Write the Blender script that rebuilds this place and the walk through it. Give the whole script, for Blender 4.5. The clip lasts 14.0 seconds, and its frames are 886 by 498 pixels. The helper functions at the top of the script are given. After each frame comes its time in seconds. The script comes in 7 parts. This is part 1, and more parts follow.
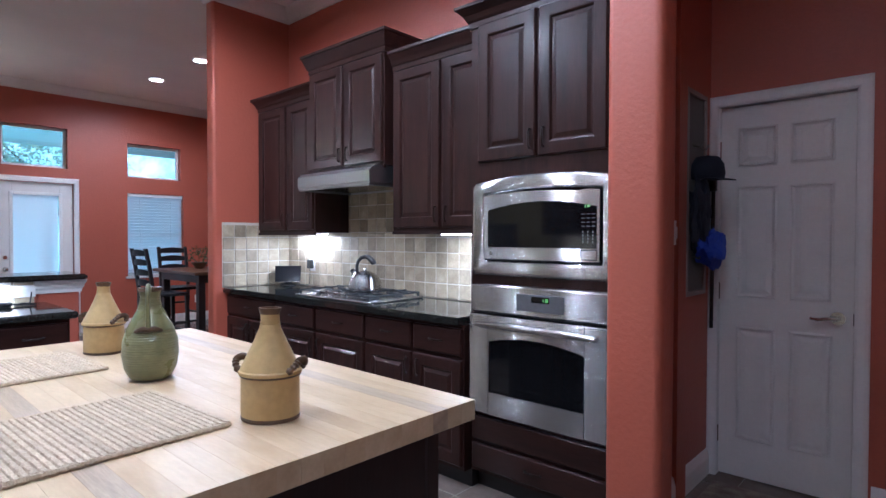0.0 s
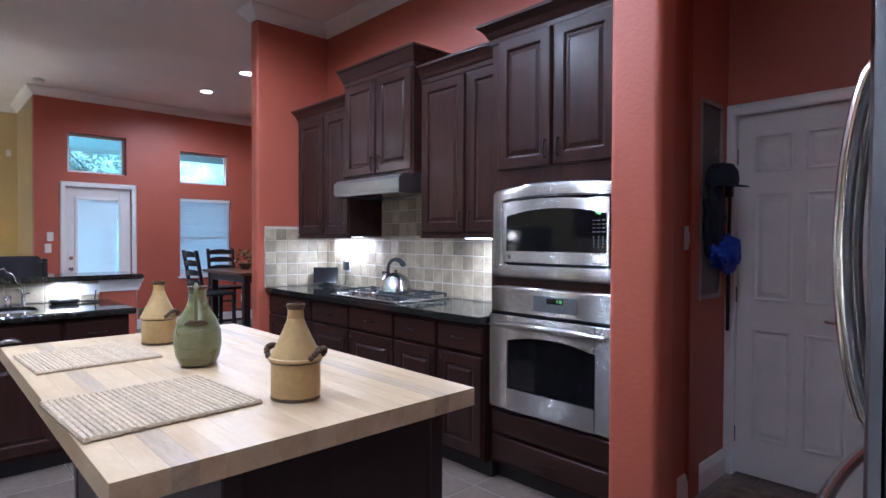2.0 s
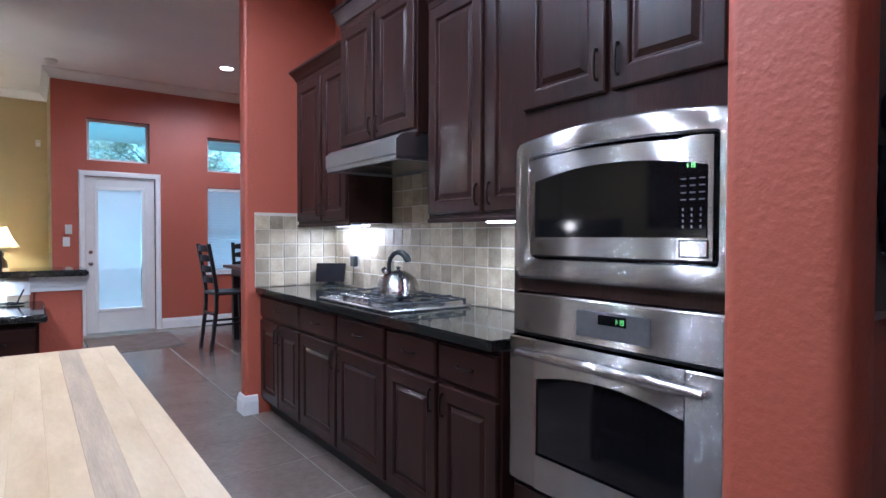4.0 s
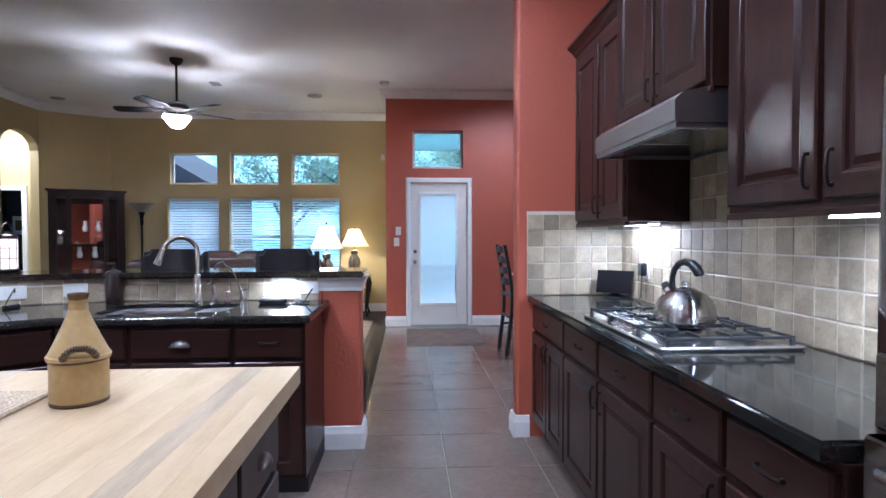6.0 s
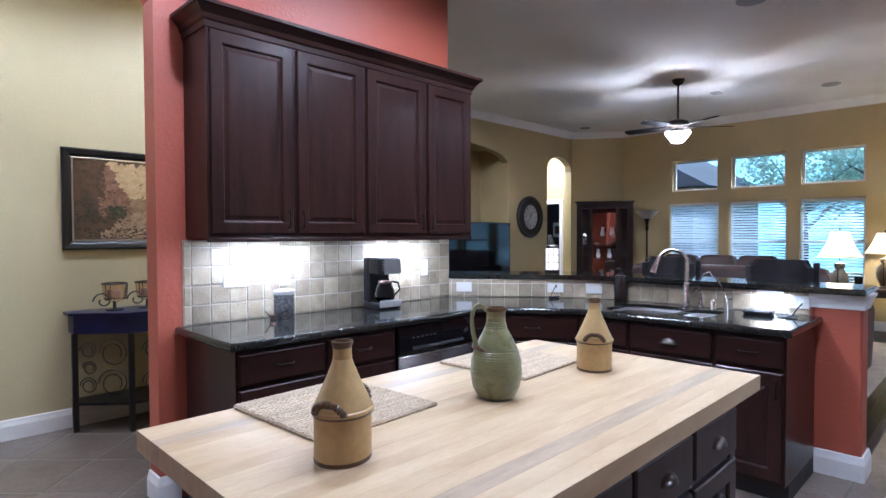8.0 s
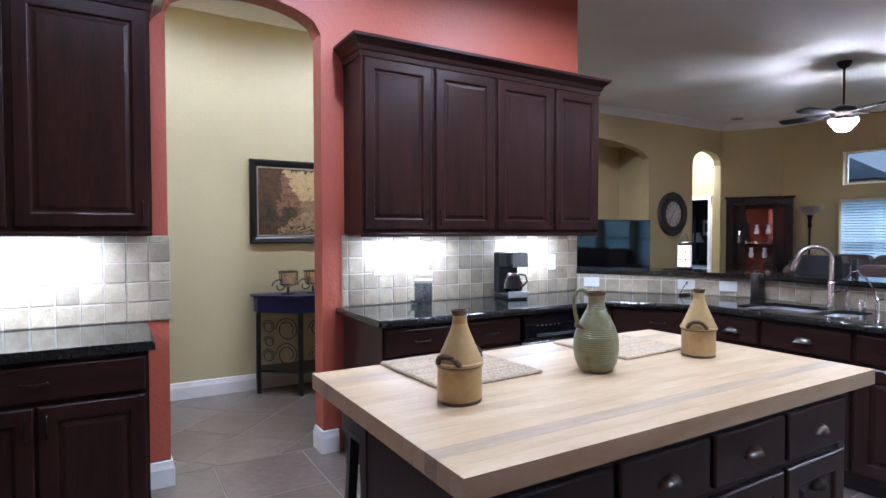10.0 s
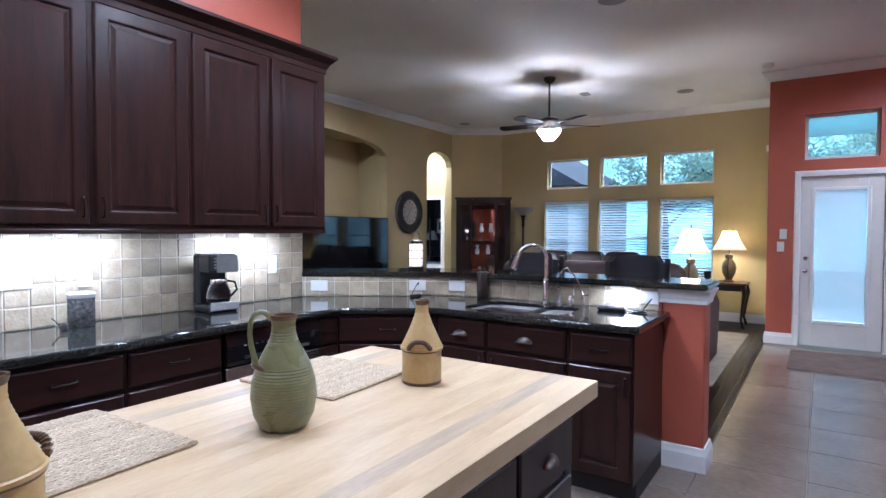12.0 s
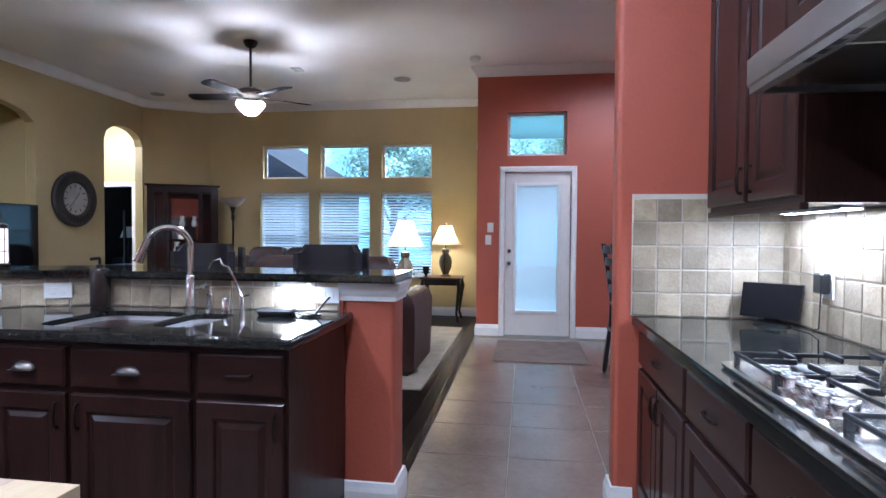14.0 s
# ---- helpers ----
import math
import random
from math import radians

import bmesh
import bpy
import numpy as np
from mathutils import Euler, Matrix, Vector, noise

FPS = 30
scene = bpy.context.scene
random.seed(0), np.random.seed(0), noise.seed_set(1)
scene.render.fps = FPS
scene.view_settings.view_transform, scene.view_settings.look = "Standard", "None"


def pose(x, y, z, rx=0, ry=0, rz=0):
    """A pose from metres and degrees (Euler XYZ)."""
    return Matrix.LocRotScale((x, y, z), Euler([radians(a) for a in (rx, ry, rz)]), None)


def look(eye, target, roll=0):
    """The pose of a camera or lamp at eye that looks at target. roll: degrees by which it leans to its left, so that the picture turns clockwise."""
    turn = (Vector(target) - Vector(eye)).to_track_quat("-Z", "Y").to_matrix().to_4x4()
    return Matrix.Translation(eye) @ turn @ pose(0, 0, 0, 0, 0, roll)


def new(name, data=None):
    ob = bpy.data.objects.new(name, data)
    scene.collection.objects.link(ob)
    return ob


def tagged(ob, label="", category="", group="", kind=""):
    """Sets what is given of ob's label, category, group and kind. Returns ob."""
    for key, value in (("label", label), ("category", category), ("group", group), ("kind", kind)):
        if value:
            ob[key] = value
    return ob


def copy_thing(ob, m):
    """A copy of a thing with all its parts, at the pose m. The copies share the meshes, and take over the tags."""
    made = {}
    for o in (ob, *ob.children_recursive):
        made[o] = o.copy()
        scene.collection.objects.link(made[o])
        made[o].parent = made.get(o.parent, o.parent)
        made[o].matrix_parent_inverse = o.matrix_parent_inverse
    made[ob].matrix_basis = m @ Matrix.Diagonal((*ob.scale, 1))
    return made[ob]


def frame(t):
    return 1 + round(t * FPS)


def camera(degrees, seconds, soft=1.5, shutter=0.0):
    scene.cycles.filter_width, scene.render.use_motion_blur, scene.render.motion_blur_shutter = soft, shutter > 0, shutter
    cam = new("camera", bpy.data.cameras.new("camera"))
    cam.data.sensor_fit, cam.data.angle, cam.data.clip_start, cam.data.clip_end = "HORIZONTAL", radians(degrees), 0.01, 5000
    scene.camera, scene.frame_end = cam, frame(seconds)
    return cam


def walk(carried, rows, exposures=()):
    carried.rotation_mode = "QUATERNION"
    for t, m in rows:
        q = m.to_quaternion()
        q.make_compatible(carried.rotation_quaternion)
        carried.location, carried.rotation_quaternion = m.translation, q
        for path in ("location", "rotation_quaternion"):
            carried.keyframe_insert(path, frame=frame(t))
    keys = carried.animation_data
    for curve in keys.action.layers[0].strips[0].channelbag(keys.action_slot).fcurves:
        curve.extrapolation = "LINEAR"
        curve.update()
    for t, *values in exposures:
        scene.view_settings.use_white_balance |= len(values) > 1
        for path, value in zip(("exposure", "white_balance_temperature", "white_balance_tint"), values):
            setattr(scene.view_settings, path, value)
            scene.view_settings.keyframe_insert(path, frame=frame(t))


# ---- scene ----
cam = camera(76.8, 14.0)
PATH = [
    (0, (0.036, 0.112, 1.325), (-1.308, 1.592, 1.284), 0.1),
    (0.5, (0.103, 0.111, 1.33), (-1.165, 1.657, 1.286), 0.1),
    (1, (0.164, 0.089, 1.338), (-1.093, 1.643, 1.296), 0.1),
    (1.5, (0.209, 0.053, 1.349), (-1.102, 1.563, 1.306), 0.1),
    (2, (0.241, 0.047, 1.339), (-1.209, 1.424, 1.304), 0.2),
    (2.2, (0.227, 0.062, 1.332), (-1.255, 1.405, 1.297), 0.3),
    (4.3, (-0.441, 1.106, 1.278), (-2.071, 2.263, 1.232), 0.1),
    (4.5, (-0.477, 1.16, 1.286), (-2.124, 2.293, 1.24), 0.1),
    (5, (-0.618, 1.31, 1.29), (-2.323, 2.354, 1.238), 0.0),
    (5.5, (-0.719, 1.468, 1.315), (-2.623, 2.078, 1.26), -0.1),
    (6, (-0.852, 1.523, 1.297), (-2.848, 1.649, 1.247), -0.1),
    (6.5, (-0.849, 1.532, 1.343), (-2.795, 1.076, 1.288), -0.2),
    (7, (-0.735, 1.588, 1.362), (-2.512, 0.672, 1.308), -0.2),
    (7.5, (-0.567, 1.673, 1.394), (-2.177, 0.488, 1.339), -0.2),
    (8, (-0.423, 1.776, 1.389), (-1.836, 0.363, 1.339), -0.2),
    (8.5, (-0.341, 1.941, 1.409), (-1.553, 0.351, 1.361), -0.2),
    (8.7, (-0.34, 1.994, 1.406), (-1.489, 0.358, 1.356), -0.2),
    (9.75, (-0.29, 2.08, 1.382), (-1.295, 0.352, 1.328), -0.1),
    (10.8, (-0.358, 2.007, 1.356), (-1.53, 0.387, 1.297), 0.0),
    (11, (-0.431, 1.961, 1.362), (-1.662, 0.386, 1.302), 0.0),
    (11.5, (-0.602, 1.908, 1.377), (-2.048, 0.528, 1.312), 0.2),
    (12, (-0.813, 1.768, 1.373), (-2.47, 0.65, 1.31), 0.2),
    (12.5, (-0.997, 1.72, 1.36), (-2.821, 0.902, 1.296), 0.4),
    (13, (-1.296, 1.744, 1.356), (-3.209, 1.165, 1.295), 0.3),
    (13.5, (-1.531, 1.795, 1.273), (-3.495, 1.419, 1.218), 0.4),
    (14, (-1.813, 1.813, 1.264), (-3.791, 1.525, 1.212), 0.4),
]
walk(cam, [(t, look(eye, target, roll)) for t, eye, target, roll in PATH], exposures=[(0.0, 1.97, 4650, 13), (14.0, 1.97, 4650, 13)])

# ---- sky and sun: an overcast late afternoon outside ----
world = bpy.data.worlds.new("world")
scene.world = world
world.use_nodes = True
wn, wl = world.node_tree.nodes, world.node_tree.links
sky = wn.new("ShaderNodeTexSky")
sky.sky_type = "NISHITA"
sky.sun_disc = False
sky.sun_elevation, sky.sun_rotation = radians(24), radians(200)
wl.new(sky.outputs[0], wn["Background"].inputs[0])
wn["Background"].inputs[1].default_value = 0.15
sun = new("sun", bpy.data.lights.new("sun", "SUN"))
sun.data.energy, sun.data.angle, sun.data.color = 1.5, radians(12), (1.0, 0.93, 0.85)
sun.matrix_world = look((-20, 10, 14), (-14, 2, 0))

CEIL = 3.34
XW, XD, YS = -10.40, -8.827, -4.13     # window wall, door wall, living room south wall
YN, YK = 2.915, -1.287                 # kitchen north and south walls


# ---- materials ----
def material(name, base, rough=0.5, metal=0.0, scale=6.0, vary=0.08, fine=60.0, bump=0.0004, second=None, piece=0.0,
             stretch=(1, 1, 1), coat=0.0, spec=0.5, roughvary=0.1, bumpscale=None):
    m = bpy.data.materials.new(name)
    m.use_nodes = True
    n, l = m.node_tree.nodes, m.node_tree.links
    b = n["Principled BSDF"]
    co = n.new("ShaderNodeTexCoord")
    mp = n.new("ShaderNodeMapping")
    mp.inputs["Scale"].default_value = stretch
    l.new(co.outputs["Object"], mp.inputs["Vector"])
    info = n.new("ShaderNodeObjectInfo")
    shift = n.new("ShaderNodeVectorMath")
    shift.operation = "SCALE"
    comb = n.new("ShaderNodeCombineXYZ")
    for k in range(3):
        l.new(info.outputs["Random"], comb.inputs[k])
    l.new(comb.outputs[0], shift.inputs[0])
    shift.inputs["Scale"].default_value = 37.0 if piece else 0.0
    add = n.new("ShaderNodeVectorMath")
    l.new(mp.outputs[0], add.inputs[0])
    l.new(shift.outputs[0], add.inputs[1])
    big, small = n.new("ShaderNodeTexNoise"), n.new("ShaderNodeTexNoise")
    for t, s in ((big, scale), (small, fine)):
        t.inputs["Scale"].default_value, t.inputs["Detail"].default_value = s, 4.0
        l.new(add.outputs[0], t.inputs["Vector"])
    ramp = n.new("ShaderNodeMapRange")
    l.new(big.outputs["Fac"], ramp.inputs["Value"])
    ramp.inputs["From Min"].default_value, ramp.inputs["From Max"].default_value = 0.3, 0.7
    mixc = n.new("ShaderNodeMix")
    mixc.data_type = "RGBA"
    second = second or tuple(c * (1 - 2 * vary) for c in base)
    mixc.inputs["A"].default_value, mixc.inputs["B"].default_value = (*base, 1), (*second, 1)
    l.new(ramp.outputs[0], mixc.inputs["Factor"])
    hsv = n.new("ShaderNodeHueSaturation")
    l.new(mixc.outputs["Result"], hsv.inputs["Color"])
    val = n.new("ShaderNodeMapRange")
    l.new(small.outputs["Fac"], val.inputs["Value"])
    val.inputs["From Min"].default_value, val.inputs["From Max"].default_value = 0.25, 0.75
    val.inputs["To Min"].default_value, val.inputs["To Max"].default_value = 1 - vary, 1 + vary
    if piece:
        pv = n.new("ShaderNodeMapRange")
        l.new(info.outputs["Random"], pv.inputs["Value"])
        pv.inputs["To Min"].default_value, pv.inputs["To Max"].default_value = 1 - piece, 1 + piece
        mul = n.new("ShaderNodeMath")
        mul.operation = "MULTIPLY"
        l.new(val.outputs[0], mul.inputs[0])
        l.new(pv.outputs[0], mul.inputs[1])
        l.new(mul.outputs[0], hsv.inputs["Value"])
    else:
        l.new(val.outputs[0], hsv.inputs["Value"])
    l.new(hsv.outputs[0], b.inputs["Base Color"])
    rr = n.new("ShaderNodeMapRange")
    l.new(big.outputs["Fac"], rr.inputs["Value"])
    rr.inputs["To Min"].default_value, rr.inputs["To Max"].default_value = max(0.02, rough * (1 - roughvary)), min(1, rough * (1 + roughvary))
    l.new(rr.outputs[0], b.inputs["Roughness"])
    b.inputs["Metallic"].default_value = metal
    b.inputs["Coat Weight"].default_value = coat
    b.inputs["Coat Roughness"].default_value = 0.15
    b.inputs["Specular IOR Level"].default_value = spec
    if bump:
        bp = n.new("ShaderNodeBump")
        bp.inputs["Strength"].default_value, bp.inputs["Distance"].default_value = 1.0, bump
        if bumpscale:
            bt = n.new("ShaderNodeTexNoise")
            bt.inputs["Scale"].default_value, bt.inputs["Detail"].default_value = bumpscale, 3.0
            l.new(add.outputs[0], bt.inputs["Vector"])
            l.new(bt.outputs["Fac"], bp.inputs["Height"])
        else:
            l.new(small.outputs["Fac"], bp.inputs["Height"])
        l.new(bp.outputs[0], b.inputs["Normal"])
    return m


def glow(name, colour, strength):
    m = bpy.data.materials.new(name)
    m.use_nodes = True
    b = m.node_tree.nodes["Principled BSDF"]
    b.inputs["Base Color"].default_value = (*colour, 1)
    b.inputs["Emission Color"].default_value = (*colour, 1)
    b.inputs["Emission Strength"].default_value = strength
    return m


def glassy(name, colour=(1, 1, 1), rough=0.0):
    m = bpy.data.materials.new(name)
    m.use_nodes = True
    b = m.node_tree.nodes["Principled BSDF"]
    b.inputs["Base Color"].default_value = (*colour, 1)
    b.inputs["Transmission Weight"].default_value = 1.0
    b.inputs["Roughness"].default_value = rough
    b.inputs["IOR"].default_value = 1.45
    return m


def translucent(name, colour, share=0.5, rough=0.6):
    m = material(name, colour, rough, vary=0.03, bump=0)
    n, l = m.node_tree.nodes, m.node_tree.links
    tr, mx = n.new("ShaderNodeBsdfTranslucent"), n.new("ShaderNodeMixShader")
    tr.inputs["Color"].default_value = (*colour, 1)
    mx.inputs[0].default_value = share
    l.new(n["Principled BSDF"].outputs[0], mx.inputs[1])
    l.new(tr.outputs[0], mx.inputs[2])
    l.new(mx.outputs[0], n["Material Output"].inputs[0])
    return m


RED = material("terracotta_paint", (0.37, 0.088, 0.048), 0.5, vary=0.04, scale=1.5, fine=90, bump=0.0024, bumpscale=48)
YELLOW = material("ochre_paint", (0.47, 0.37, 0.175), 0.6, vary=0.04, scale=1.5, fine=90, bump=0.0012, bumpscale=55)
HALLP = material("pale_ochre_paint", (0.50, 0.43, 0.245), 0.6, vary=0.04, scale=1.5, fine=90, bump=0.0012, bumpscale=55)
WHITE = material("white_trim_paint", (0.74, 0.72, 0.70), 0.4, vary=0.03, bump=0.0003)
CEILM = material("ceiling_paint", (0.80, 0.76, 0.72), 0.85, vary=0.03, scale=2, fine=120, bump=0.002, bumpscale=70)
DOORW = material("door_paint", (0.70, 0.67, 0.64), 0.45, vary=0.03, bump=0.0004)
CHERRY = material("dark_cherry_wood", (0.033, 0.0138, 0.0108), 0.29, scale=3, vary=0.24, fine=26, bump=0.0003,
                  second=(0.0155, 0.0074, 0.0064), stretch=(6, 6, 0.7), coat=0.06, spec=0.20)
CHERRYX = material("dark_cherry_wood_crossgrain", (0.033, 0.0138, 0.0108), 0.29, scale=3, vary=0.24, fine=26, bump=0.0003,
                   second=(0.0155, 0.0074, 0.0064), stretch=(0.7, 6, 6), coat=0.06, spec=0.20)
KICK = material("toe_kick_black", (0.012, 0.008, 0.007), 0.6, vary=0.1, bump=0.0005)
ISLE = material("island_dark_paint", (0.030, 0.019, 0.017), 0.38, scale=3, vary=0.15, fine=26, bump=0.0004, stretch=(5, 5, 0.8), coat=0.1)
GRANITE = material("black_granite", (0.0078, 0.0076, 0.0072), 0.07, scale=55, vary=0.35, fine=220, bump=0.0, second=(0.02, 0.02, 0.017), roughvary=0.3)
TRAV = material("tumbled_travertine", (0.385, 0.32, 0.22), 0.5, scale=14, vary=0.12, fine=75, bump=0.0016, second=(0.27, 0.215, 0.14), piece=0.26)
GROUT = material("tile_grout", (0.56, 0.51, 0.43), 0.9, vary=0.06, fine=150, bump=0.002)
FGROUT = material("floor_grout", (0.25, 0.22, 0.18), 0.9, vary=0.08, fine=150, bump=0.002)
FTILE = material("floor_tile_ceramic", (0.195, 0.154, 0.124), 0.2, scale=3.2, vary=0.12, fine=30, bump=0.0005, bumpscale=130, second=(0.145, 0.114, 0.092), spec=0.6, piece=0.08, roughvary=0.3)
WOODF = material("dark_hardwood_plank", (0.024, 0.013, 0.009), 0.42, spec=0.3, scale=4, vary=0.2, fine=40, bump=0.0006, stretch=(0.6, 8, 8), piece=0.25)
MAPLE = material("maple_board", (0.56, 0.435, 0.27), 0.40, scale=2.6, vary=0.06, fine=30, bump=0.0003, second=(0.41, 0.285, 0.15), stretch=(1.1, 4, 4), piece=0.04)
WALNUT = material("walnut_stripe", (0.43, 0.325, 0.215), 0.36, scale=5, vary=0.14, fine=34, bump=0.0003, stretch=(0.8, 9, 9))
STEEL = material("brushed_stainless", (0.50, 0.49, 0.48), 0.17, metal=1.0, scale=2.2, vary=0.04, fine=60, bump=0.0, stretch=(10, 10, 0.35), roughvary=0.1)
HOODS = material("hood_steel", (0.40, 0.40, 0.41), 0.36, metal=1.0, scale=2, vary=0.03, bump=0.0)
SATIN = material("satin_tray_steel", (0.58, 0.575, 0.57), 0.24, metal=1.0, vary=0.04, bump=0.0)
FSTEEL = material("refrigerator_steel", (0.13, 0.125, 0.13), 0.3, metal=1.0, scale=2, vary=0.025, bump=0.0, roughvary=0.03)
STEELH = material("satin_steel", (0.50, 0.49, 0.48), 0.17, metal=1.0, vary=0.03, bump=0.0)
CHROME = material("brushed_nickel", (0.72, 0.71, 0.69), 0.2, metal=1.0, vary=0.03, bump=0.0)
BRONZE = material("dark_bronze_metal", (0.035, 0.028, 0.024), 0.38, metal=0.85, vary=0.12, bump=0.0003)
PEWTER = material("pewter_metal", (0.22, 0.20, 0.18), 0.3, metal=1.0, vary=0.1, bump=0.0003)
BLACKP = material("black_plastic", (0.012, 0.012, 0.013), 0.32, vary=0.08, bump=0.0)
BLACKG = material("black_glass", (0.006, 0.006, 0.007), 0.06, vary=0.05, bump=0.0)
FANB = material("fan_blade_black", (0.006, 0.005, 0.005), 0.8, vary=0.1, bump=0.0002, spec=0.08)
SINKM = material("sink_steel", (0.72, 0.71, 0.70), 0.42, metal=0.85, vary=0.03, bump=0.0)
IRON = material("cast_iron", (0.02, 0.02, 0.021), 0.5, vary=0.15, fine=160, bump=0.0008)
BLACKW = material("black_painted_wood", (0.010, 0.009, 0.010), 0.38, vary=0.15, fine=60, bump=0.0006)
NAVYW = material("blue_black_painted_wood", (0.010, 0.016, 0.075), 0.35, vary=0.2, fine=60, bump=0.0006)
LEATHB = material("black_leather", (0.014, 0.013, 0.016), 0.36, vary=0.12, fine=180, bump=0.0012)
LEATHR = material("brown_leather", (0.045, 0.016, 0.011), 0.45, vary=0.16, fine=140, bump=0.0014)
TAN = material("tan_glaze", (0.47, 0.335, 0.135), 0.45, scale=9, vary=0.1, fine=60, bump=0.0006, second=(0.38, 0.25, 0.09), coat=0.08)
BROWNG = material("brown_glaze", (0.10, 0.055, 0.025), 0.35, vary=0.2, bump=0.0008)
GREENG = material("celadon_green_glaze", (0.20, 0.20, 0.092), 0.28, scale=8, vary=0.12, fine=50, bump=0.0006, second=(0.14, 0.145, 0.065), coat=0.2)
JUTE = material("woven_jute", (0.56, 0.455, 0.32), 0.9, scale=90, vary=0.16, fine=260, bump=0.004, second=(0.42, 0.33, 0.22), stretch=(0.5, 1, 1), piece=0.10)
MAT = material("door_mat_brown", (0.19, 0.145, 0.12), 0.95, vary=0.15, fine=300, bump=0.004)
RUG = material("beige_rug", (0.42, 0.36, 0.27), 0.95, vary=0.12, fine=200, bump=0.004)
WPLAST = material("white_plastic", (0.62, 0.61, 0.59), 0.4, vary=0.02, bump=0.0)
PORC = material("lamp_ceramic", (0.16, 0.13, 0.075), 0.3, scale=10, vary=0.2, bump=0.0005, coat=0.4)
SHADE = translucent("linen_shade", (0.44, 0.37, 0.25), 0.5)
BLIND = translucent("white_blind_slat", (0.88, 0.92, 0.95), 0.6)
FROST = translucent("frosted_glass", (0.95, 0.92, 0.86), 0.7, 0.3)
GLASS = glassy("clear_glass")
TABLEW = material("table_wood", (0.12, 0.055, 0.025), 0.3, scale=4, vary=0.2, fine=40, bump=0.0004, stretch=(0.8, 8, 8))
WARM = (1.0, 0.80, 0.58)
COOL = (1.0, 0.93, 0.84)


def brush(m_, spread):
    """Fine level brush marks: each hair line tips the surface a little up or down."""
    n, l = m_.node_tree.nodes, m_.node_tree.links
    b_ = n["Principled BSDF"]
    b_.inputs["Anisotropic"].default_value = 1.0
    up_ = n.new("ShaderNodeCombineXYZ")
    up_.inputs[2].default_value = 1.0
    l.new(up_.outputs[0], b_.inputs["Tangent"])
    at, many, hair, tip, lift, add, unit = (n.new("ShaderNode" + k) for k in ("NewGeometry", "VectorMath", "TexWhiteNoise", "MapRange", "CombineXYZ", "VectorMath", "VectorMath"))
    many.operation, unit.operation = "SCALE", "NORMALIZE"
    many.inputs["Scale"].default_value = 9000.0
    l.new(at.outputs["Position"], many.inputs[0])
    l.new(many.outputs[0], hair.inputs["Vector"])
    l.new(hair.outputs["Value"], tip.inputs["Value"])
    tip.inputs["To Min"].default_value, tip.inputs["To Max"].default_value = -spread, spread
    l.new(tip.outputs[0], lift.inputs[2])
    l.new(at.outputs["Normal"], add.inputs[0])
    l.new(lift.outputs[0], add.inputs[1])
    l.new(add.outputs[0], unit.inputs[0])
    l.new(unit.outputs[0], b_.inputs["Normal"])


for m_ in (STEEL, STEELH, FSTEEL):
    brush(m_, 0.36)


# ---- mesh helpers ----
def quads(bm, loops, closed=True, cap=(True, True)):
    """Bridge loops of equal length; caps at both ends."""
    rings = [[bm.verts.new(p) for p in loop] for loop in loops]
    n = len(rings[0])
    for a, b in zip(rings, rings[1:]):
        for k in range(n if closed else n - 1):
            bm.faces.new((a[k], a[(k + 1) % n], b[(k + 1) % n], b[k]))
    if cap[0]:
        bm.faces.new(rings[0][::-1])
    if cap[1]:
        bm.faces.new(rings[-1])
    return bm


def box(bm, x0, y0, z0, x1, y1, z1, bevel=0.0):
    """A box; with a bevel its edges are chamfered."""
    x0, x1 = sorted((x0, x1)); y0, y1 = sorted((y0, y1)); z0, z1 = sorted((z0, z1))
    if not bevel:
        rect = lambda z: [(x0, y0, z), (x1, y0, z), (x1, y1, z), (x0, y1, z)]
        return quads(bm, [rect(z0), rect(z1)])
    b = min(bevel, (x1 - x0) / 2.1, (y1 - y0) / 2.1, (z1 - z0) / 2.1)

    def ring(z, i):
        a, c = x0 + i, x1 - i
        d, e = y0 + i, y1 - i
        return [(a + b, d, z), (c - b, d, z), (c, d + b, z), (c, e - b, z), (c - b, e, z), (a + b, e, z), (a, e - b, z), (a, d + b, z)]
    return quads(bm, [ring(z0, b * 0.7), ring(z0 + b, 0), ring(z1 - b, 0), ring(z1, b * 0.7)])


def post(bm, x0, y0, z0, x1, y1, z1, r=0.03, n=6):
    """A post with rounded upright edges."""
    def ring(z):
        out = []
        for cx, cy, a0 in ((x1 - r, y0 + r, -90), (x1 - r, y1 - r, 0), (x0 + r, y1 - r, 90), (x0 + r, y0 + r, 180)):
            out += [(cx + r * math.cos(radians(a0 + 90 * k / n)), cy + r * math.sin(radians(a0 + 90 * k / n)), z) for k in range(n + 1)]
        return out
    return quads(bm, [ring(z0), ring(z1)])


def lathe(bm, prof, n=32, sx=1.0, sy=1.0, at=(0, 0, 0), cap=(True, True)):
    """Turn a profile of (radius, z) about the z axis."""
    loops = [[(at[0] + sx * r * math.cos(2 * math.pi * k / n), at[1] + sy * r * math.sin(2 * math.pi * k / n), at[2] + z) for k in range(n)] for r, z in prof]
    return quads(bm, loops, cap=cap)


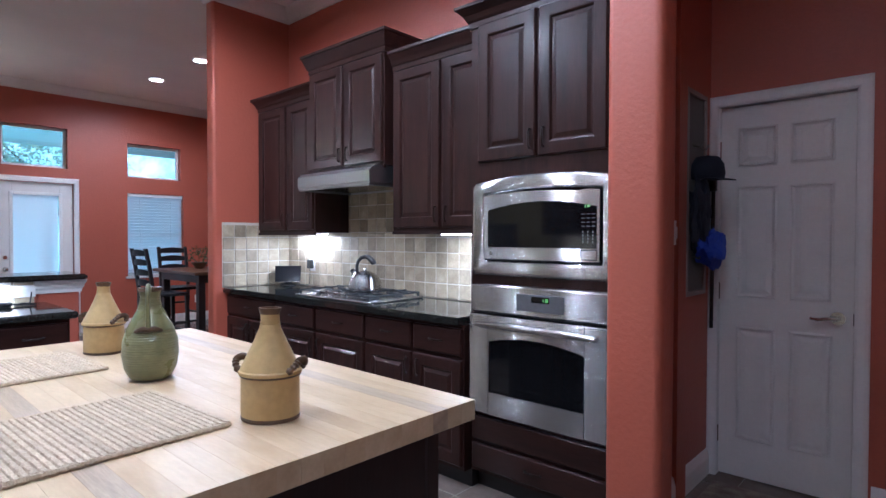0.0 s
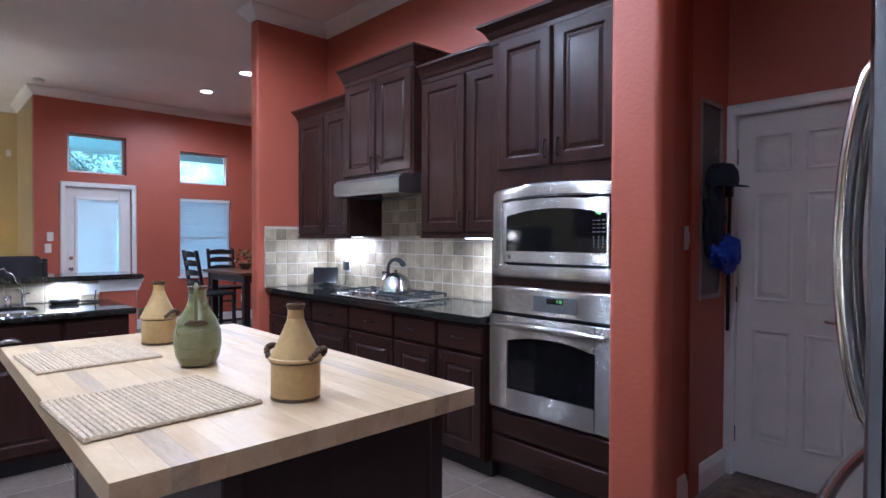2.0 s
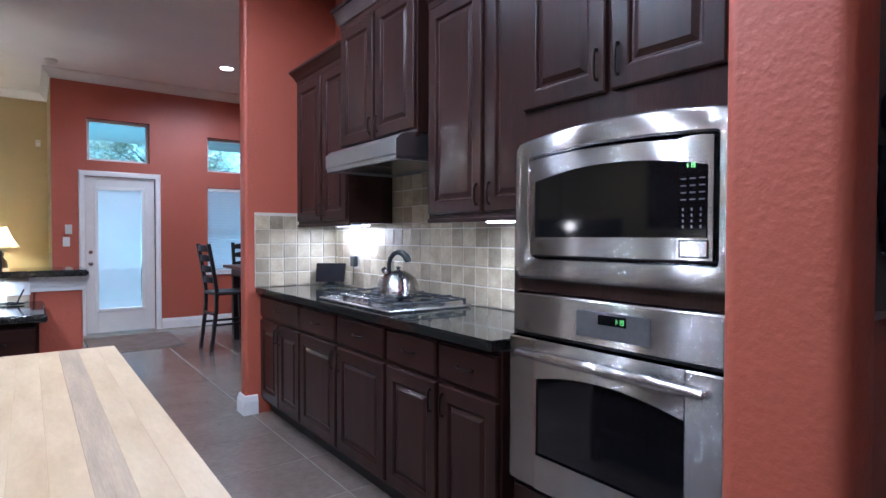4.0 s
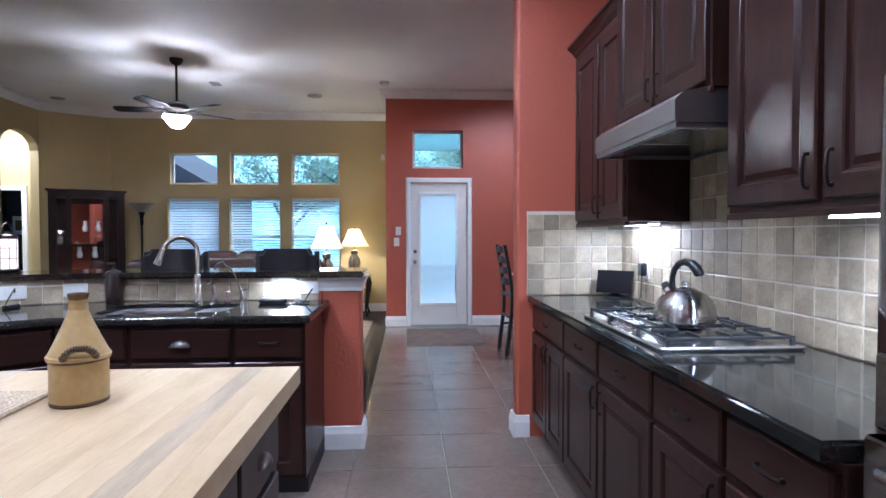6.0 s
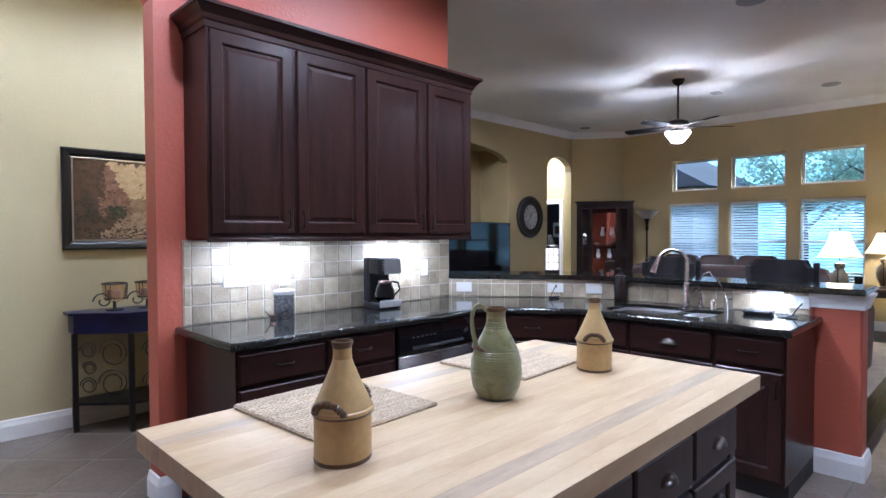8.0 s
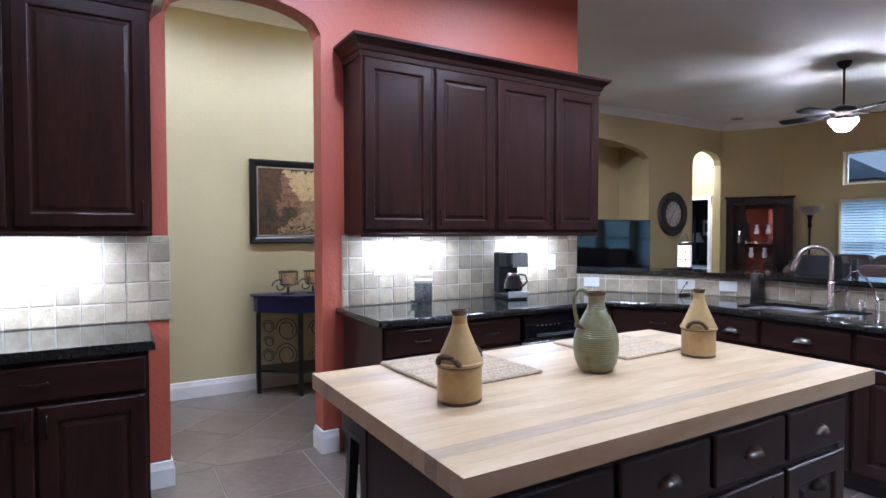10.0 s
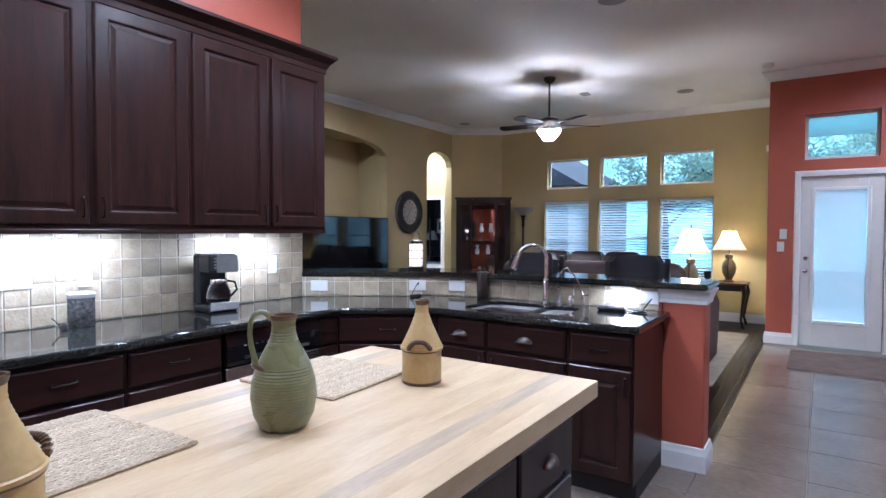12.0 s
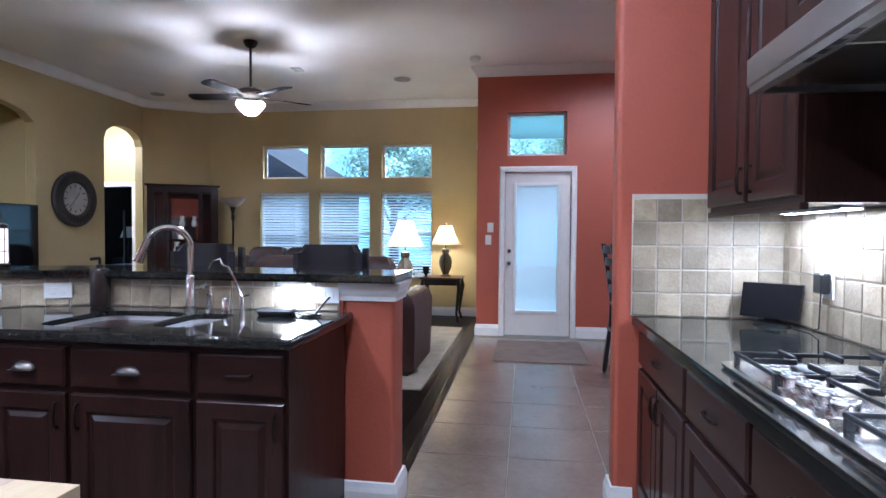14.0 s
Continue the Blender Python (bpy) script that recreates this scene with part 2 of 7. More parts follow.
def tube(bm, pts, r, n=10, cap=True):
    """A round tube along points; r may be a list of radii."""
    pts = [Vector(p) for p in pts]
    loops, side = [], None
    for i, p in enumerate(pts):
        d = (pts[min(i + 1, len(pts) - 1)] - pts[max(i - 1, 0)]).normalized()
        if side is None:
            side = d.cross((0, 0, 1)) if abs(d.z) < 0.95 else d.cross((0, 1, 0))
        side = (side - d * side.dot(d)).normalized()
        up = d.cross(side)
        rr = r[i] if isinstance(r, (list, tuple)) else r
        loops.append([p + rr * (math.cos(2 * math.pi * k / n) * side + math.sin(2 * math.pi * k / n) * up) for k in range(n)])
    return quads(bm, loops, cap=(cap, cap))


def arc(cx, cz, r, a0, a1, n=12, y=0.0):
    """Points of an arc in the xz plane."""
    return [(cx + r * math.cos(radians(a0 + (a1 - a0) * k / n)), y, cz + r * math.sin(radians(a0 + (a1 - a0) * k / n))) for k in range(n + 1)]


def sweep(bm, prof, path, closed=False):
    """Carry a profile of (out, z) along a plan path; out points to the left of travel."""
    p = [Vector(q) for q in path]
    n, loops = len(p), []
    for i in range(n):
        a = p[i] - p[i - 1] if (i or closed) else p[1] - p[0]
        b = p[(i + 1) % n] - p[i] if (i < n - 1 or closed) else p[-1] - p[-2]
        na, nb = Vector((-a.y, a.x)).normalized(), Vector((-b.y, b.x)).normalized()
        m = (na + nb).normalized()
        m /= max(0.3, m.dot(na))
        loops.append([(p[i].x + m.x * o, p[i].y + m.y * o, z) for o, z in prof])
    if closed:
        loops.append(loops[0])
    return quads(bm, loops, cap=(not closed, not closed))


def slab(bm, outline, z0, z1):
    """A plan polygon, counter-clockwise, raised from z0 to z1."""
    return quads(bm, [[(x, y, z0) for x, y in outline], [(x, y, z1) for x, y in outline]])


def mesh_of(bm, mats, smooth=False, name="mesh"):
    bmesh.ops.recalc_face_normals(bm, faces=bm.faces)
    me = bpy.data.meshes.new(name)
    bm.to_mesh(me)
    bm.free()
    for m in mats if isinstance(mats, (list, tuple)) else [mats]:
        me.materials.append(m)
    if smooth:
        me.shade_smooth()
        me.set_sharp_from_angle(angle=radians(38))
    return me


def part(name, bm, mat, parent, label="", smooth=False):
    """One mesh object, a part of its parent."""
    ob = new(name, mesh_of(bm, mat, smooth, name))
    ob.parent = parent
    return tagged(ob, label) if label else ob


def structure(name, bm, mat, label, category, smooth=False):
    return tagged(new(name, mesh_of(bm, mat, smooth, name)), label, category, kind="structure")


def thing(name, m, label, category, group=""):
    ob = new(name)
    ob.empty_display_size = 0.1
    ob.matrix_world = m
    return tagged(ob, label, category, group)


def solid(name, bm, mat, m, label, category, group="", smooth=False):
    """A thing of one mesh."""
    ob = new(name, mesh_of(bm, mat, smooth, name))
    ob.matrix_world = m
    return tagged(ob, label, category, group)


def B():
    return bmesh.new()


def lamp(parent, kind, energy, colour, m, **more):
    data = bpy.data.lights.new("lamp_light", kind)
    data.energy, data.color = energy, colour
    if "size" in more:
        data.shape, data.size, data.size_y = "RECTANGLE", more["size"], more.get("size_y", more["size"])
    if "radius" in more:
        data.shadow_soft_size = more["radius"]
    if "spot" in more:
        data.spot_size, data.spot_blend = radians(more["spot"]), more.get("blend", 0.6)
    ob = new("lamp_light", data)
    ob.parent = parent
    ob.matrix_basis = m
    return ob


def wall(name, p0, p1, thick, openings, mats, label, z0=0.0, z1=CEIL):
    """A wall from p0 to p1 in plan; it is thick to the right of travel, and its left face is the front.
    openings: (s0, s1, bottom, top, rise of the arch). mats: front, back, jambs."""
    p0, p1 = Vector(p0), Vector(p1)
    d = (p1 - p0).normalized()
    nrm = Vector((-d.y, d.x))
    length = (p1 - p0).length
    cuts = {0.0, length}
    for s0, s1, b, t, rise in openings:
        cuts |= {s0, s1}
        if rise:
            cuts |= {s0 + (s1 - s0) * k / 20 for k in range(1, 20)}
    cuts = sorted(cuts)
    bm = B()

    def top_of(o, s):
        u = (2 * s - o[0] - o[1]) / (o[1] - o[0])
        return o[3] + o[4] * math.sqrt(max(0.0, 1 - u * u))

    def prism(a, b, la, lb, ha, hb):
        fa, fb = p0 + d * a, p0 + d * b
        ba, bb = fa - nrm * thick, fb - nrm * thick
        quads(bm, [[(fa.x, fa.y, la), (fb.x, fb.y, lb), (bb.x, bb.y, lb), (ba.x, ba.y, la)],
                   [(fa.x, fa.y, ha), (fb.x, fb.y, hb), (bb.x, bb.y, hb), (ba.x, ba.y, ha)]])
    for a, b in zip(cuts, cuts[1:]):
        mid = (a + b) / 2
        over = sorted([o for o in openings if o[0] < mid < o[1]], key=lambda o: o[2])
        la = lb = z0
        for o in over:
            if o[2] > la + 1e-4:
                prism(a, b, la, lb, o[2], o[2])
            la, lb = top_of(o, a), top_of(o, b)
        prism(a, b, la, lb, z1, z1)
    ob = structure(name, bm, mats, label, "wall")
    for f in ob.data.polygons:
        k = f.normal.x * nrm.x + f.normal.y * nrm.y
        f.material_index = 0 if k > 0.7 else (1 if k < -0.7 else 2)
    return ob


# ---- structure: ground, floors, walls, ceiling ----
ground_bm = B()
box(ground_bm, -600, -400, -0.3, 300, 400, -0.16)
structure("ground", ground_bm, material("lawn", (0.055, 0.085, 0.03), 0.95, scale=0.8, vary=0.25, fine=20, bump=0.02), "green back lawn outside the windows", "ground")
bm = B()
box(bm, XW - 0.3, -6.4, -0.15, 2.2, 5.6, -0.012)
box(bm, -4.36, -3.2, -0.012, 2.0, 1.19, -0.0025)
box(bm, XD, 1.217, -0.012, 2.0, 5.4, -0.0025)
structure("floor", bm, FGROUT, "grey-brown grout bed under the ceramic tiles", "floor")
bm = B()
box(bm, XW - 0.05, -6.2, -0.011, -4.36, 1.195, -0.004)
structure("floor_living", bm, material("floor_gap_dark", (0.008, 0.005, 0.004), 0.6), "dark hardwood floor of the living room", "floor")
bm = B()
box(bm, -8.80, 1.165, -0.01, -4.46, 1.215, 0.006, 0.004)
structure("trim_threshold", bm, WOODF, "dark wood strip between tile and hardwood", "threshold")
bm = B()
box(bm, XW - 0.4, -6.5, CEIL, 2.3, 5.7, CEIL + 0.1)
structure("ceiling", bm, CEILM, "textured off-white ceiling", "ceiling")

# west: window wall and door wall
WIN = [(-2.402, -1.636, 2.143, 2.674), (-1.424, -0.630, 2.143, 2.674), (-0.419, 0.379, 2.143, 2.674),
       (-2.453, -1.616, 0.62, 1.925), (-1.452, -0.608, 0.62, 1.925), (-0.431, 0.386, 0.62, 1.925)]
wall("wall_west", (XW, 1.219), (XW, -3.34), 0.15, [(1.219 - b, 1.219 - a, lo, hi, 0) for a, b, lo, hi in WIN], (YELLOW, RED, YELLOW), "ochre painted wall with six windows")
wall("wall_diagonal", (XW, -3.34), (-9.86, YS), 0.15, [], (YELLOW, YELLOW, YELLOW), "ochre painted angled corner wall")
wall("wall_jog", (XD - 0.15, 1.219), (XW, 1.219), 0.15, [], (YELLOW, RED, YELLOW), "ochre painted return wall beside the patio door")
DOORO = (1.566, 2.375, 0.0, 2.045)
TRAN = (1.592, 2.314, 2.244, 2.785)
WIN2 = [(3.055, 3.81, 2.195, 2.685), (3.05, 3.85, 0.75, 1.965)]
Y1 = 5.2
wall("wall_door", (XD, Y1), (XD, 1.219), 0.15, [(Y1 - b, Y1 - a, lo, hi, 0) for a, b, lo, hi in [DOORO, TRAN] + WIN2], (RED, RED, RED), "terracotta painted wall with a glazed patio door")
wall("wall_breakfast_north", (-4.36, Y1), (XD - 0.15, Y1), 0.15, [], (RED, RED, RED), "terracotta painted wall of the breakfast corner")
# living room south wall: arched niche and arched doorway
wall("wall_living_south", (-9.86, YS), (-3.2, YS), 0.13, [(0.02, 0.83, 0.0, 2.60, 0.245), (1.965, 4.96, 0.0, 2.60, 0.25)],
     (YELLOW, YELLOW, YELLOW), "ochre painted wall with arched niche and arched doorway")
bm = B()
box(bm, -7.90, YS - 0.75, 0, -4.89, YS - 0.62, CEIL)
box(bm, -8.02, YS - 0.75, 0, -7.89, YS - 0.13, CEIL)
box(bm, -4.90, YS - 0.75, 0, -4.77, YS - 0.13, CEIL)
box(bm, -7.89, YS - 0.62, 2.86, -4.9, YS - 0.13, 3.0)
structure("wall_niche", bm, YELLOW, "ochre painted inside of the television niche", "wall")
# passage behind the arch with a cased doorway to a dark room
wall("wall_passage", (-10.58, YS - 0.1), (-10.58, -5.9), 0.12, [(0.64, 1.42, 0, 2.05, 0)], (YELLOW, YELLOW, WHITE), "yellow lit passage wall with a doorway")
bm = B()
box(bm, -10.7, -6.02, 0, -8.18, -5.9, CEIL)
box(bm, -8.3, -5.9, 0, -8.18, YS - 0.75, CEIL)
structure("wall_passage_sides", bm, YELLOW, "ochre painted passage walls", "wall")
# navy shell; the room's darkness is put into its near-black colour, floor included
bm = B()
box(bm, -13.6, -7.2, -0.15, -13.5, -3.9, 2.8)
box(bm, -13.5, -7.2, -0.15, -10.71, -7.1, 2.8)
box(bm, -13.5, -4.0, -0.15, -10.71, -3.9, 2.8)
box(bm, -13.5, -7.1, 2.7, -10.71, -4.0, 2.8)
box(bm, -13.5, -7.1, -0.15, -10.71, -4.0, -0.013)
structure("wall_bedroom", bm, material("bedroom_navy_gloom", (0.02, 0.022, 0.035), 0.7), "navy bedroom shell beyond the passage, its gloom put into the colour", "wall")
wall("wall_living_east", (-3.2, YS), (-3.2, YK - 0.15), 0.12, [], (YELLOW, YELLOW, YELLOW), "ochre painted wall between living room and hall")
# hall south of the kitchen
wall("wall_hall", (-3.08, -3.0), (2.1, -3.0), 0.12, [], (HALLP, HALLP, HALLP), "pale ochre painted hall wall")
# kitchen south wall, with the arched way to the hall
wall("wall_south", (1.75, YK), (-3.545, YK), -0.15, [(2.30, 3.16, 0.0, 2.60, 0.16)], (YELLOW, RED, RED), "terracotta painted kitchen wall with an arched opening")
bm = B()
box(bm, 1.75, -3.1, 0, 1.9, 5.4, CEIL)
structure("wall_east", bm, RED, "terracotta painted wall behind the refrigerator", "wall")
# kitchen north wall, stub and end pilaster
bm = B()
box(bm, -4.38, YN, 0, -0.95, YN + 0.13, CEIL)
structure("wall_north", bm, RED, "terracotta painted wall behind the cooktop", "wall")
bm = B()
post(bm, -4.505, 2.215, 0, -4.381, 5.3, CEIL, 0.025)
structure("wall_stub", bm, RED, "terracotta painted wall end with rounded edges", "wall", True)
bm = B()
post(bm, -0.888, 2.0, 0, -0.685, 2.14, CEIL, 0.03)
box(bm, -0.885, 2.139, 0, -0.815, 2.41, CEIL)
box(bm, -1.03, 2.41, 0, -0.815, 2.47, CEIL)
box(bm, -1.03, 2.47, 0, -0.97, 3.75, CEIL)
structure("wall_pilaster", bm, RED, "terracotta painted wall end beside the wall ovens", "wall", True)
wall("wall_nook", (1.75, 3.45), (-1.03, 3.45), 0.12, [(2.052, 2.670, 0.0, 2.045, 0)], (RED, RED, WHITE), "dark terracotta wall with a white panel door")
# added sheet out of view; its near-black stands in for darkness behind the door
bm = B()
box(bm, -1.1, 4.0, 0, 0.2, 4.1, CEIL)
structure("wall_closet", bm, KICK, "unseen near-black sheet standing in for closet darkness behind the panel door", "wall")
# half wall behind the sink
HALF = [(-3.545, YK - 0.005), (-4.13, -0.53), (-4.252, -0.25), (-4.252, 1.237)]
bm = B()
slab(bm, [(-3.545, YK), (-4.13, -0.53), (-4.252, -0.25), (-4.252, 1.0), (-4.40, 1.0), (-4.40, -0.28), (-4.25, -0.60), (-3.66, -1.40)][::-1], 0, 1.045)
structure("wall_half", bm, [RED], "low wall between kitchen and living room", "wall")
bm = B()
post(bm, -4.455, 1.0, 0, -4.256, 1.237, 1.045, 0.02)
structure("wall_half_end", bm, RED, "terracotta post at the end of the low wall", "wall", True)


# ---- crown moulding and baseboards ----
CROWN = [(0.0, CEIL - 0.115), (0.012, CEIL - 0.115), (0.018, CEIL - 0.095), (0.045, CEIL - 0.06), (0.075, CEIL - 0.03), (0.085, CEIL - 0.012), (0.085, CEIL + 0.01), (0.0, CEIL + 0.01)]
BASE = [(0.0, 0.0), (0.018, 0.0), (0.018, 0.095), (0.012, 0.115), (0.008, 0.135), (0.0, 0.14)]


def run(name, prof, path, label, category):
    b_ = B()
    sweep(b_, prof, path)
    return structure(name, b_, WHITE, label, category)


run("crown_moulding", CROWN, [(-4.505, 5.2), (-4.505, 2.215), (-4.38, 2.215), (-4.38, YN), (-1.03, YN)][::-1], "white crown moulding over the cooktop wall", "moulding")
run("crown_moulding_door_wall", CROWN, [(-4.5, Y1), (XD, Y1), (XD, 1.219), (XW, 1.219), (XW, -3.34), (-9.86, YS), (-3.2, YS), (-3.2, YK - 0.15)], "white crown moulding round living room and breakfast corner", "moulding")
run("crown_moulding_hall", CROWN, [(-3.08, -3.0), (1.75, -3.0)], "white crown moulding along the hall wall", "moulding")
run("baseboard", BASE, [(XD, Y1), (XD, 2.446)], "white baseboard", "baseboard")
run("baseboard_door_left", BASE, [(XD, 1.505), (XD, 1.219), (XW, 1.219), (XW, -3.34), (-9.86, YS)], "white baseboard", "baseboard")
run("baseboard_living", BASE, [(-9.03, YS), (-7.9, YS)], "white baseboard", "baseboard")
run("baseboard_north", BASE, [(-4.5, Y1), (XD, Y1)], "white baseboard", "baseboard")
run("baseboard_hall", BASE, [(-3.08, -3.0), (1.75, -3.0)], "white baseboard in the hall", "baseboard")
run("baseboard_stub", BASE, [(-4.382, 2.30), (-4.382, 2.213), (-4.507, 2.213), (-4.507, Y1)], "white baseboard round the wall end", "baseboard")
run("baseboard_half_wall", BASE, [(-4.457, 0.9), (-4.457, 1.239), (-4.254, 1.239), (-4.254, 0.98)], "white baseboard round the low wall", "baseboard")
run("baseboard_nook", BASE, [(-0.97, 3.45), (-0.97, 2.48)], "white baseboard in the dark nook", "baseboard")
run("baseboard_nook_wall", BASE, [(1.75, 3.45), (-0.228, 3.45)], "white baseboard beside the panel door", "baseboard")
run("baseboard_pier", BASE, [(-1.51, YK), (-1.41, YK), (-1.41, YK - 0.15)], "white baseboard round the wall pier", "baseboard")
run("baseboard_pier_east", BASE, [(-0.55, YK - 0.15), (-0.55, YK), (-0.44, YK)], "white baseboard round the wall pier", "baseboard")
CAP = [(0.0, 0.962), (0.010, 0.962), (0.012, 0.982), (0.020, 0.996), (0.023, 1.014), (0.033, 1.030), (0.036, 1.046), (0.0, 1.046)]
run("trim_half_wall_cap", CAP, [(-4.455, 0.9), (-4.455, 1.237), (-4.256, 1.237), (-4.256, 0.985)], "white moulded cap under the bar top", "moulding")


# ---- windows and doors ----
def window_unit(name, x, y0, y1, z0, z1, blinds, label):
    """A window in a wall that faces +x; the pane lies inside the wall."""
    w = tagged(new(name), label, "window", kind="structure")
    w.location = (x, (y0 + y1) / 2, z0)
    hw, h = (y1 - y0) / 2, z1 - z0
    b_ = B()
    f = 0.035
    for a in ((-hw, 0, -hw + f, h), (hw - f, 0, hw, h), (-hw + f, 0, hw - f, f), (-hw + f, h - f, hw - f, h)):
        box(b_, -0.125, a[0], a[1], -0.085, a[2], a[3], 0.004)
    if h > 1:
        box(b_, -0.12, -hw + f, h * 0.5 - 0.015, -0.09, hw - f, h * 0.5 + 0.015, 0.003)
    part("window_frame", b_, WHITE, w)
    b_ = B()
    box(b_, -0.107, -hw + f, f, -0.103, hw - f, h - f)
    part("pane", b_, GLASS, w).visible_shadow = False
    if h > 1:
        b_ = B()
        box(b_, -0.07, -hw - 0.03, -0.03, 0.035, hw + 0.03, 0.0, 0.005)
        part("window_sill", b_, WHITE, w)
    if blinds:
        b_ = B()
        box(b_, -0.06, -hw + 0.01, h - 0.05, -0.015, hw - 0.01, h - 0.004, 0.004)
        part("headrail", b_, WPLAST, w)
        slat_bm = B()
        tilt = radians(blinds)
        c, s = 0.024 * math.cos(tilt), 0.024 * math.sin(tilt)
        quads(slat_bm, [[(-c, -hw + 0.015, -s), (c, -hw + 0.015, s), (c - 0.001, -hw + 0.015, s + 0.002), (-c - 0.001, -hw + 0.015, -s + 0.002)],
                        [(-c, hw - 0.015, -s), (c, hw - 0.015, s), (c - 0.001, hw - 0.015, s + 0.002), (-c - 0.001, hw - 0.015, -s + 0.002)]])
        me = mesh_of(slat_bm, BLIND, name="slat")
        k, z = 0, h - 0.075
        while z > 0.03:
            o = new("slat", me)
            o.parent, o.location = w, (-0.042, 0, z)
            z -= 0.043
        b_ = B()
        for yy in (-hw * 0.55, hw * 0.55):
            tube(b_, [(-0.042, yy, 0.03), (-0.042, yy, h - 0.05)], 0.0016, 5)
        part("cord", b_, WPLAST, w)
    return w


for k, (a, b, lo, hi) in enumerate(WIN):
    window_unit("window_%d" % (k + 1), XW, a, b, lo, hi, 0 if k < 3 else (38 if k == 3 else 26), "white framed window with open white blinds" if k > 2 else "small fixed transom window")
window_unit("window_7", XD, *TRAN[:2], *TRAN[2:], 0, "transom window over the patio door")
window_unit("window_8", XD, *WIN2[0], 0, "transom window in the breakfast corner")
window_unit("window_9", XD, *WIN2[1], 55, "breakfast window with half-closed white blinds")

# casings
def casing(name, path, label, m, width=0.068):
    prof = [(0.0, 0.0), (0.0, 0.016), (0.012, 0.021), (width - 0.02, 0.021), (width - 0.006, 0.014), (width, 0.006), (width, 0.0)]
    b_ = B()
    sweep(b_, prof, path)
    o = structure(name, b_, WHITE, label, "casing")
    o.matrix_world = m
    return o


# plan path in local xy stands up when turned about x
casing("trim_door_casing", [(0.0, 0.0), (0.0, 2.045), (0.809, 2.045), (0.809, 0.0)], "white patio door casing", pose(XD, 1.566, 0, 90, 0, 90))
casing("trim_panel_door_casing", [(0.0, 0.0), (0.0, 2.045), (0.618, 2.045), (0.618, 0.0)], "white panel door casing", pose(-0.920, 3.45, 0, 90, 0, 0), 0.062)
casing("trim_passage_casing", [(0.0, 0.0), (0.0, 2.05), (0.78, 2.05), (0.78, 0.0)], "white passage door casing", pose(-10.58, -5.65, 0, 90, 0, 90), 0.085)

# patio door: white frame, one long glazed light with blinds
pd = tagged(new("door_1"), "white patio door with one long frosted-looking glass pane", "door", kind="structure")
pd.location = (XD - 0.05, 1.97, 0.012)
bm = B()
hw = 0.40
GL0, GL1, GZ0, GZ1 = -0.27, 0.25, 0.30, 1.87
for a in ((-hw, 0, GL0, 2.025), (GL1, 0, hw, 2.025), (GL0, 0, GL1, GZ0), (GL0, GZ1, GL1, 2.025)):
    box(bm, -0.022, a[0], a[1], 0.022, a[2], a[3], 0.003)
part("leaf", bm, DOORW, pd)
bm = B()
for a in ((GL0 - 0.03, GZ0 - 0.03, GL0 + 0.012, GZ1 + 0.03), (GL1 - 0.012, GZ0 - 0.03, GL1 + 0.03, GZ1 + 0.03), (GL0 + 0.012, GZ0 - 0.03, GL1 - 0.012, GZ0 + 0.012), (GL0 + 0.012, GZ1 - 0.012, GL1 - 0.012, GZ1 + 0.03)):
    box(bm, 0.018, a[0], a[1], 0.034, a[2], a[3], 0.005)
part("glazing_bead", bm, WHITE, pd)
bm = B()
box(bm, 0.006, GL0 + 0.01, GZ0, 0.010, GL1 - 0.01, GZ1)
part("pane", bm, GLASS, pd).visible_shadow = False
slat_bm = B()
quads(slat_bm, [[(-0.0035, GL0 + 0.015, -0.0072), (0.0035, GL0 + 0.015, 0.0072), (0.0027, GL0 + 0.015, 0.0075), (-0.0043, GL0 + 0.015, -0.0069)],
                [(-0.0035, GL1 - 0.015, -0.0072), (0.0035, GL1 - 0.015, 0.0072), (0.0027, GL1 - 0.015, 0.0075), (-0.0043, GL1 - 0.015, -0.0069)]])
me = mesh_of(slat_bm, BLIND, name="slat")
for k in range(98):
    o = new("slat", me)
    o.parent, o.location = pd, (-0.006, 0, GZ0 + 0.02 + k * 0.0158)
# added area lamp, no fixture: stands in for daylight behind the slats
lamp(pd, "AREA", 72, (0.24, 0.68, 0.72), pose(-0.10, -0.01, 1.085, 90, 0, -90) @ pose(0, 0, 0, 180, 0, 0), size=0.54, size_y=1.6)
bm = B()
for z, r in ((0.90, 0.027), (1.05, 0.024)):
    tube(bm, [(0.022, -0.345, z), (0.032, -0.345, z)], r, 16)
tube(bm, [(0.03, -0.345, 0.90), (0.06, -0.345, 0.90)], 0.011, 12)
lathe_pts = [(0.055, -0.345, 0.90), (0.062, -0.345, 0.90), (0.075, -0.345, 0.90), (0.09, -0.345, 0.90), (0.094, -0.345, 0.90)]
tube(bm, lathe_pts, [0.014, 0.024, 0.027, 0.02, 0.006], 16)
tube(bm, [(0.03, -0.345, 1.05), (0.045, -0.345, 1.05)], 0.014, 12)
part("knob", bm, CHROME, pd, "satin nickel knob and deadbolt", True)
bm = B()
for z in (0.25, 1.0, 1.8):
    tube(bm, [(0.026, hw + 0.004, z - 0.045), (0.026, hw + 0.004, z + 0.045)], 0.007, 8)
part("hinge", bm, CHROME, pd)


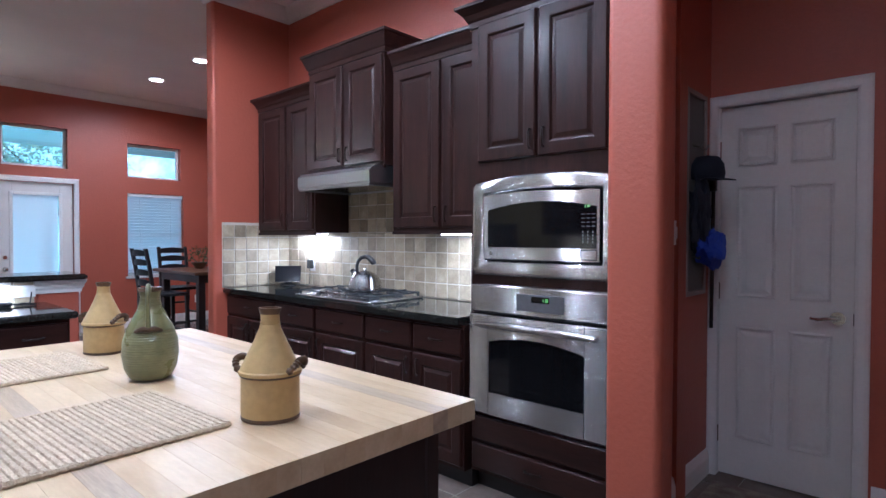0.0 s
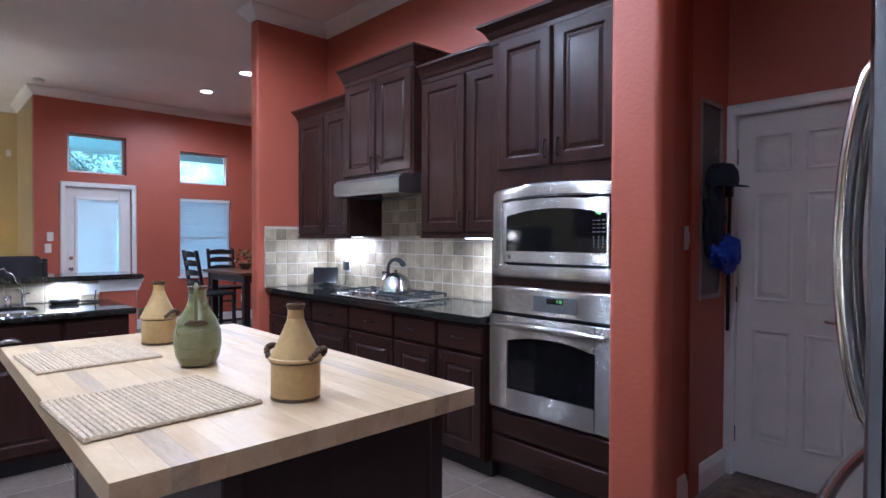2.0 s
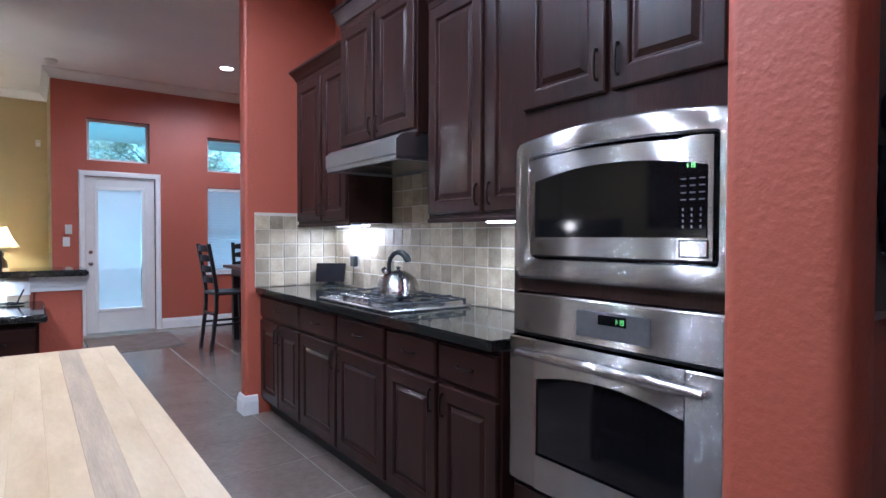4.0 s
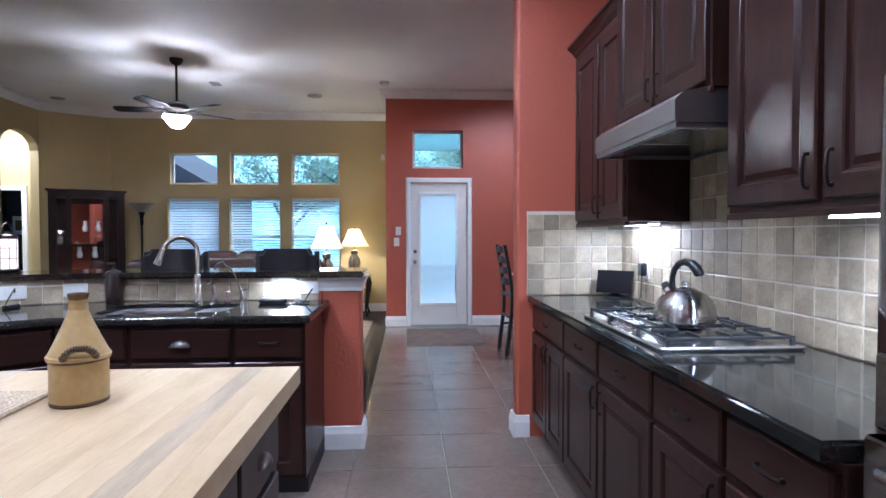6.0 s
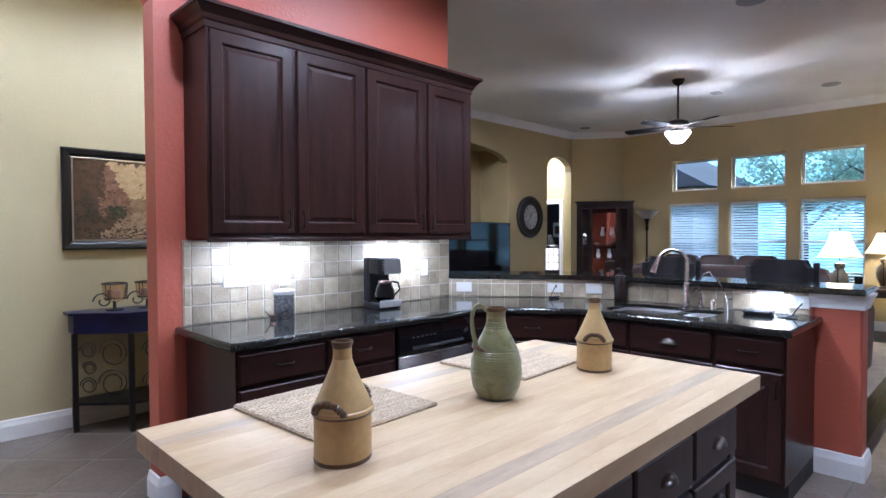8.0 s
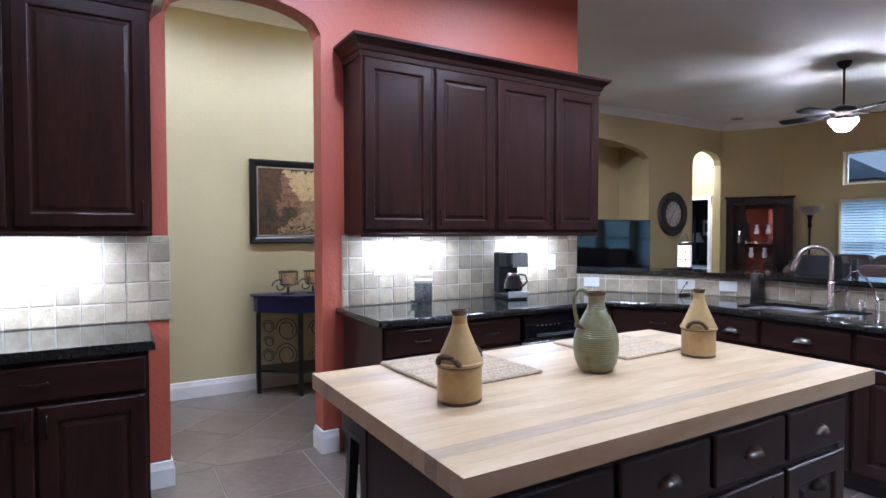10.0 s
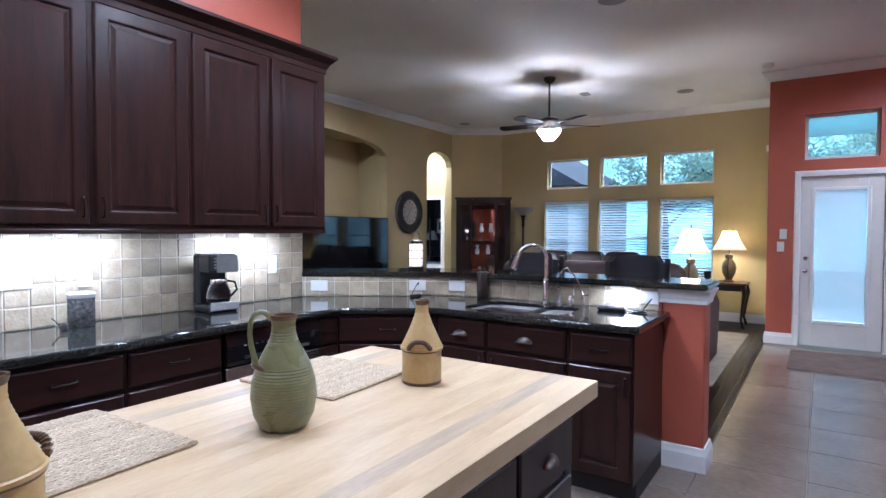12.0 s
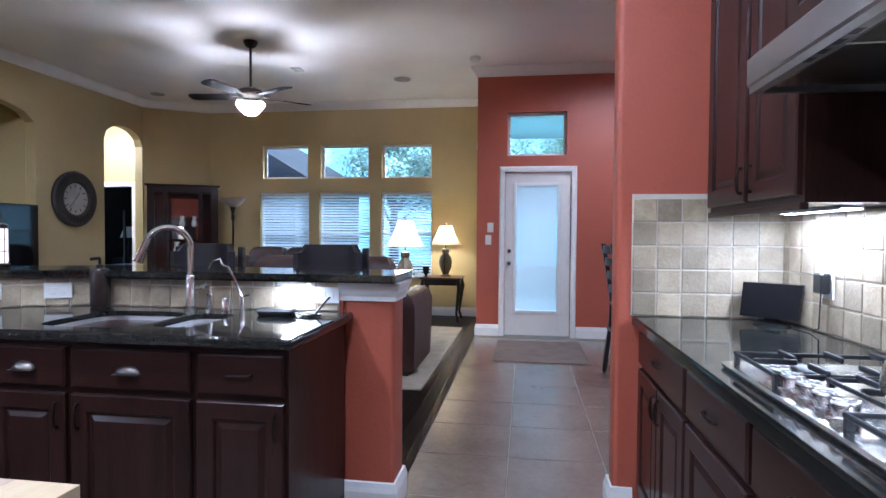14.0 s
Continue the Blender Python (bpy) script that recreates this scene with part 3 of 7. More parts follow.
def raised_door(bm, w, h, th, ox=0.0, oz=0.0, frame_w=0.058):
    """Raised-panel front: x from ox, z from oz; the face looks to -y, its back lies at y = 0."""
    rect = lambda i, y: [(ox + i, y, oz + i), (ox + w - i, y, oz + i), (ox + w - i, y, oz + h - i), (ox + i, y, oz + h - i)]
    f = min(frame_w, w * 0.26, h * 0.30)
    return quads(bm, [rect(0, 0), rect(0, -th + 0.005), rect(0.005, -th), rect(f, -th), rect(f + 0.006, -th + 0.003), rect(f + 0.010, -th + 0.011), rect(f + 0.018, -th + 0.011), rect(f + 0.036, -th + 0.003), rect(f + 0.040, -th + 0.003)])


# six panel door to the closet
cd = tagged(new("door_2"), "white six-panel interior door, closed", "door", kind="structure")
cd.location = (-0.916, 3.468, 0.012)
bm = B()
W2, H2 = 0.610, 2.028
box(bm, 0, 0, 0, W2, 0.035, H2, 0.002)
part("leaf", bm, DOORW, cd)
for px in (0.085, 0.335):
    for pz, ph in ((0.21, 0.62), (0.99, 0.60), (1.70, 0.21)):
        bm = B()
        rect = lambda i, y: [(px + i, y, pz + i), (px + 0.19 - i, y, pz + i), (px + 0.19 - i, y, pz + ph - i), (px + i, y, pz + ph - i)]
        quads(bm, [rect(0, 0.001), rect(0.0, -0.006), rect(0.009, -0.012), rect(0.019, -0.001), rect(0.026, -0.0005), rect(0.048, -0.009), rect(0.053, -0.009)], cap=(False, True))
        part("panel", bm, DOORW, cd)
bm = B()
tube(bm, [(0.545, 0.0, 0.915), (0.545, -0.012, 0.915)], 0.033, 20)
tube(bm, [(0.545, -0.01, 0.915), (0.545, -0.05, 0.915)], 0.011, 12)
tube(bm, [(0.55, -0.05, 0.915), (0.51, -0.053, 0.916), (0.47, -0.05, 0.908), (0.435, -0.046, 0.912)], [0.011, 0.010, 0.0095, 0.008], 10)
part("lever_handle", bm, CHROME, cd, "satin nickel lever handle", True)
for z in (0.22, 1.02, 1.80):
    bm = B()
    tube(bm, [(-0.003, -0.004, z - 0.045), (-0.003, -0.004, z + 0.045)], 0.006, 8)
    part("hinge", bm, CHROME, cd)
bm = B()
box(bm, W2 - 0.003, -0.003, 0.885, W2 + 0.004, 0.0, 0.945)
part("strike_plate", bm, BRONZE, cd)


# ---- kitchen cabinets ----
def bar_pull(parent, x, z, y, upright, length=0.088):
    b_ = B()
    e = length / 2
    pts = [(-e, 0, 0), (-e, -0.009, 0), (-e * 0.8, -0.014, 0), (0, -0.017, 0), (e * 0.8, -0.014, 0), (e, -0.009, 0), (e, 0, 0)]
    pts = [(x, y + p[1], z + p[0]) if upright else (x + p[0], y + p[1], z) for p in pts]
    tube(b_, pts, [0.007, 0.0052, 0.0048, 0.0056, 0.0048, 0.0052, 0.007], 8)
    return part("handle", b_, BRONZE, parent, "dark bronze pull", True)


def cup_pull(parent, x, z, y):
    b_ = B()
    loops = []
    for k in range(7):
        a = radians(90 * k / 6)
        r, d = math.cos(a), math.sin(a)
        loops.append([(x + 0.048 * r * math.cos(radians(180 * j / 10)), y - 0.026 * d, z - 0.012 + 0.030 * r * math.sin(radians(180 * j / 10))) for j in range(11)])
    quads(b_, loops, closed=False, cap=(False, False))
    box(b_, x - 0.048, y - 0.026, z - 0.014, x + 0.048, y - 0.0, z - 0.011)
    return part("handle", b_, PEWTER, parent, "pewter cup pull", True)


def base_cabinet(m, w, fronts, label, depth=0.58, group="base cabinets", wood=CHERRY, pull="bar", ends=()):
    """fronts: columns of (width share, kind); kinds: 'dd' drawer over two doors, 'dl'/'dr' drawer over a door with its
    handle at the left/right, 'ddd' three drawers, 'd2' drawer over a deep drawer."""
    c = thing("base_cabinet", m, label, "cabinet", group)
    b_ = B()
    box(b_, 0.0, 0.0, 0.10, w, depth, 0.868)
    part("body", b_, wood, c)
    b_ = B()
    box(b_, 0.0, 0.065, 0.0, w, depth, 0.099)
    part("toe_kick", b_, KICK, c)
    x, g = 0.0, 0.012
    total = sum(f[0] for f in fronts)
    for share, kind in fronts:
        fw = w * share / total
        a, bw = x + g, fw - 2 * g
        b_ = B()
        rect = lambda i, y: [(a + i, y, 0.702 + i), (a + bw - i, y, 0.702 + i), (a + bw - i, y, 0.848 - i), (a + i, y, 0.848 - i)]
        quads(b_, [rect(0, 0), rect(0, -0.014), rect(0.008, -0.020), rect(0.012, -0.020)])
        dr = part("drawer_front", b_, CHERRYX if wood is CHERRY else wood, c)
        (cup_pull if pull == "cup" else bar_pull)(dr, a + bw / 2, 0.775, -0.020, *(() if pull == "cup" else (False,)))
        cells = [(a, bw, kind[-1])] if kind in ("dl", "dr") else ([(a, bw / 2 - 0.006, "r"), (a + bw / 2 + 0.006, bw / 2 - 0.006, "l")] if kind == "dd" else [])
        for ca, cw, side in cells:
            b_ = B()
            raised_door(b_, cw, 0.555, 0.020, ca, 0.125)
            d = part("door", b_, wood, c)
            bar_pull(d, ca + (0.03 if side == "l" else cw - 0.03), 0.60, -0.020, True)
        if kind == "d2":
            b_ = B()
            raised_door(b_, bw, 0.555, 0.020, a, 0.125)
            d = part("drawer_front", b_, wood, c)
            bar_pull(d, a + bw / 2, 0.60, -0.020, False)
        x += fw
    return c


def wall_cabinet(m, w, h, doors, crown, label, depth=0.32, group="wall cabinets", sides=(True, True), gap=0.03, crown_out=0.055):
    c = thing("wall_cabinet", m, label, "cabinet", group)
    b_ = B()
    box(b_, 0, 0, 0, w, depth, h)
    part("body", b_, CHERRY, c)
    if crown:
        prof = [(0.0, h - 0.02), (0.008, h - 0.02), (0.010, h + 0.010), (0.018, h + 0.018), (0.026, h + 0.040), (crown_out - 0.008, h + crown - 0.022), (crown_out, h + crown - 0.018), (crown_out, h + crown), (0.0, h + crown)]
        path = [(w, depth), (w, 0), (0, 0), (0, depth)]
        if not sides[1]:
            path = path[1:]
        if not sides[0]:
            path = path[:-1]
        b_ = B()
        sweep(b_, prof, path)
        box(b_, 0.0, 0.0, h, w, depth, h + crown - 0.004)
        part("crown", b_, CHERRYX, c)
    b_ = B()
    box(b_, 0.0, -0.012, -0.02, w, 0.012, 0.0, 0.003)
    part("light_rail", b_, CHERRYX, c)
    n = len(doors)
    total, x = sum(d[0] for d in doors), 0.0
    for share, side in doors:
        fw = w * share / total
        a, cw = x + gap / 2, fw - gap
        b_ = B()
        raised_door(b_, cw, h - 0.05, 0.020, a, 0.022)
        d = part("door", b_, CHERRY, c)
        bar_pull(d, a + (0.028 if side == "l" else cw - 0.028), 0.10, -0.020, True)
        x += fw
    return c


# sweep() wants its outer side on the left: the front of these cabinets looks to -y, so run from the +x end to the -x end
YF = 2.335
lab = "dark cherry base cabinet under black granite"
base_cabinet(pose(-4.378, YF, 0), 0.728, [(1, "dd")], "dark cherry base cabinet with two doors beside the wall end")
base_cabinet(pose(-3.65, YF, 0), 0.51, [(1, "dr")], lab + " beside the cooktop")
base_cabinet(pose(-3.14, YF, 0), 0.52, [(1, "dl")], lab + " below the cooktop")
base_cabinet(pose(-2.62, YF, 0), 0.415, [(1, "dr")], lab + " below the cooktop")
base_cabinet(pose(-2.205, YF, 0), 0.375, [(1, "dl")], lab + " beside the ovens")

wall_cabinet(pose(-4.33, 2.595, 1.362), 0.805, 1.035, [(0.46, "r"), (0.40, "l")], 0.09, "tall dark cherry wall cabinet beside the range hood", sides=(True, False))
wall_cabinet(pose(-3.52, 2.55, 1.80), 0.83, 0.75, [(1, "r"), (1, "l")], 0.115, "dark cherry wall cabinet above the range hood", depth=0.365)
wall_cabinet(pose(-2.655, 2.595, 1.365), 0.82, 1.05, [(1, "r"), (0.9, "l")], 0.10, "tall dark cherry wall cabinet between hood and ovens", sides=(False, False))

# oven tower
YT = 2.395
tw = thing("oven_cabinet", pose(-1.835, YT, 0), "tall dark cherry oven cabinet with double ovens built in", "cabinet")
TWW = 0.80
for nm, c in (("lower_box", (0, 0, 0.10, TWW, 0.515, 0.43)), ("side_panel", (0, 0.0, 0.43, 0.022, 0.515, 1.655)), ("side_panel", (TWW - 0.022, 0.0, 0.43, TWW, 0.515, 1.655)),
              ("back_panel", (0.022, 0.45, 0.43, TWW - 0.022, 0.515, 1.655)), ("shelf", (0.022, 0.0, 1.088, TWW - 0.022, 0.40, 1.132)),
              ("upper_box", (0.0, 0.0, 1.655, TWW, 0.515, 2.44)), ("face_rail", (0.022, 0.0, 1.575, TWW - 0.022, 0.10, 1.655))):
    bm = B()
    box(bm, *c)
    part(nm, bm, CHERRY, tw)
bm = B()
box(bm, 0, 0.06, 0, TWW, 0.515, 0.099)
part("toe_kick", bm, KICK, tw)
for k, (z0, z1) in enumerate(((0.125, 0.255), (0.275, 0.40))):
    bm = B()
    box(bm, 0.02, -0.020, z0, TWW - 0.02, 0.0, z1, 0.006)
    dr = part("drawer_front", bm, CHERRYX, tw)
    if not k:
        bar_pull(dr, TWW / 2, (z0 + z1) / 2, -0.020, False)
for a, side in ((0.055, "r"), (0.42, "l")):
    bm = B()
    raised_door(bm, 0.345, 0.70, 0.020, a, 1.715)
    d = part("door", bm, CHERRY, tw)
    bar_pull(d, a + (0.028 if side == "l" else 0.317), 1.80, -0.020, True)
bm = B()
h = 2.44
prof = [(0.0, h - 0.03), (0.010, h - 0.03), (0.012, h + 0.0), (0.022, h + 0.012), (0.034, h + 0.035), (0.06, h + 0.06), (0.068, h + 0.064), (0.068, h + 0.08), (0.0, h + 0.08)]
sweep(bm, prof, [(TWW, 0), (0, 0), (0, 0.515)])
box(bm, 0, 0, h, TWW, 0.515, h + 0.076)
part("crown", bm, CHERRYX, tw)

# south run, turned to face north
YB = -0.668
lab = "dark cherry base cabinet under black granite"
base_cabinet(pose(-1.535, YB, 0, 0, 0, 180), 0.475, [(1, "d2")], "dark cherry base cabinet at the end of the counter")
base_cabinet(pose(-2.01, YB, 0, 0, 0, 180), 0.465, [(1, "d2")], lab + " beside the dishwasher")
base_cabinet(pose(-3.115, -0.672, 0, 0, 0, 180), 0.16, [(1, "dl")], "narrow dark cherry filler cabinet beside the dishwasher")
DV = Vector((-3.62, -0.16)) - Vector((-3.275, -0.668))
base_cabinet(pose(-3.275, -0.668, 0, 0, 0, math.degrees(math.atan2(DV.y, DV.x))), DV.length, [(1, "d2")], "dark cherry corner cabinet set at an angle", depth=0.4)
XF = -3.62
lab = "dark cherry sink base cabinet with pewter cup pull"
base_cabinet(pose(XF, -0.16, 0, 0, 0, 90), 0.345, [(1, "dr")], lab, pull="cup", depth=0.60)
base_cabinet(pose(XF, 0.185, 0, 0, 0, 90), 0.49, [(1, "dl")], lab, pull="cup", depth=0.60)
base_cabinet(pose(XF, 0.675, 0, 0, 0, 90), 0.345, [(1, "dr")], "dark cherry base cabinet at the end of the sink counter", depth=0.60)
wall_cabinet(pose(-1.555, -1.0, 1.377, 0, 0, 180), 1.935, 1.06, [(0.475, "r"), (0.475, "l"), (0.505, "r"), (0.45, "l")], 0.095, "long dark cherry wall cabinet with four doors over the coffee maker", depth=0.285, crown_out=0.065)
# run east of the hall opening
base_cabinet(pose(1.2, YB, 0, 0, 0, 180), 1.62, [(1, "dd"), (1, "dd")], "dark cherry base cabinet beside the hall opening")
wall_cabinet(pose(1.2, -1.0, 1.385, 0, 0, 180), 1.66, 1.09, [(1, "r"), (1, "l"), (1, "r")], 0.105, "dark cherry wall cabinet beside the hall opening", depth=0.285, crown_out=0.075)


# ---- worktops ----
def worktop(name, outline, label, z0=0.872, z1=0.91, holes=()):
    b_ = B()
    slab(b_, outline, z0, z1)
    bmesh.ops.bevel(b_, geom=[e for e in b_.edges if abs(e.verts[0].co.z - e.verts[1].co.z) < 1e-5 and e.verts[0].co.z > z1 - 1e-4], offset=0.008, segments=2, affect="EDGES")
    return solid(name, b_, GRANITE, pose(0, 0, 0), label, "worktop")


worktop("worktop", [(-4.379, 2.288), (-1.837, 2.288), (-1.837, 2.913), (-4.379, 2.913)], "polished black granite worktop with the cooktop let in")
worktop("worktop", [(1.2, -1.285), (1.2, -0.635), (-0.445, -0.635), (-0.445, -1.285)], "polished black granite worktop beside the hall opening")
# the sink worktop, in bands round the bowl opening
SX0, SX1, SY0, SY1 = -4.115, -3.662, -0.06, 0.60
bm = B()
ring_out = [(-1.505, -1.285), (-1.505, -0.634), (-3.257, -0.634), (-3.585, -0.15), (-3.585, SY0), (SX1, SY0), (SX0, SY0), (SX0, SY1), (SX1, SY1), (SX1, SY0 + 0.0004),
            (-3.585, SY0 + 0.0004), (-3.585, 1.04), (-4.245, 1.04), (-4.245, -0.25), (-4.125, -0.525), (-3.545, -1.285)]
slab(bm, ring_out, 0.872, 0.91)
wt = solid("worktop", bm, GRANITE, pose(0, 0, 0), "polished black granite worktop turning the corner to the sink", "worktop")
bm = B()
EDGE = [(0.0, 0.870), (0.006, 0.872), (0.012, 0.880), (0.013, 0.892), (0.010, 0.903), (0.004, 0.909), (0.0, 0.9095)]
sweep(bm, EDGE, [(-1.505, -1.285), (-1.505, -0.634), (-3.257, -0.634), (-3.585, -0.15), (-3.585, 1.04), (-4.245, 1.04)][::-1])
part("rounded_edge", bm, GRANITE, wt, smooth=True)


def cutout(b_, x0, y0, x1, y1, cx_, cy_, hx, hy):
    """A slab from (x0, y0) to (x1, y1) with a rounded opening about (cx_, cy_)."""
    n_, outer_, inner_ = 48, [], []
    for k_ in range(n_):
        a_ = 2 * math.pi * k_ / n_
        c_, s_ = math.cos(a_), math.sin(a_)
        p_ = 4.5
        q_ = (abs(c_) ** p_ + abs(s_) ** p_) ** (-1 / p_)
        inner_.append((cx_ + hx * q_ * c_, cy_ + hy * q_ * s_))
        tx = ((x1 if c_ > 0 else x0) - cx_) / c_ if abs(c_) > 1e-6 else 1e9
        ty = ((y1 if s_ > 0 else y0) - cy_) / s_ if abs(s_) > 1e-6 else 1e9
        t_ = min(tx, ty)
        outer_.append((cx_ + t_ * c_, cy_ + t_ * s_))
    at = lambda pts_, z_: [(*q, z_) for q in pts_]
    return quads(b_, [at(outer_, 0.872), at(outer_, 0.91), at(inner_, 0.91), at(inner_, 0.888)], cap=(False, False))


bm = B()
cutout(bm, SX0, SY0, SX1, 0.385, -3.8885, 0.1625, 0.215, 0.212)
cutout(bm, SX0, 0.385, SX1, SY1, -3.9085, 0.4925, 0.180, 0.098)
part("sink_surround", bm, GRANITE, wt)
# raised bar top
bm = B()
inner = [(-3.515, -1.30), (-4.09, -0.55), (-4.20, -0.24), (-4.20, -0.20), (-4.175, -0.20), (-4.175, 1.262)]
outer = [(-4.60, 1.262), (-4.62, -0.36), (-4.44, -0.78), (-3.80, -1.60), (-3.70, -1.52)]
slab(bm, (inner + outer)[::-1], 1.047, 1.083)
bmesh.ops.bevel(bm, geom=[e for e in bm.edges if abs(e.verts[0].co.z - e.verts[1].co.z) < 1e-5], offset=0.009, segments=2, affect="EDGES")
solid("bar_counter", bm, GRANITE, pose(0, 0, 0), "polished black granite raised bar top on the low wall", "worktop")


# ---- wall ovens ----
mw = thing("microwave", pose(-1.81, YT - 0.003, 1.132), "built-in stainless steel microwave with black glass door", "microwave")
MW, MH = 0.775, 0.483


def bowed(b_, x0, x1, z0, z1, y0, y1, rise, n=16, low=0.0):
    """A plate whose upper edge bows up by rise and whose lower edge bows by low."""
    f = lambda k: 1 - (2 * k / n - 1) ** 2
    front, back = [], []
    for y, out in ((y0, front), (y1, back)):
        out += [(x0 + (x1 - x0) * k / n, y, z0 + low * f(k)) for k in range(n + 1)]
        out += [(x1 - (x1 - x0) * k / n, y, z1 + rise * f(k)) for k in range(n + 1)]
    return quads(b_, [front, back])


def outline(x0, x1, z0, z1, rise, r=0.012, n=16, m=6):
    f_ = lambda u: 1 - (2 * u - 1) ** 2
    pts = [(x0 + r + (x1 - x0 - 2 * r) * k / n, z0) for k in range(n + 1)]
    pts += [(x1, z0 + r + (z1 - z0 - 2 * r) * k / m) for k in range(m + 1)]
    pts += [(x1 - r - (x1 - x0 - 2 * r) * k / n, z1 + rise * f_(k / n)) for k in range(n + 1)]
    pts += [(x0, z1 - r - (z1 - z0 - 2 * r) * k / m) for k in range(m + 1)]
    return pts


bm = B()
MO, MI = outline(0.0, MW, 0.0, MH - 0.008, 0.026, 0.022), outline(0.082, MW - 0.045, 0.078, MH - 0.071, 0.016, 0.006)
mid_ = [((a[0] * 3 + b[0]) / 4, (a[1] * 3 + b[1]) / 4) for a, b in zip(MO, MI)]
ins_ = [((a[0] * 9 + b[0]) / 10, (a[1] * 9 + b[1]) / 10) for a, b in zip(MO, MI)]
edge_ = [((a[0] + b[0] * 9) / 10, (a[1] + b[1] * 9) / 10) for a, b in zip(MO, MI)]
lay = lambda pts_, y_: [(x_, y_, z_) for x_, z_ in pts_]
quads(bm, [lay(MO, 0.0), lay(MO, -0.012), lay(ins_, -0.026), lay(mid_, -0.031), lay(edge_, -0.028), lay(MI, -0.020), lay(MI, 0.0)], cap=(False, False))
part("trim_kit", bm, STEEL, mw, smooth=True)
bm = B()
box(bm, 0.083, -0.004, 0.079, MW - 0.046, 0.35, MH - 0.072)
part("body", bm, BLACKP, mw)
bm = B()
bowed(bm, 0.090, 0.621, 0.086, MH - 0.080, -0.036, -0.0045, 0.013)
bowed(bm, 0.6222, MW - 0.053, 0.086, MH - 0.080, -0.0355, -0.0045, 0.006)
dr = part("door", bm, STEELH, mw)
bm = B()
bowed(bm, 0.115, MW - 0.068, 0.146, 0.330, -0.0385, -0.034, 0.034)
part("window", bm, BLACKG, dr, "black glass window")
KEYM = material("keypad_print", (0.10, 0.10, 0.105), 0.5)
for j in range(4):
    for k in range(3):
        bm = B()
        box(bm, 0.637 + k * 0.025, -0.0392, 0.242 + j * 0.018, 0.652 + k * 0.025, -0.0384, 0.2455 + j * 0.018)
        part("key", bm, KEYM, dr)
for j in range(4):
    for k in range(3):
        bm = B()
        box(bm, 0.642 + k * 0.024, -0.0392, 0.170 + j * 0.015, 0.646 + k * 0.024, -0.0384, 0.177 + j * 0.015)
        part("key", bm, KEYM, dr)
GREENL = glow("green_display", (0.35, 0.9, 0.22), 0.10)


def digits(b_, text, x, z, h, y):
    """Seven-segment figures."""
    seg = {"1": "bc", "9": "abcdfg", "3": "abcdg", "0": "abcdef", ":": ""}
    w_, t = h * 0.5, h * 0.12
    for ch in text:
        if ch == ":":
            for q in (0.3, 0.7):
                box(b_, x, y - 0.0006, z + h * q - t / 2, x + t, y, z + h * q + t / 2)
            x += t * 2.2
            continue
        at = {"a": (0, h - t, w_, h), "g": (0, h / 2 - t / 2, w_, h / 2 + t / 2), "d": (0, 0, w_, t), "f": (0, h / 2, t, h), "b": (w_ - t, h / 2, w_, h), "e": (0, 0, t, h / 2), "c": (w_ - t, 0, w_, h / 2)}
        for s in seg[ch]:
            a = at[s]
            box(b_, x + a[0], y - 0.0006, z + a[1], x + a[2], y, z + a[3])
        x += w_ * 1.35
    return b_


bm = digits(B(), "1:19", MW - 0.125, 0.326, 0.012, -0.0386)
part("display", bm, GREENL, dr, "green clock figures")
bm = B()
box(bm, MW - 0.143, -0.0372, 0.093, MW - 0.063, -0.036, 0.139, 0.0005)
part("button_gap", bm, BLACKP, dr)
bm = B()
box(bm, MW - 0.140, -0.0385, 0.096, MW - 0.066, -0.036, 0.136, 0.004)
part("release_button", bm, STEEL, dr)
bm = B()
tube(bm, [(0.135, -0.036, 0.115), (0.135, -0.0385, 0.115)], 0.011, 16)
part("badge", bm, PEWTER, dr)

ov = thing("wall_oven", pose(-1.81, YT - 0.003, 0.43), "built-in stainless steel wall oven with arched black window", "oven")
OH = 0.655
bm = B()
box(bm, 0.01, -0.004, 0.0, MW - 0.01, 0.42, OH - 0.004)
part("body", bm, BLACKP, ov)
bm = B()
box(bm, 0.0, -0.026, 0.515, MW, -0.0045, OH, 0.006)
cp = part("control_panel", bm, STEEL, ov)
bm = B()
box(bm, 0.285, -0.0295, 0.542, 0.545, -0.026, 0.622, 0.006)
part("touch_panel", bm, material("grey_panel", (0.16, 0.16, 0.165), 0.4, metal=0.5), cp, "grey touch panel")
bm = B()
box(bm, 0.370, -0.0312, 0.585, 0.470, -0.0295, 0.615, 0.003)
part("clock_window", bm, BLACKG, cp)
bm = digits(B(), "1:19", 0.430, 0.592, 0.015, -0.0313)
part("display", bm, GREENL, cp, "green clock figures")
bm = B()
tube(bm, [(0.055, -0.026, 0.555), (0.055, -0.031, 0.555)], 0.013, 16)
part("badge", bm, STEELH, cp)
bm = B()
X0, X1, Z0, Z1 = 0.125, 0.655, 0.115, 0.37
box(bm, 0.0, -0.045, 0.0, X0, -0.0045, 0.505, 0.005)
box(bm, X1, -0.045, 0.0, MW, -0.0045, 0.505, 0.005)
box(bm, X0, -0.045, 0.0, X1, -0.0045, Z0)
n = 16
f = lambda k: 1 - (2 * k / n - 1) ** 2
quads(bm, [[(X0 + (X1 - X0) * k / n, y, Z1 + 0.035 * f(k)) for k in range(n + 1)] + [(X1 - (X1 - X0) * k / n, y, 0.505) for k in range(n + 1)] for y in (-0.045, -0.0045)])
dr = part("door", bm, STEEL, ov)
bm = B()
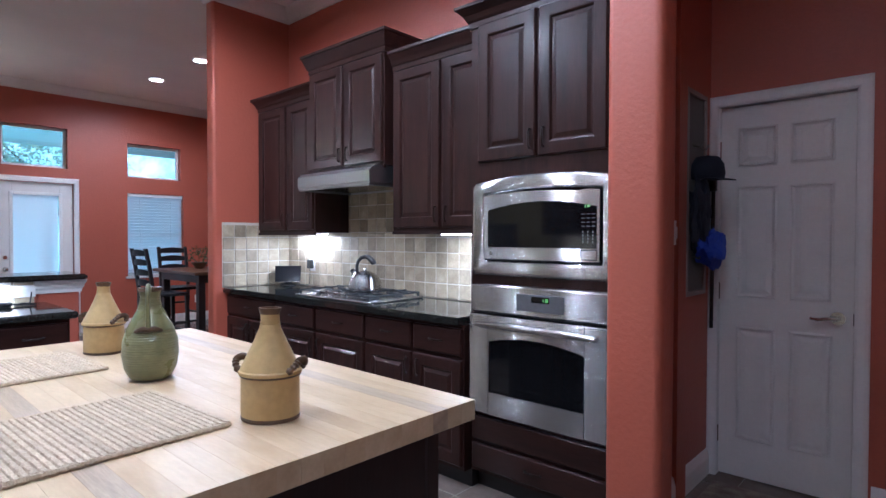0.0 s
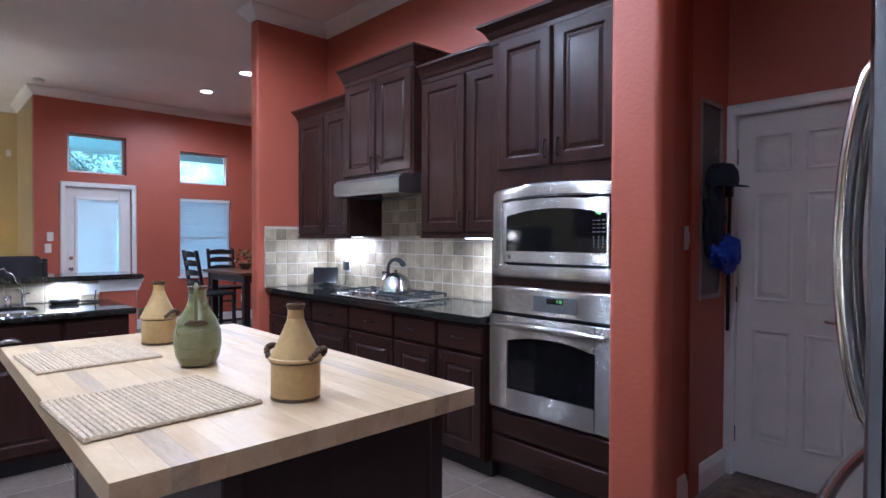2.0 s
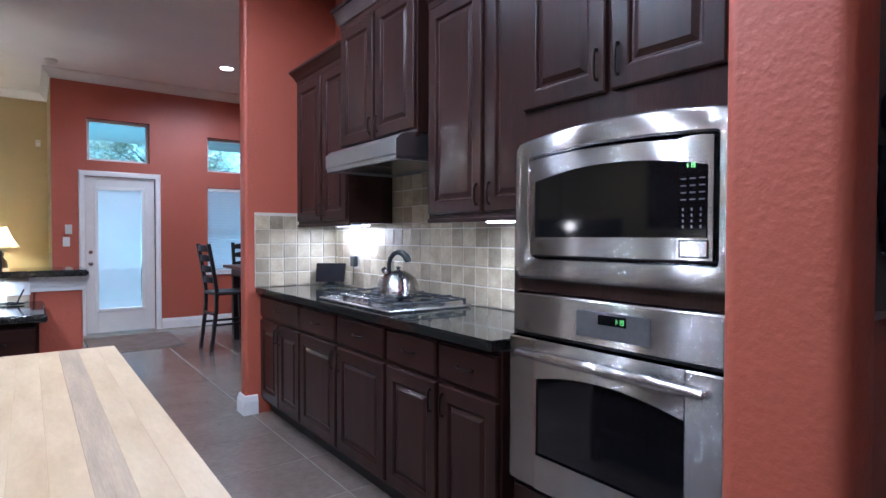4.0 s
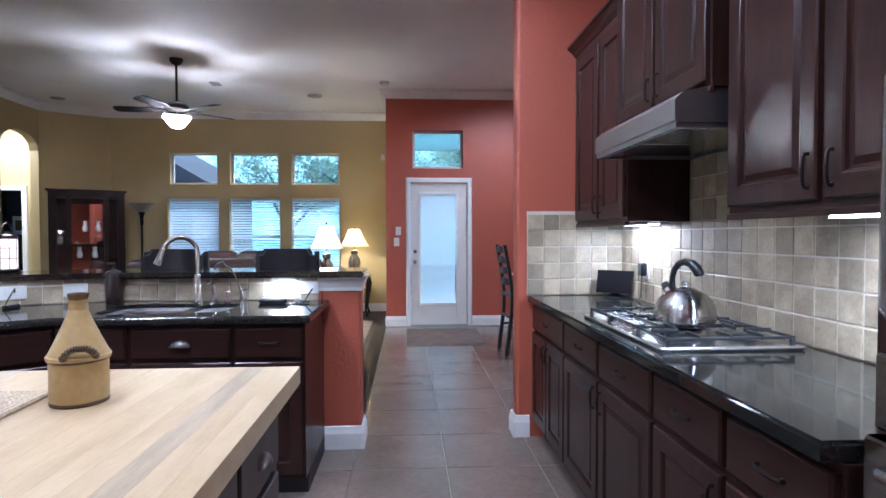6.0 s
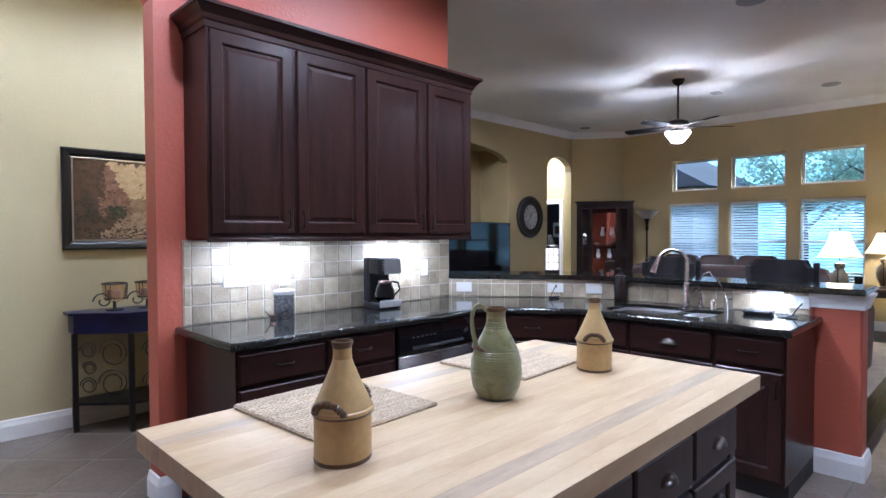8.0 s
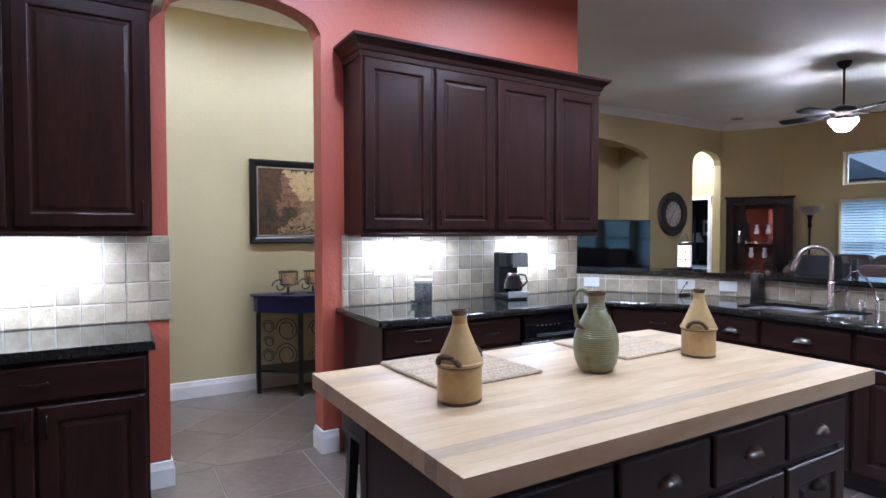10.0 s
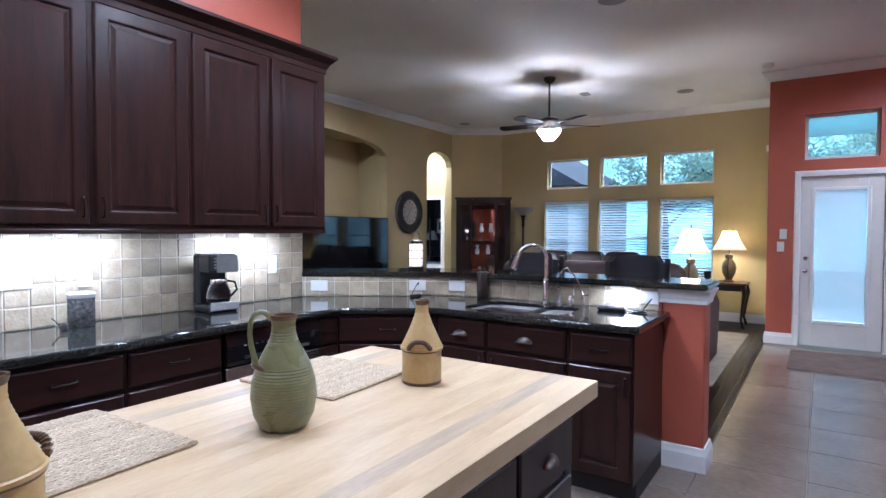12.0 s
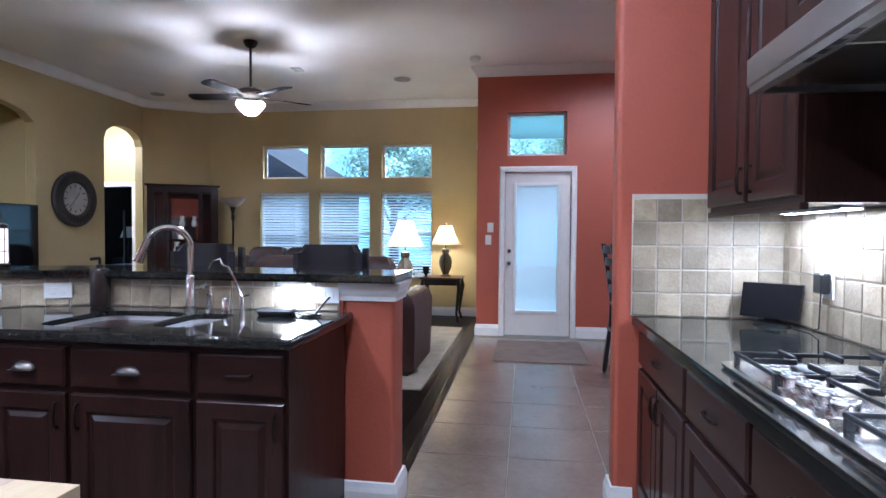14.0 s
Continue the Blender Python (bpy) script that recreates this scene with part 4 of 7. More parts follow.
bowed(bm, X0, X1, Z0, Z1, -0.034, -0.030, 0.035)
part("window", bm, BLACKG, dr, "black oven window")
bm = B()
pts = [(0.06 + 0.655 * k / 16, -0.06 - 0.035 * f(k), 0.455 + 0.012 * f(k)) for k in range(17)]
tube(bm, pts, [0.014] * 3 + [0.0175] * 11 + [0.014] * 3, 12)
for x in (0.065, 0.71):
    tube(bm, [(x, -0.045, 0.455), (x, -0.064, 0.455)], 0.014, 10)
part("handle", bm, STEELH, dr, "thick bowed steel handle", True)

# ---- range hood and cooktop ----
hd = thing("range_hood", pose(-3.497, 2.425, 1.660), "stainless steel under-cabinet range hood with sloped front", "range hood")
bm = B()
HW = 0.80
quads(bm, [[(x, 0.006, 0.018), (x, 0.0, 0.026), (x, 0.0, 0.095), (x, 0.03, 0.122), (x, 0.10, 0.136), (x, 0.488, 0.136), (x, 0.488, 0.018)] for x in (0.0, HW)])
part("canopy", bm, HOODS, hd)
bm = B()
box(bm, 0.005, 0.005, 0.0, HW - 0.005, 0.03, 0.03)
box(bm, 0.005, 0.465, 0.0, HW - 0.005, 0.487, 0.03)
box(bm, 0.005, 0.03, 0.0, 0.03, 0.465, 0.03)
box(bm, HW - 0.03, 0.03, 0.0, HW - 0.005, 0.465, 0.03)
part("bottom_lip", bm, HOODS, hd)
for k in range(2):
    bm = B()
    box(bm, 0.05 + k * 0.355, 0.05, 0.008, 0.395 + k * 0.355, 0.43, 0.0175, 0.003)
    part("filter", bm, SATIN, hd, "steel mesh filter")
for k in range(4):
    bm = B()
    box(bm, 0.30 + k * 0.06, 0.006, 0.004, 0.335 + k * 0.06, 0.024, 0.0199 - 0.02)
    part("switch", bm, BLACKP, hd)

ct = thing("gas_cooktop", pose(-3.42, 2.345, 0.911), "stainless steel gas cooktop with black iron grates", "cooktop")
CW, CD = 0.80, 0.50
bm = B()
box(bm, 0, 0, 0, CW, CD, 0.016, 0.006)
part("tray", bm, SATIN, ct)
for bx, by, br in ((0.14, 0.14, 0.04), (0.14, 0.37, 0.05), (0.40, 0.30, 0.055), (0.66, 0.14, 0.05), (0.66, 0.37, 0.04)):
    bm = B()
    lathe(bm, [(br * 1.25, 0.0161), (br * 1.25, 0.020), (br, 0.022), (br, 0.032), (br * 0.8, 0.036), (0.001, 0.036)], 20, at=(bx, by, 0))
    part("burner", bm, IRON, ct, smooth=True)
for gx0, gx1 in ((0.015, 0.265), (0.275, 0.525), (0.535, 0.785)):
    bm = B()
    mid = 0.5 * (gx0 + gx1)
    gy0 = 0.03 if gx0 < 0.2 or gx0 > 0.5 else 0.13
    for y in (gy0, CD - 0.03):
        box(bm, gx0, y - 0.0045, 0.036, gx1, y + 0.0045, 0.046, 0.003)
    for x in (gx0 + 0.006, gx1 - 0.006):
        box(bm, x - 0.0045, gy0, 0.036, x + 0.0045, CD - 0.03, 0.046, 0.003)
    for y in ((gy0 + CD - 0.03) / 2 - 0.11, (gy0 + CD - 0.03) / 2, (gy0 + CD - 0.03) / 2 + 0.11):
        box(bm, gx0, y - 0.005, 0.040, gx0 + 0.09, y + 0.005, 0.054, 0.003)
        box(bm, gx1 - 0.09, y - 0.005, 0.040, gx1, y + 0.005, 0.054, 0.003)
    box(bm, mid - 0.005, gy0, 0.040, mid + 0.005, gy0 + 0.10, 0.054, 0.003)
    box(bm, mid - 0.005, CD - 0.13, 0.040, mid + 0.005, CD - 0.03, 0.054, 0.003)
    for x in (gx0 + 0.008, gx1 - 0.008):
        for y in (gy0 + 0.004, CD - 0.034):
            box(bm, x - 0.006, y - 0.006, 0.0161, x + 0.006, y + 0.006, 0.037)
    part("grate", bm, IRON, ct)
for k in range(5):
    bm = B()
    lathe(bm, [(0.030, 0.0161), (0.030, 0.020), (0.023, 0.023), (0.025, 0.044), (0.022, 0.048), (0.001, 0.048)], 20, at=(0.205 + k * 0.068, 0.062, 0))
    box(bm, 0.205 + k * 0.068 - 0.003, 0.042, 0.047, 0.205 + k * 0.068 + 0.003, 0.082, 0.053)
    part("knob", bm, SATIN, ct, "steel control knob", True)


def kettle(m):
    k = thing("kettle", m, "brushed stainless kettle with black handle on the cooktop", "kettle")
    b_ = B()
    lathe(b_, [(0.098, 0.0), (0.108, 0.003), (0.112, 0.012), (0.112, 0.034), (0.108, 0.058), (0.099, 0.080), (0.083, 0.099), (0.064, 0.112), (0.046, 0.121), (0.042, 0.122)], 40)
    body = part("body", b_, STEELH, k, smooth=True)
    b_ = B()
    lathe(b_, [(0.042, 0.122), (0.036, 0.127), (0.010, 0.132), (0.007, 0.138), (0.014, 0.144), (0.014, 0.150), (0.001, 0.153)], 24)
    part("lid", b_, STEELH, k, smooth=True)
    b_ = B()
    tube(b_, [(-0.066, 0, 0.098), (-0.082, 0, 0.112), (-0.094, 0, 0.124)], [0.024, 0.018, 0.015], 12)
    part("spout", b_, STEELH, k, "short steel spout", True)
    b_ = B()
    tube(b_, [(-0.092, 0, 0.122), (-0.104, 0, 0.136)], [0.019, 0.016], 12)
    part("spout_cap", b_, BLACKP, k, "black spout whistle", True)
    b_ = B()
    pts = [(-0.058, 0, 0.108), (-0.064, 0, 0.135), (-0.064, 0, 0.165), (-0.054, 0, 0.196), (-0.030, 0, 0.220), (0.002, 0, 0.228), (0.032, 0, 0.220), (0.054, 0, 0.202), (0.066, 0, 0.184), (0.068, 0, 0.176)]
    tube(b_, pts, [0.013, 0.0125, 0.012, 0.0125, 0.0135, 0.0155, 0.018, 0.020, 0.019, 0.013], 12)
    part("handle", b_, BLACKP, k, "black curved handle", True)
    return k


kettle(pose(-2.93, 2.585, 0.965, 0, 0, 20))


# ---- dishwasher, sink and taps ----
dw = thing("dishwasher", pose(-2.478, -0.664, 0, 0, 0, 180), "stainless dishwasher with black control panel under the counter", "dishwasher")
bm = B()
box(bm, 0.01, 0.01, 0.10, 0.62, 0.58, 0.866)
part("body", bm, BLACKP, dw)
bm = B()
box(bm, 0.006, -0.022, 0.115, 0.626, 0.009, 0.69, 0.006)
part("door", bm, STEEL, dw)
bm = B()
quads(bm, [[(x, -0.022, 0.70), (x, -0.034, 0.72), (x, -0.030, 0.80), (x, -0.012, 0.862), (x, 0.009, 0.862), (x, 0.009, 0.70)] for x in (0.006, 0.626)])
cpn = part("control_panel", bm, BLACKG, dw, "glossy black control panel")
bm = B()
tube(bm, [(0.10 + 0.42 * k / 10, -0.040 - 0.012 * math.sin(math.pi * k / 10), 0.735) for k in range(11)], 0.009, 8)
part("handle", bm, BLACKP, cpn, smooth=True)
bm = B()
for k in range(6):
    box(bm, 0.10 + k * 0.035, -0.033, 0.79, 0.118 + k * 0.035, -0.0285, 0.797)
part("keypad", bm, PEWTER, cpn)
bm = B()
tube(bm, [(0.545, -0.026, 0.795), (0.545, -0.048, 0.790)], 0.018, 16)
part("dial", bm, STEELH, cpn, "round steel dial", True)
bm = B()
box(bm, 0.006, 0.05, 0.0, 0.626, 0.06, 0.098)
part("toe_kick", bm, KICK, dw)

sk = thing("sink", pose(-3.8875, 0.27, 0.733), "double-bowl stainless undermount sink", "sink")


def bowl(cy, hy, hx, depth):
    b_ = B()
    ring = lambda s, z, r: [(sx * (hx * s - r) + r * math.cos(a), cy + sy * (hy * s - r) + r * math.sin(a), z)
                            for sx, sy, a0 in ((1, 1, 0), (-1, 1, 90), (-1, -1, 180), (1, -1, 270)) for a in [radians(a0 + 90 * j / 6) for j in range(7)]]
    quads(b_, [ring(1.04, 0.154, 0.09), ring(1.0, 0.154, 0.085), ring(0.97, 0.03, 0.08), ring(0.90, -0.03, 0.07), ring(0.3, -0.045, 0.03)], cap=(False, True))
    return b_


part("bowl", bowl(-0.1075, 0.217, 0.221, 0.17), SINKM, sk, smooth=True)
part("bowl", bowl(0.2225, 0.102, 0.186, 0.17), SINKM, sk, smooth=True)
fa = thing("faucet", pose(-4.16, 0.312, 0.911), "brushed nickel gooseneck pull-down faucet", "faucet")
bm = B()
lathe(bm, [(0.030, 0.0), (0.030, 0.012), (0.022, 0.018), (0.021, 0.15), (0.018, 0.158), (0.016, 0.16)], 20)
part("base", bm, CHROME, fa, smooth=True)
ang = radians(-58)
up = lambda p: (p[0] * math.cos(ang), p[0] * math.sin(ang), p[2])
bm = B()
pts = [(0, 0, 0.158), (0, 0, 0.285)] + [up(q) for q in arc(0.090, 0.285, 0.090, 180, 25, 14)]
tube(bm, pts, 0.0135, 12)
part("neck", bm, CHROME, fa, smooth=True)
bm = B()
e0, e1 = up((0.170, 0, 0.328)), up((0.212, 0, 0.222))
mid = tuple((a + b) / 2 for a, b in zip(e0, e1))
tube(bm, [e0, mid, e1], [0.015, 0.018, 0.022], 14)
part("spray_head", bm, CHROME, fa, smooth=True)
bm = B()
tube(bm, [(0.0, 0.018, 0.10), (-0.012, 0.032, 0.104), (-0.04, 0.05, 0.118)], [0.011, 0.008, 0.006], 8)
part("lever", bm, CHROME, fa, smooth=True)
sd = thing("soap_pump", pose(-4.17, 0.40, 0.911), "brushed nickel built-in soap dispenser", "soap dispenser")
bm = B()
lathe(bm, [(0.022, 0), (0.022, 0.01), (0.016, 0.014), (0.016, 0.075), (0.010, 0.08), (0.010, 0.105), (0.001, 0.106)], 16)
tube(bm, [(0, 0, 0.10), (0.02, 0, 0.112), (0.05, 0, 0.108)], 0.006, 8)
part("body", bm, CHROME, sd, smooth=True)
wf = thing("water_filter_tap", pose(-4.17, 0.555, 0.911), "slim brushed nickel filtered water tap", "tap")
bm = B()
tube(bm, [(0, 0, 0), (0, 0, 0.07)], 0.012, 12)
pts = [(0, 0, 0.06), (0.01, -0.02, 0.13), (0.01, -0.06, 0.20)] + [(0.015, -0.06 - 0.035 * math.sin(radians(a)) * 1.0, 0.20 + 0.035 * (1 - math.cos(radians(a)))) for a in (30, 60, 90)] + [(0.02, -0.125, 0.225), (0.02, -0.15, 0.19)]
tube(bm, pts, 0.0055, 8)
part("neck", bm, CHROME, wf, smooth=True)
bm = B()
tube(bm, [(0, 0, 0.065), (0.0, 0.035, 0.075)], 0.005, 8)
part("lever", bm, BLACKP, wf)
ag = thing("air_gap", pose(-4.17, 0.478, 0.911), "brushed nickel air gap cap beside the tap", "air gap")
bm = B()
lathe(bm, [(0.020, 0), (0.020, 0.055), (0.016, 0.062), (0.001, 0.063)], 16)
part("cap", bm, CHROME, ag, smooth=True)
bt = thing("soap_bottle", pose(-4.195, -0.175, 0.911), "dark brown soap bottle with pump beside the sink", "bottle")
bm = B()
lathe(bm, [(0.040, 0), (0.043, 0.005), (0.043, 0.165), (0.036, 0.180), (0.015, 0.186), (0.015, 0.198), (0.001, 0.199)], 20)
part("bottle", bm, material("dark_brown_glaze", (0.018, 0.010, 0.008), 0.3, coat=0.3), bt, smooth=True)
bm = B()
tube(bm, [(0, 0, 0.198), (0, 0, 0.232)], 0.006, 8)
tube(bm, [(0, 0, 0.230), (0.035, -0.02, 0.226)], 0.007, 8)
part("pump", bm, BRONZE, bt)


# ---- island ----
IX0, IX1, IY0, IY1, IZ = -2.497, -0.850, 0.289, 1.209, 0.915
isl = thing("kitchen_island", pose((IX0 + IX1) / 2, (IY0 + IY1) / 2, 0), "dark painted kitchen island with a maple butcher-block top", "island")
cx, cy = (IX0 + IX1) / 2, (IY0 + IY1) / 2
bm = B()
box(bm, -0.74, -0.23, 0.10, 0.745, 0.40, IZ - 0.052)
part("body", bm, ISLE, isl)
bm = B()
box(bm, -0.71, -0.19, 0.0, 0.71, 0.34, 0.099)
part("toe_kick", bm, KICK, isl)
for x in (-0.745, 0.70):
    for ya, yb in ((-0.235, -0.185), (0.36, 0.408)):
        bm = B()
        box(bm, x, ya, 0.0, x + 0.05, yb, IZ - 0.0525, 0.004)
        part("corner_post", bm, ISLE, isl)


def island_front(x0, w):
    for z0, z1, kind in ((0.68, 0.825, "d"), (0.13, 0.655, "p")):
        b_ = B()
        if kind == "d":
            box(b_, x0, 0.40, z0, x0 + w, 0.42, z1, 0.005)
            f_ = part("drawer_front", b_, ISLE, isl)
        else:
            raised_door(b_, w, z1 - z0, 0.020)
            f_ = part("door", b_, ISLE, isl)
            f_.matrix_basis = pose(x0 + w, 0.40, z0, 0, 0, 180)
        b2 = B()
        zc = (z0 + z1) / 2 if kind == "d" else z1 - 0.08
        loops = []
        for k in range(7):
            a = radians(90 * k / 6)
            loops.append([((0.042 * math.cos(a)) * math.cos(radians(180 * j / 10)), 0.024 * math.sin(a), -0.012 + 0.028 * math.cos(a) * math.sin(radians(180 * j / 10))) for j in range(11)])
        quads(b2, loops, closed=False, cap=(False, False))
        h_ = part("handle", b2, PEWTER if kind == "d" else BRONZE, f_, "pewter cup pull", True)
        h_.matrix_basis = pose(x0 + w / 2, 0.42, zc) if kind == "d" else pose(w / 2, -0.020, z1 - z0 - 0.08, 0, 0, 180)


for k in range(4):
    island_front(-0.725 + k * 0.365 + 0.006, 0.345)
# butcher block boards along the length
NB = 18
bw = (IY1 - IY0) / NB
plank = B()
box(plank, -(IX1 - IX0) / 2, -bw / 2 + 0.0, IZ - 0.05, (IX1 - IX0) / 2, bw / 2 - 0.0, IZ, 0.0004)
pm = mesh_of(plank, MAPLE, name="board")
plank = B()
box(plank, -(IX1 - IX0) / 2, -bw / 2 + 0.0, IZ - 0.05, (IX1 - IX0) / 2, bw / 2 - 0.0, IZ, 0.0004)
pw = mesh_of(plank, WALNUT, name="board")
for k in range(NB):
    o = new("board", pw if k in (2, NB - 3) else pm)
    o.parent, o.location = isl, (0, IY0 + bw * (k + 0.5) - cy, 0)


# ---- pottery and mats on the island ----
def milk_can(m, label):
    """Flattened tan vase: drum, shoulder, narrow neck and two strap handles."""
    v = thing("vase", m, label, "vase", "vases on the island")
    prof = [(0.060, 0.0), (0.062, 0.004)]
    z = 0.010
    while z < 0.098:
        prof += [(0.0637, z), (0.0648, z + 0.0035)]
        z += 0.007
    prof += [(0.066, 0.100), (0.070, 0.104), (0.070, 0.110)]
    for k in range(14):
        t = k / 13
        r, r2 = (0.021 + 0.045 * max(0.0, 1 - q) ** 1.15 for q in (t, t + 0.035))
        prof += [(r, 0.113 + 0.100 * t), (r2 + 0.0011, 0.1165 + 0.100 * t)]
    prof += [(0.0205, 0.222), (0.021, 0.236)]
    b_ = B()
    lathe(b_, prof, 40, 1.03, 0.93, cap=(True, False))
    part("body", b_, TAN, v, "ribbed tan glazed body", True)
    b_ = B()
    lathe(b_, [(0.0212, 0.234), (0.0255, 0.244), (0.0262, 0.250), (0.021, 0.250), (0.017, 0.235), (0.016, 0.15)], 32, 1.0, 0.85, cap=(False, True))
    part("rim", b_, BROWNG, v, "brown glazed rim", True)
    b_ = B()
    lathe(b_, [(0.0605, -0.0002), (0.0645, 0.001), (0.0652, 0.006), (0.0635, 0.009), (0.055, 0.0095)], 40, 1.03, 0.93)
    part("foot_band", b_, BROWNG, v, "brown glazed foot", True)
    b_ = B()
    lathe(b_, [(0.0655, 0.0975), (0.0672, 0.0985), (0.0690, 0.1025), (0.0660, 0.1035)], 40, 1.03, 0.93, cap=(False, False))
    part("shoulder_band", b_, BROWNG, v, "thin brown line under the shoulder", True)
    for s in (-1, 1):
        b_ = B()
        pts, radii = [], []
        for k in range(31):
            u = -1 + k / 15
            pts.append((s * (0.060 + 0.016 * (1 - abs(u) ** 5)), 0.033 * u, 0.110 + 0.024 * (1 - abs(u) ** 3.2)))
            radii.append(0.0088 if k % 2 else 0.0062)
        tube(b_, pts, radii, 8)
        part("handle", b_, BROWNG, v, "brown twisted handle", True)
    return v


v1 = milk_can(pose(-1.108, 0.787, IZ, 0, 0, 30), "tan ribbed pottery vase with brown handles on the island")
v3 = copy_thing(v1, pose(-2.183, 0.767, IZ, 0, 0, 30))
jg = thing("jug", pose(-1.678, 0.738, IZ), "tall green glazed pottery jug with looped handle", "jug", "vases on the island")
keys = [(0.042, 0.0), (0.054, 0.006), (0.068, 0.035), (0.0745, 0.075), (0.0715, 0.115), (0.060, 0.150), (0.045, 0.180), (0.032, 0.205), (0.0265, 0.225), (0.0265, 0.242), (0.029, 0.254)]
prof = []
for k in range(76):
    z = 0.254 * k / 75
    j = next(i for i in range(len(keys) - 1) if keys[i + 1][1] >= z - 1e-9)
    u = (z - keys[j][1]) / (keys[j + 1][1] - keys[j][1])
    prof.append((keys[j][0] + (keys[j + 1][0] - keys[j][0]) * u + (0.0013 if k % 2 and 4 < k < 70 else 0.0), z))
bm = B()
lathe(bm, prof, 44, cap=(True, False))
part("body", bm, GREENG, jg, "ribbed green glazed body", True)
bm = B()
lathe(bm, [(0.029, 0.253), (0.0325, 0.258), (0.032, 0.264), (0.026, 0.264), (0.021, 0.246), (0.02, 0.18)], 32, cap=(False, True))
part("rim", bm, BROWNG, jg, "brown glazed rim", True)
hang = radians(-25)
hp = [(0.027, 0.254), (0.038, 0.268), (0.052, 0.274), (0.066, 0.268), (0.074, 0.250), (0.076, 0.225), (0.073, 0.198), (0.067, 0.174), (0.063, 0.150)]
bm = B()
tube(bm, [(r * math.cos(hang), r * math.sin(hang), z) for r, z in hp], [0.0065, 0.0065, 0.006, 0.0058, 0.0056, 0.0055, 0.0058, 0.0065, 0.008], 10)
part("handle", bm, GREENG, jg, "looped green handle", True)
bm = B()
side = Vector((-math.sin(hang), math.cos(hang), 0))
c0 = Vector((0.065 * math.cos(hang), 0.065 * math.sin(hang), 0.150))
tube(bm, [c0 + side * s * 0.034 + Vector((0, 0, -0.004 if abs(s) > 0.9 else 0.002)) - Vector((math.cos(hang), math.sin(hang), 0)) * (0.012 * s * s) for s in (-1, -0.5, 0, 0.5, 1)], [0.004, 0.0075, 0.0085, 0.0075, 0.004], 8)
part("knot", bm, BROWNG, jg, "brown twisted clay knot", True)


def placemat(m, w, d, label):
    """Braided cords laid side by side, each one a little uneven, with a bound edge."""
    p = thing("placemat", m, label, "placemat", "placemats on the island")
    rows = 30
    for k in range(rows):
        y = -d / 2 + d * (k + 0.5) / rows
        wob = random.uniform(-0.004, 0.004)
        b_ = B()
        pts = [(-w / 2 + wob + w * j / 44, y + 0.0012 * (-1) ** j + random.uniform(-0.0006, 0.0006), 0.0056 + random.uniform(-0.0006, 0.0006)) for j in range(45)]
        tube(b_, pts, [(0.0074 if j % 2 else 0.0064) * d / 0.35 for j in range(45)], 6)
        part("cord", b_, JUTE, p, smooth=True)
    for s in (-1, 1):
        b_ = B()
        tube(b_, [(s * (w / 2), -d / 2 + d * j / 40, 0.0056 + 0.0006 * (-1) ** j) for j in range(41)], [0.0062 if j % 2 else 0.0050 for j in range(41)], 6)
        part("binding", b_, JUTE, p, smooth=True)
    return p


placemat(pose(-1.295, 0.485, IZ, 0, 0, 3), 0.38, 0.40, "rectangular braided jute placemat on the island")
placemat(pose(-2.055, 0.495, IZ, 0, 0, 3), 0.36, 0.37, "rectangular braided jute placemat on the island")

# stool pushed under the island
st = thing("bar_stool", pose(-1.30, 0.08, 0), "black leather stool with brass nailheads beside the island", "stool")
bm = B()
post(bm, -0.22, -0.19, 0.58, 0.22, 0.19, 0.66, 0.06)
part("seat", bm, LEATHB, st, "black leather seat", True)
nail = B()
lathe(nail, [(0.005, 0.0), (0.004, 0.002), (0.001, 0.003)], 6)
nm = mesh_of(nail, PEWTER, True, "nailhead")
for k in range(22):
    for yy, rx in ((-0.192, 90), (0.192, -90)):
        o = new("nailhead", nm)
        o.parent = st
        o.matrix_basis = pose(-0.16 + 0.32 * k / 21, yy - (0.002 if yy < 0 else -0.002), 0.597, rx, 0, 0)
for k in range(14):
    o = new("nailhead", nm)
    o.parent = st
    o.matrix_basis = pose(0.222, -0.13 + 0.26 * k / 13, 0.597, 0, 90, 0)
for x in (-0.17, 0.17):
    for y in (-0.14, 0.14):
        bm = B()
        quads(bm, [[(x * 1.12 - 0.016, y * 1.15 - 0.016, 0), (x * 1.12 + 0.016, y * 1.15 - 0.016, 0), (x * 1.12 + 0.016, y * 1.15 + 0.016, 0), (x * 1.12 - 0.016, y * 1.15 + 0.016, 0)],
                   [(x - 0.02, y - 0.02, 0.582), (x + 0.02, y - 0.02, 0.582), (x + 0.02, y + 0.02, 0.582), (x - 0.02, y + 0.02, 0.582)]])
        part("leg", bm, BLACKW, st)
bm = B()
for y in (-0.152, 0.152):
    box(bm, -0.17, y - 0.01, 0.20, 0.17, y + 0.01, 0.225)
part("stretcher", bm, BLACKW, st)


# ---- small things on the worktops ----
cm = thing("coffee_maker", pose(-2.75, -1.12, 0.911, 0, 0, 172), "black and steel coffee maker with glass carafe", "coffee maker")
bm = B()
box(bm, -0.085, -0.10, 0.0, 0.085, 0.11, 0.035, 0.01)
box(bm, -0.085, 0.04, 0.035, 0.085, 0.11, 0.33, 0.012)
box(bm, -0.085, -0.10, 0.225, 0.085, 0.04, 0.33, 0.012)
part("body", bm, BLACKP, cm, "black plastic body")
bm = B()
box(bm, -0.045, -0.104, 0.225, 0.08, -0.1, 0.325, 0.002)
for k in range(4):
    box(bm, -0.06, -0.106, 0.25 + k * 0.017, 0.02, -0.104, 0.258 + k * 0.017)
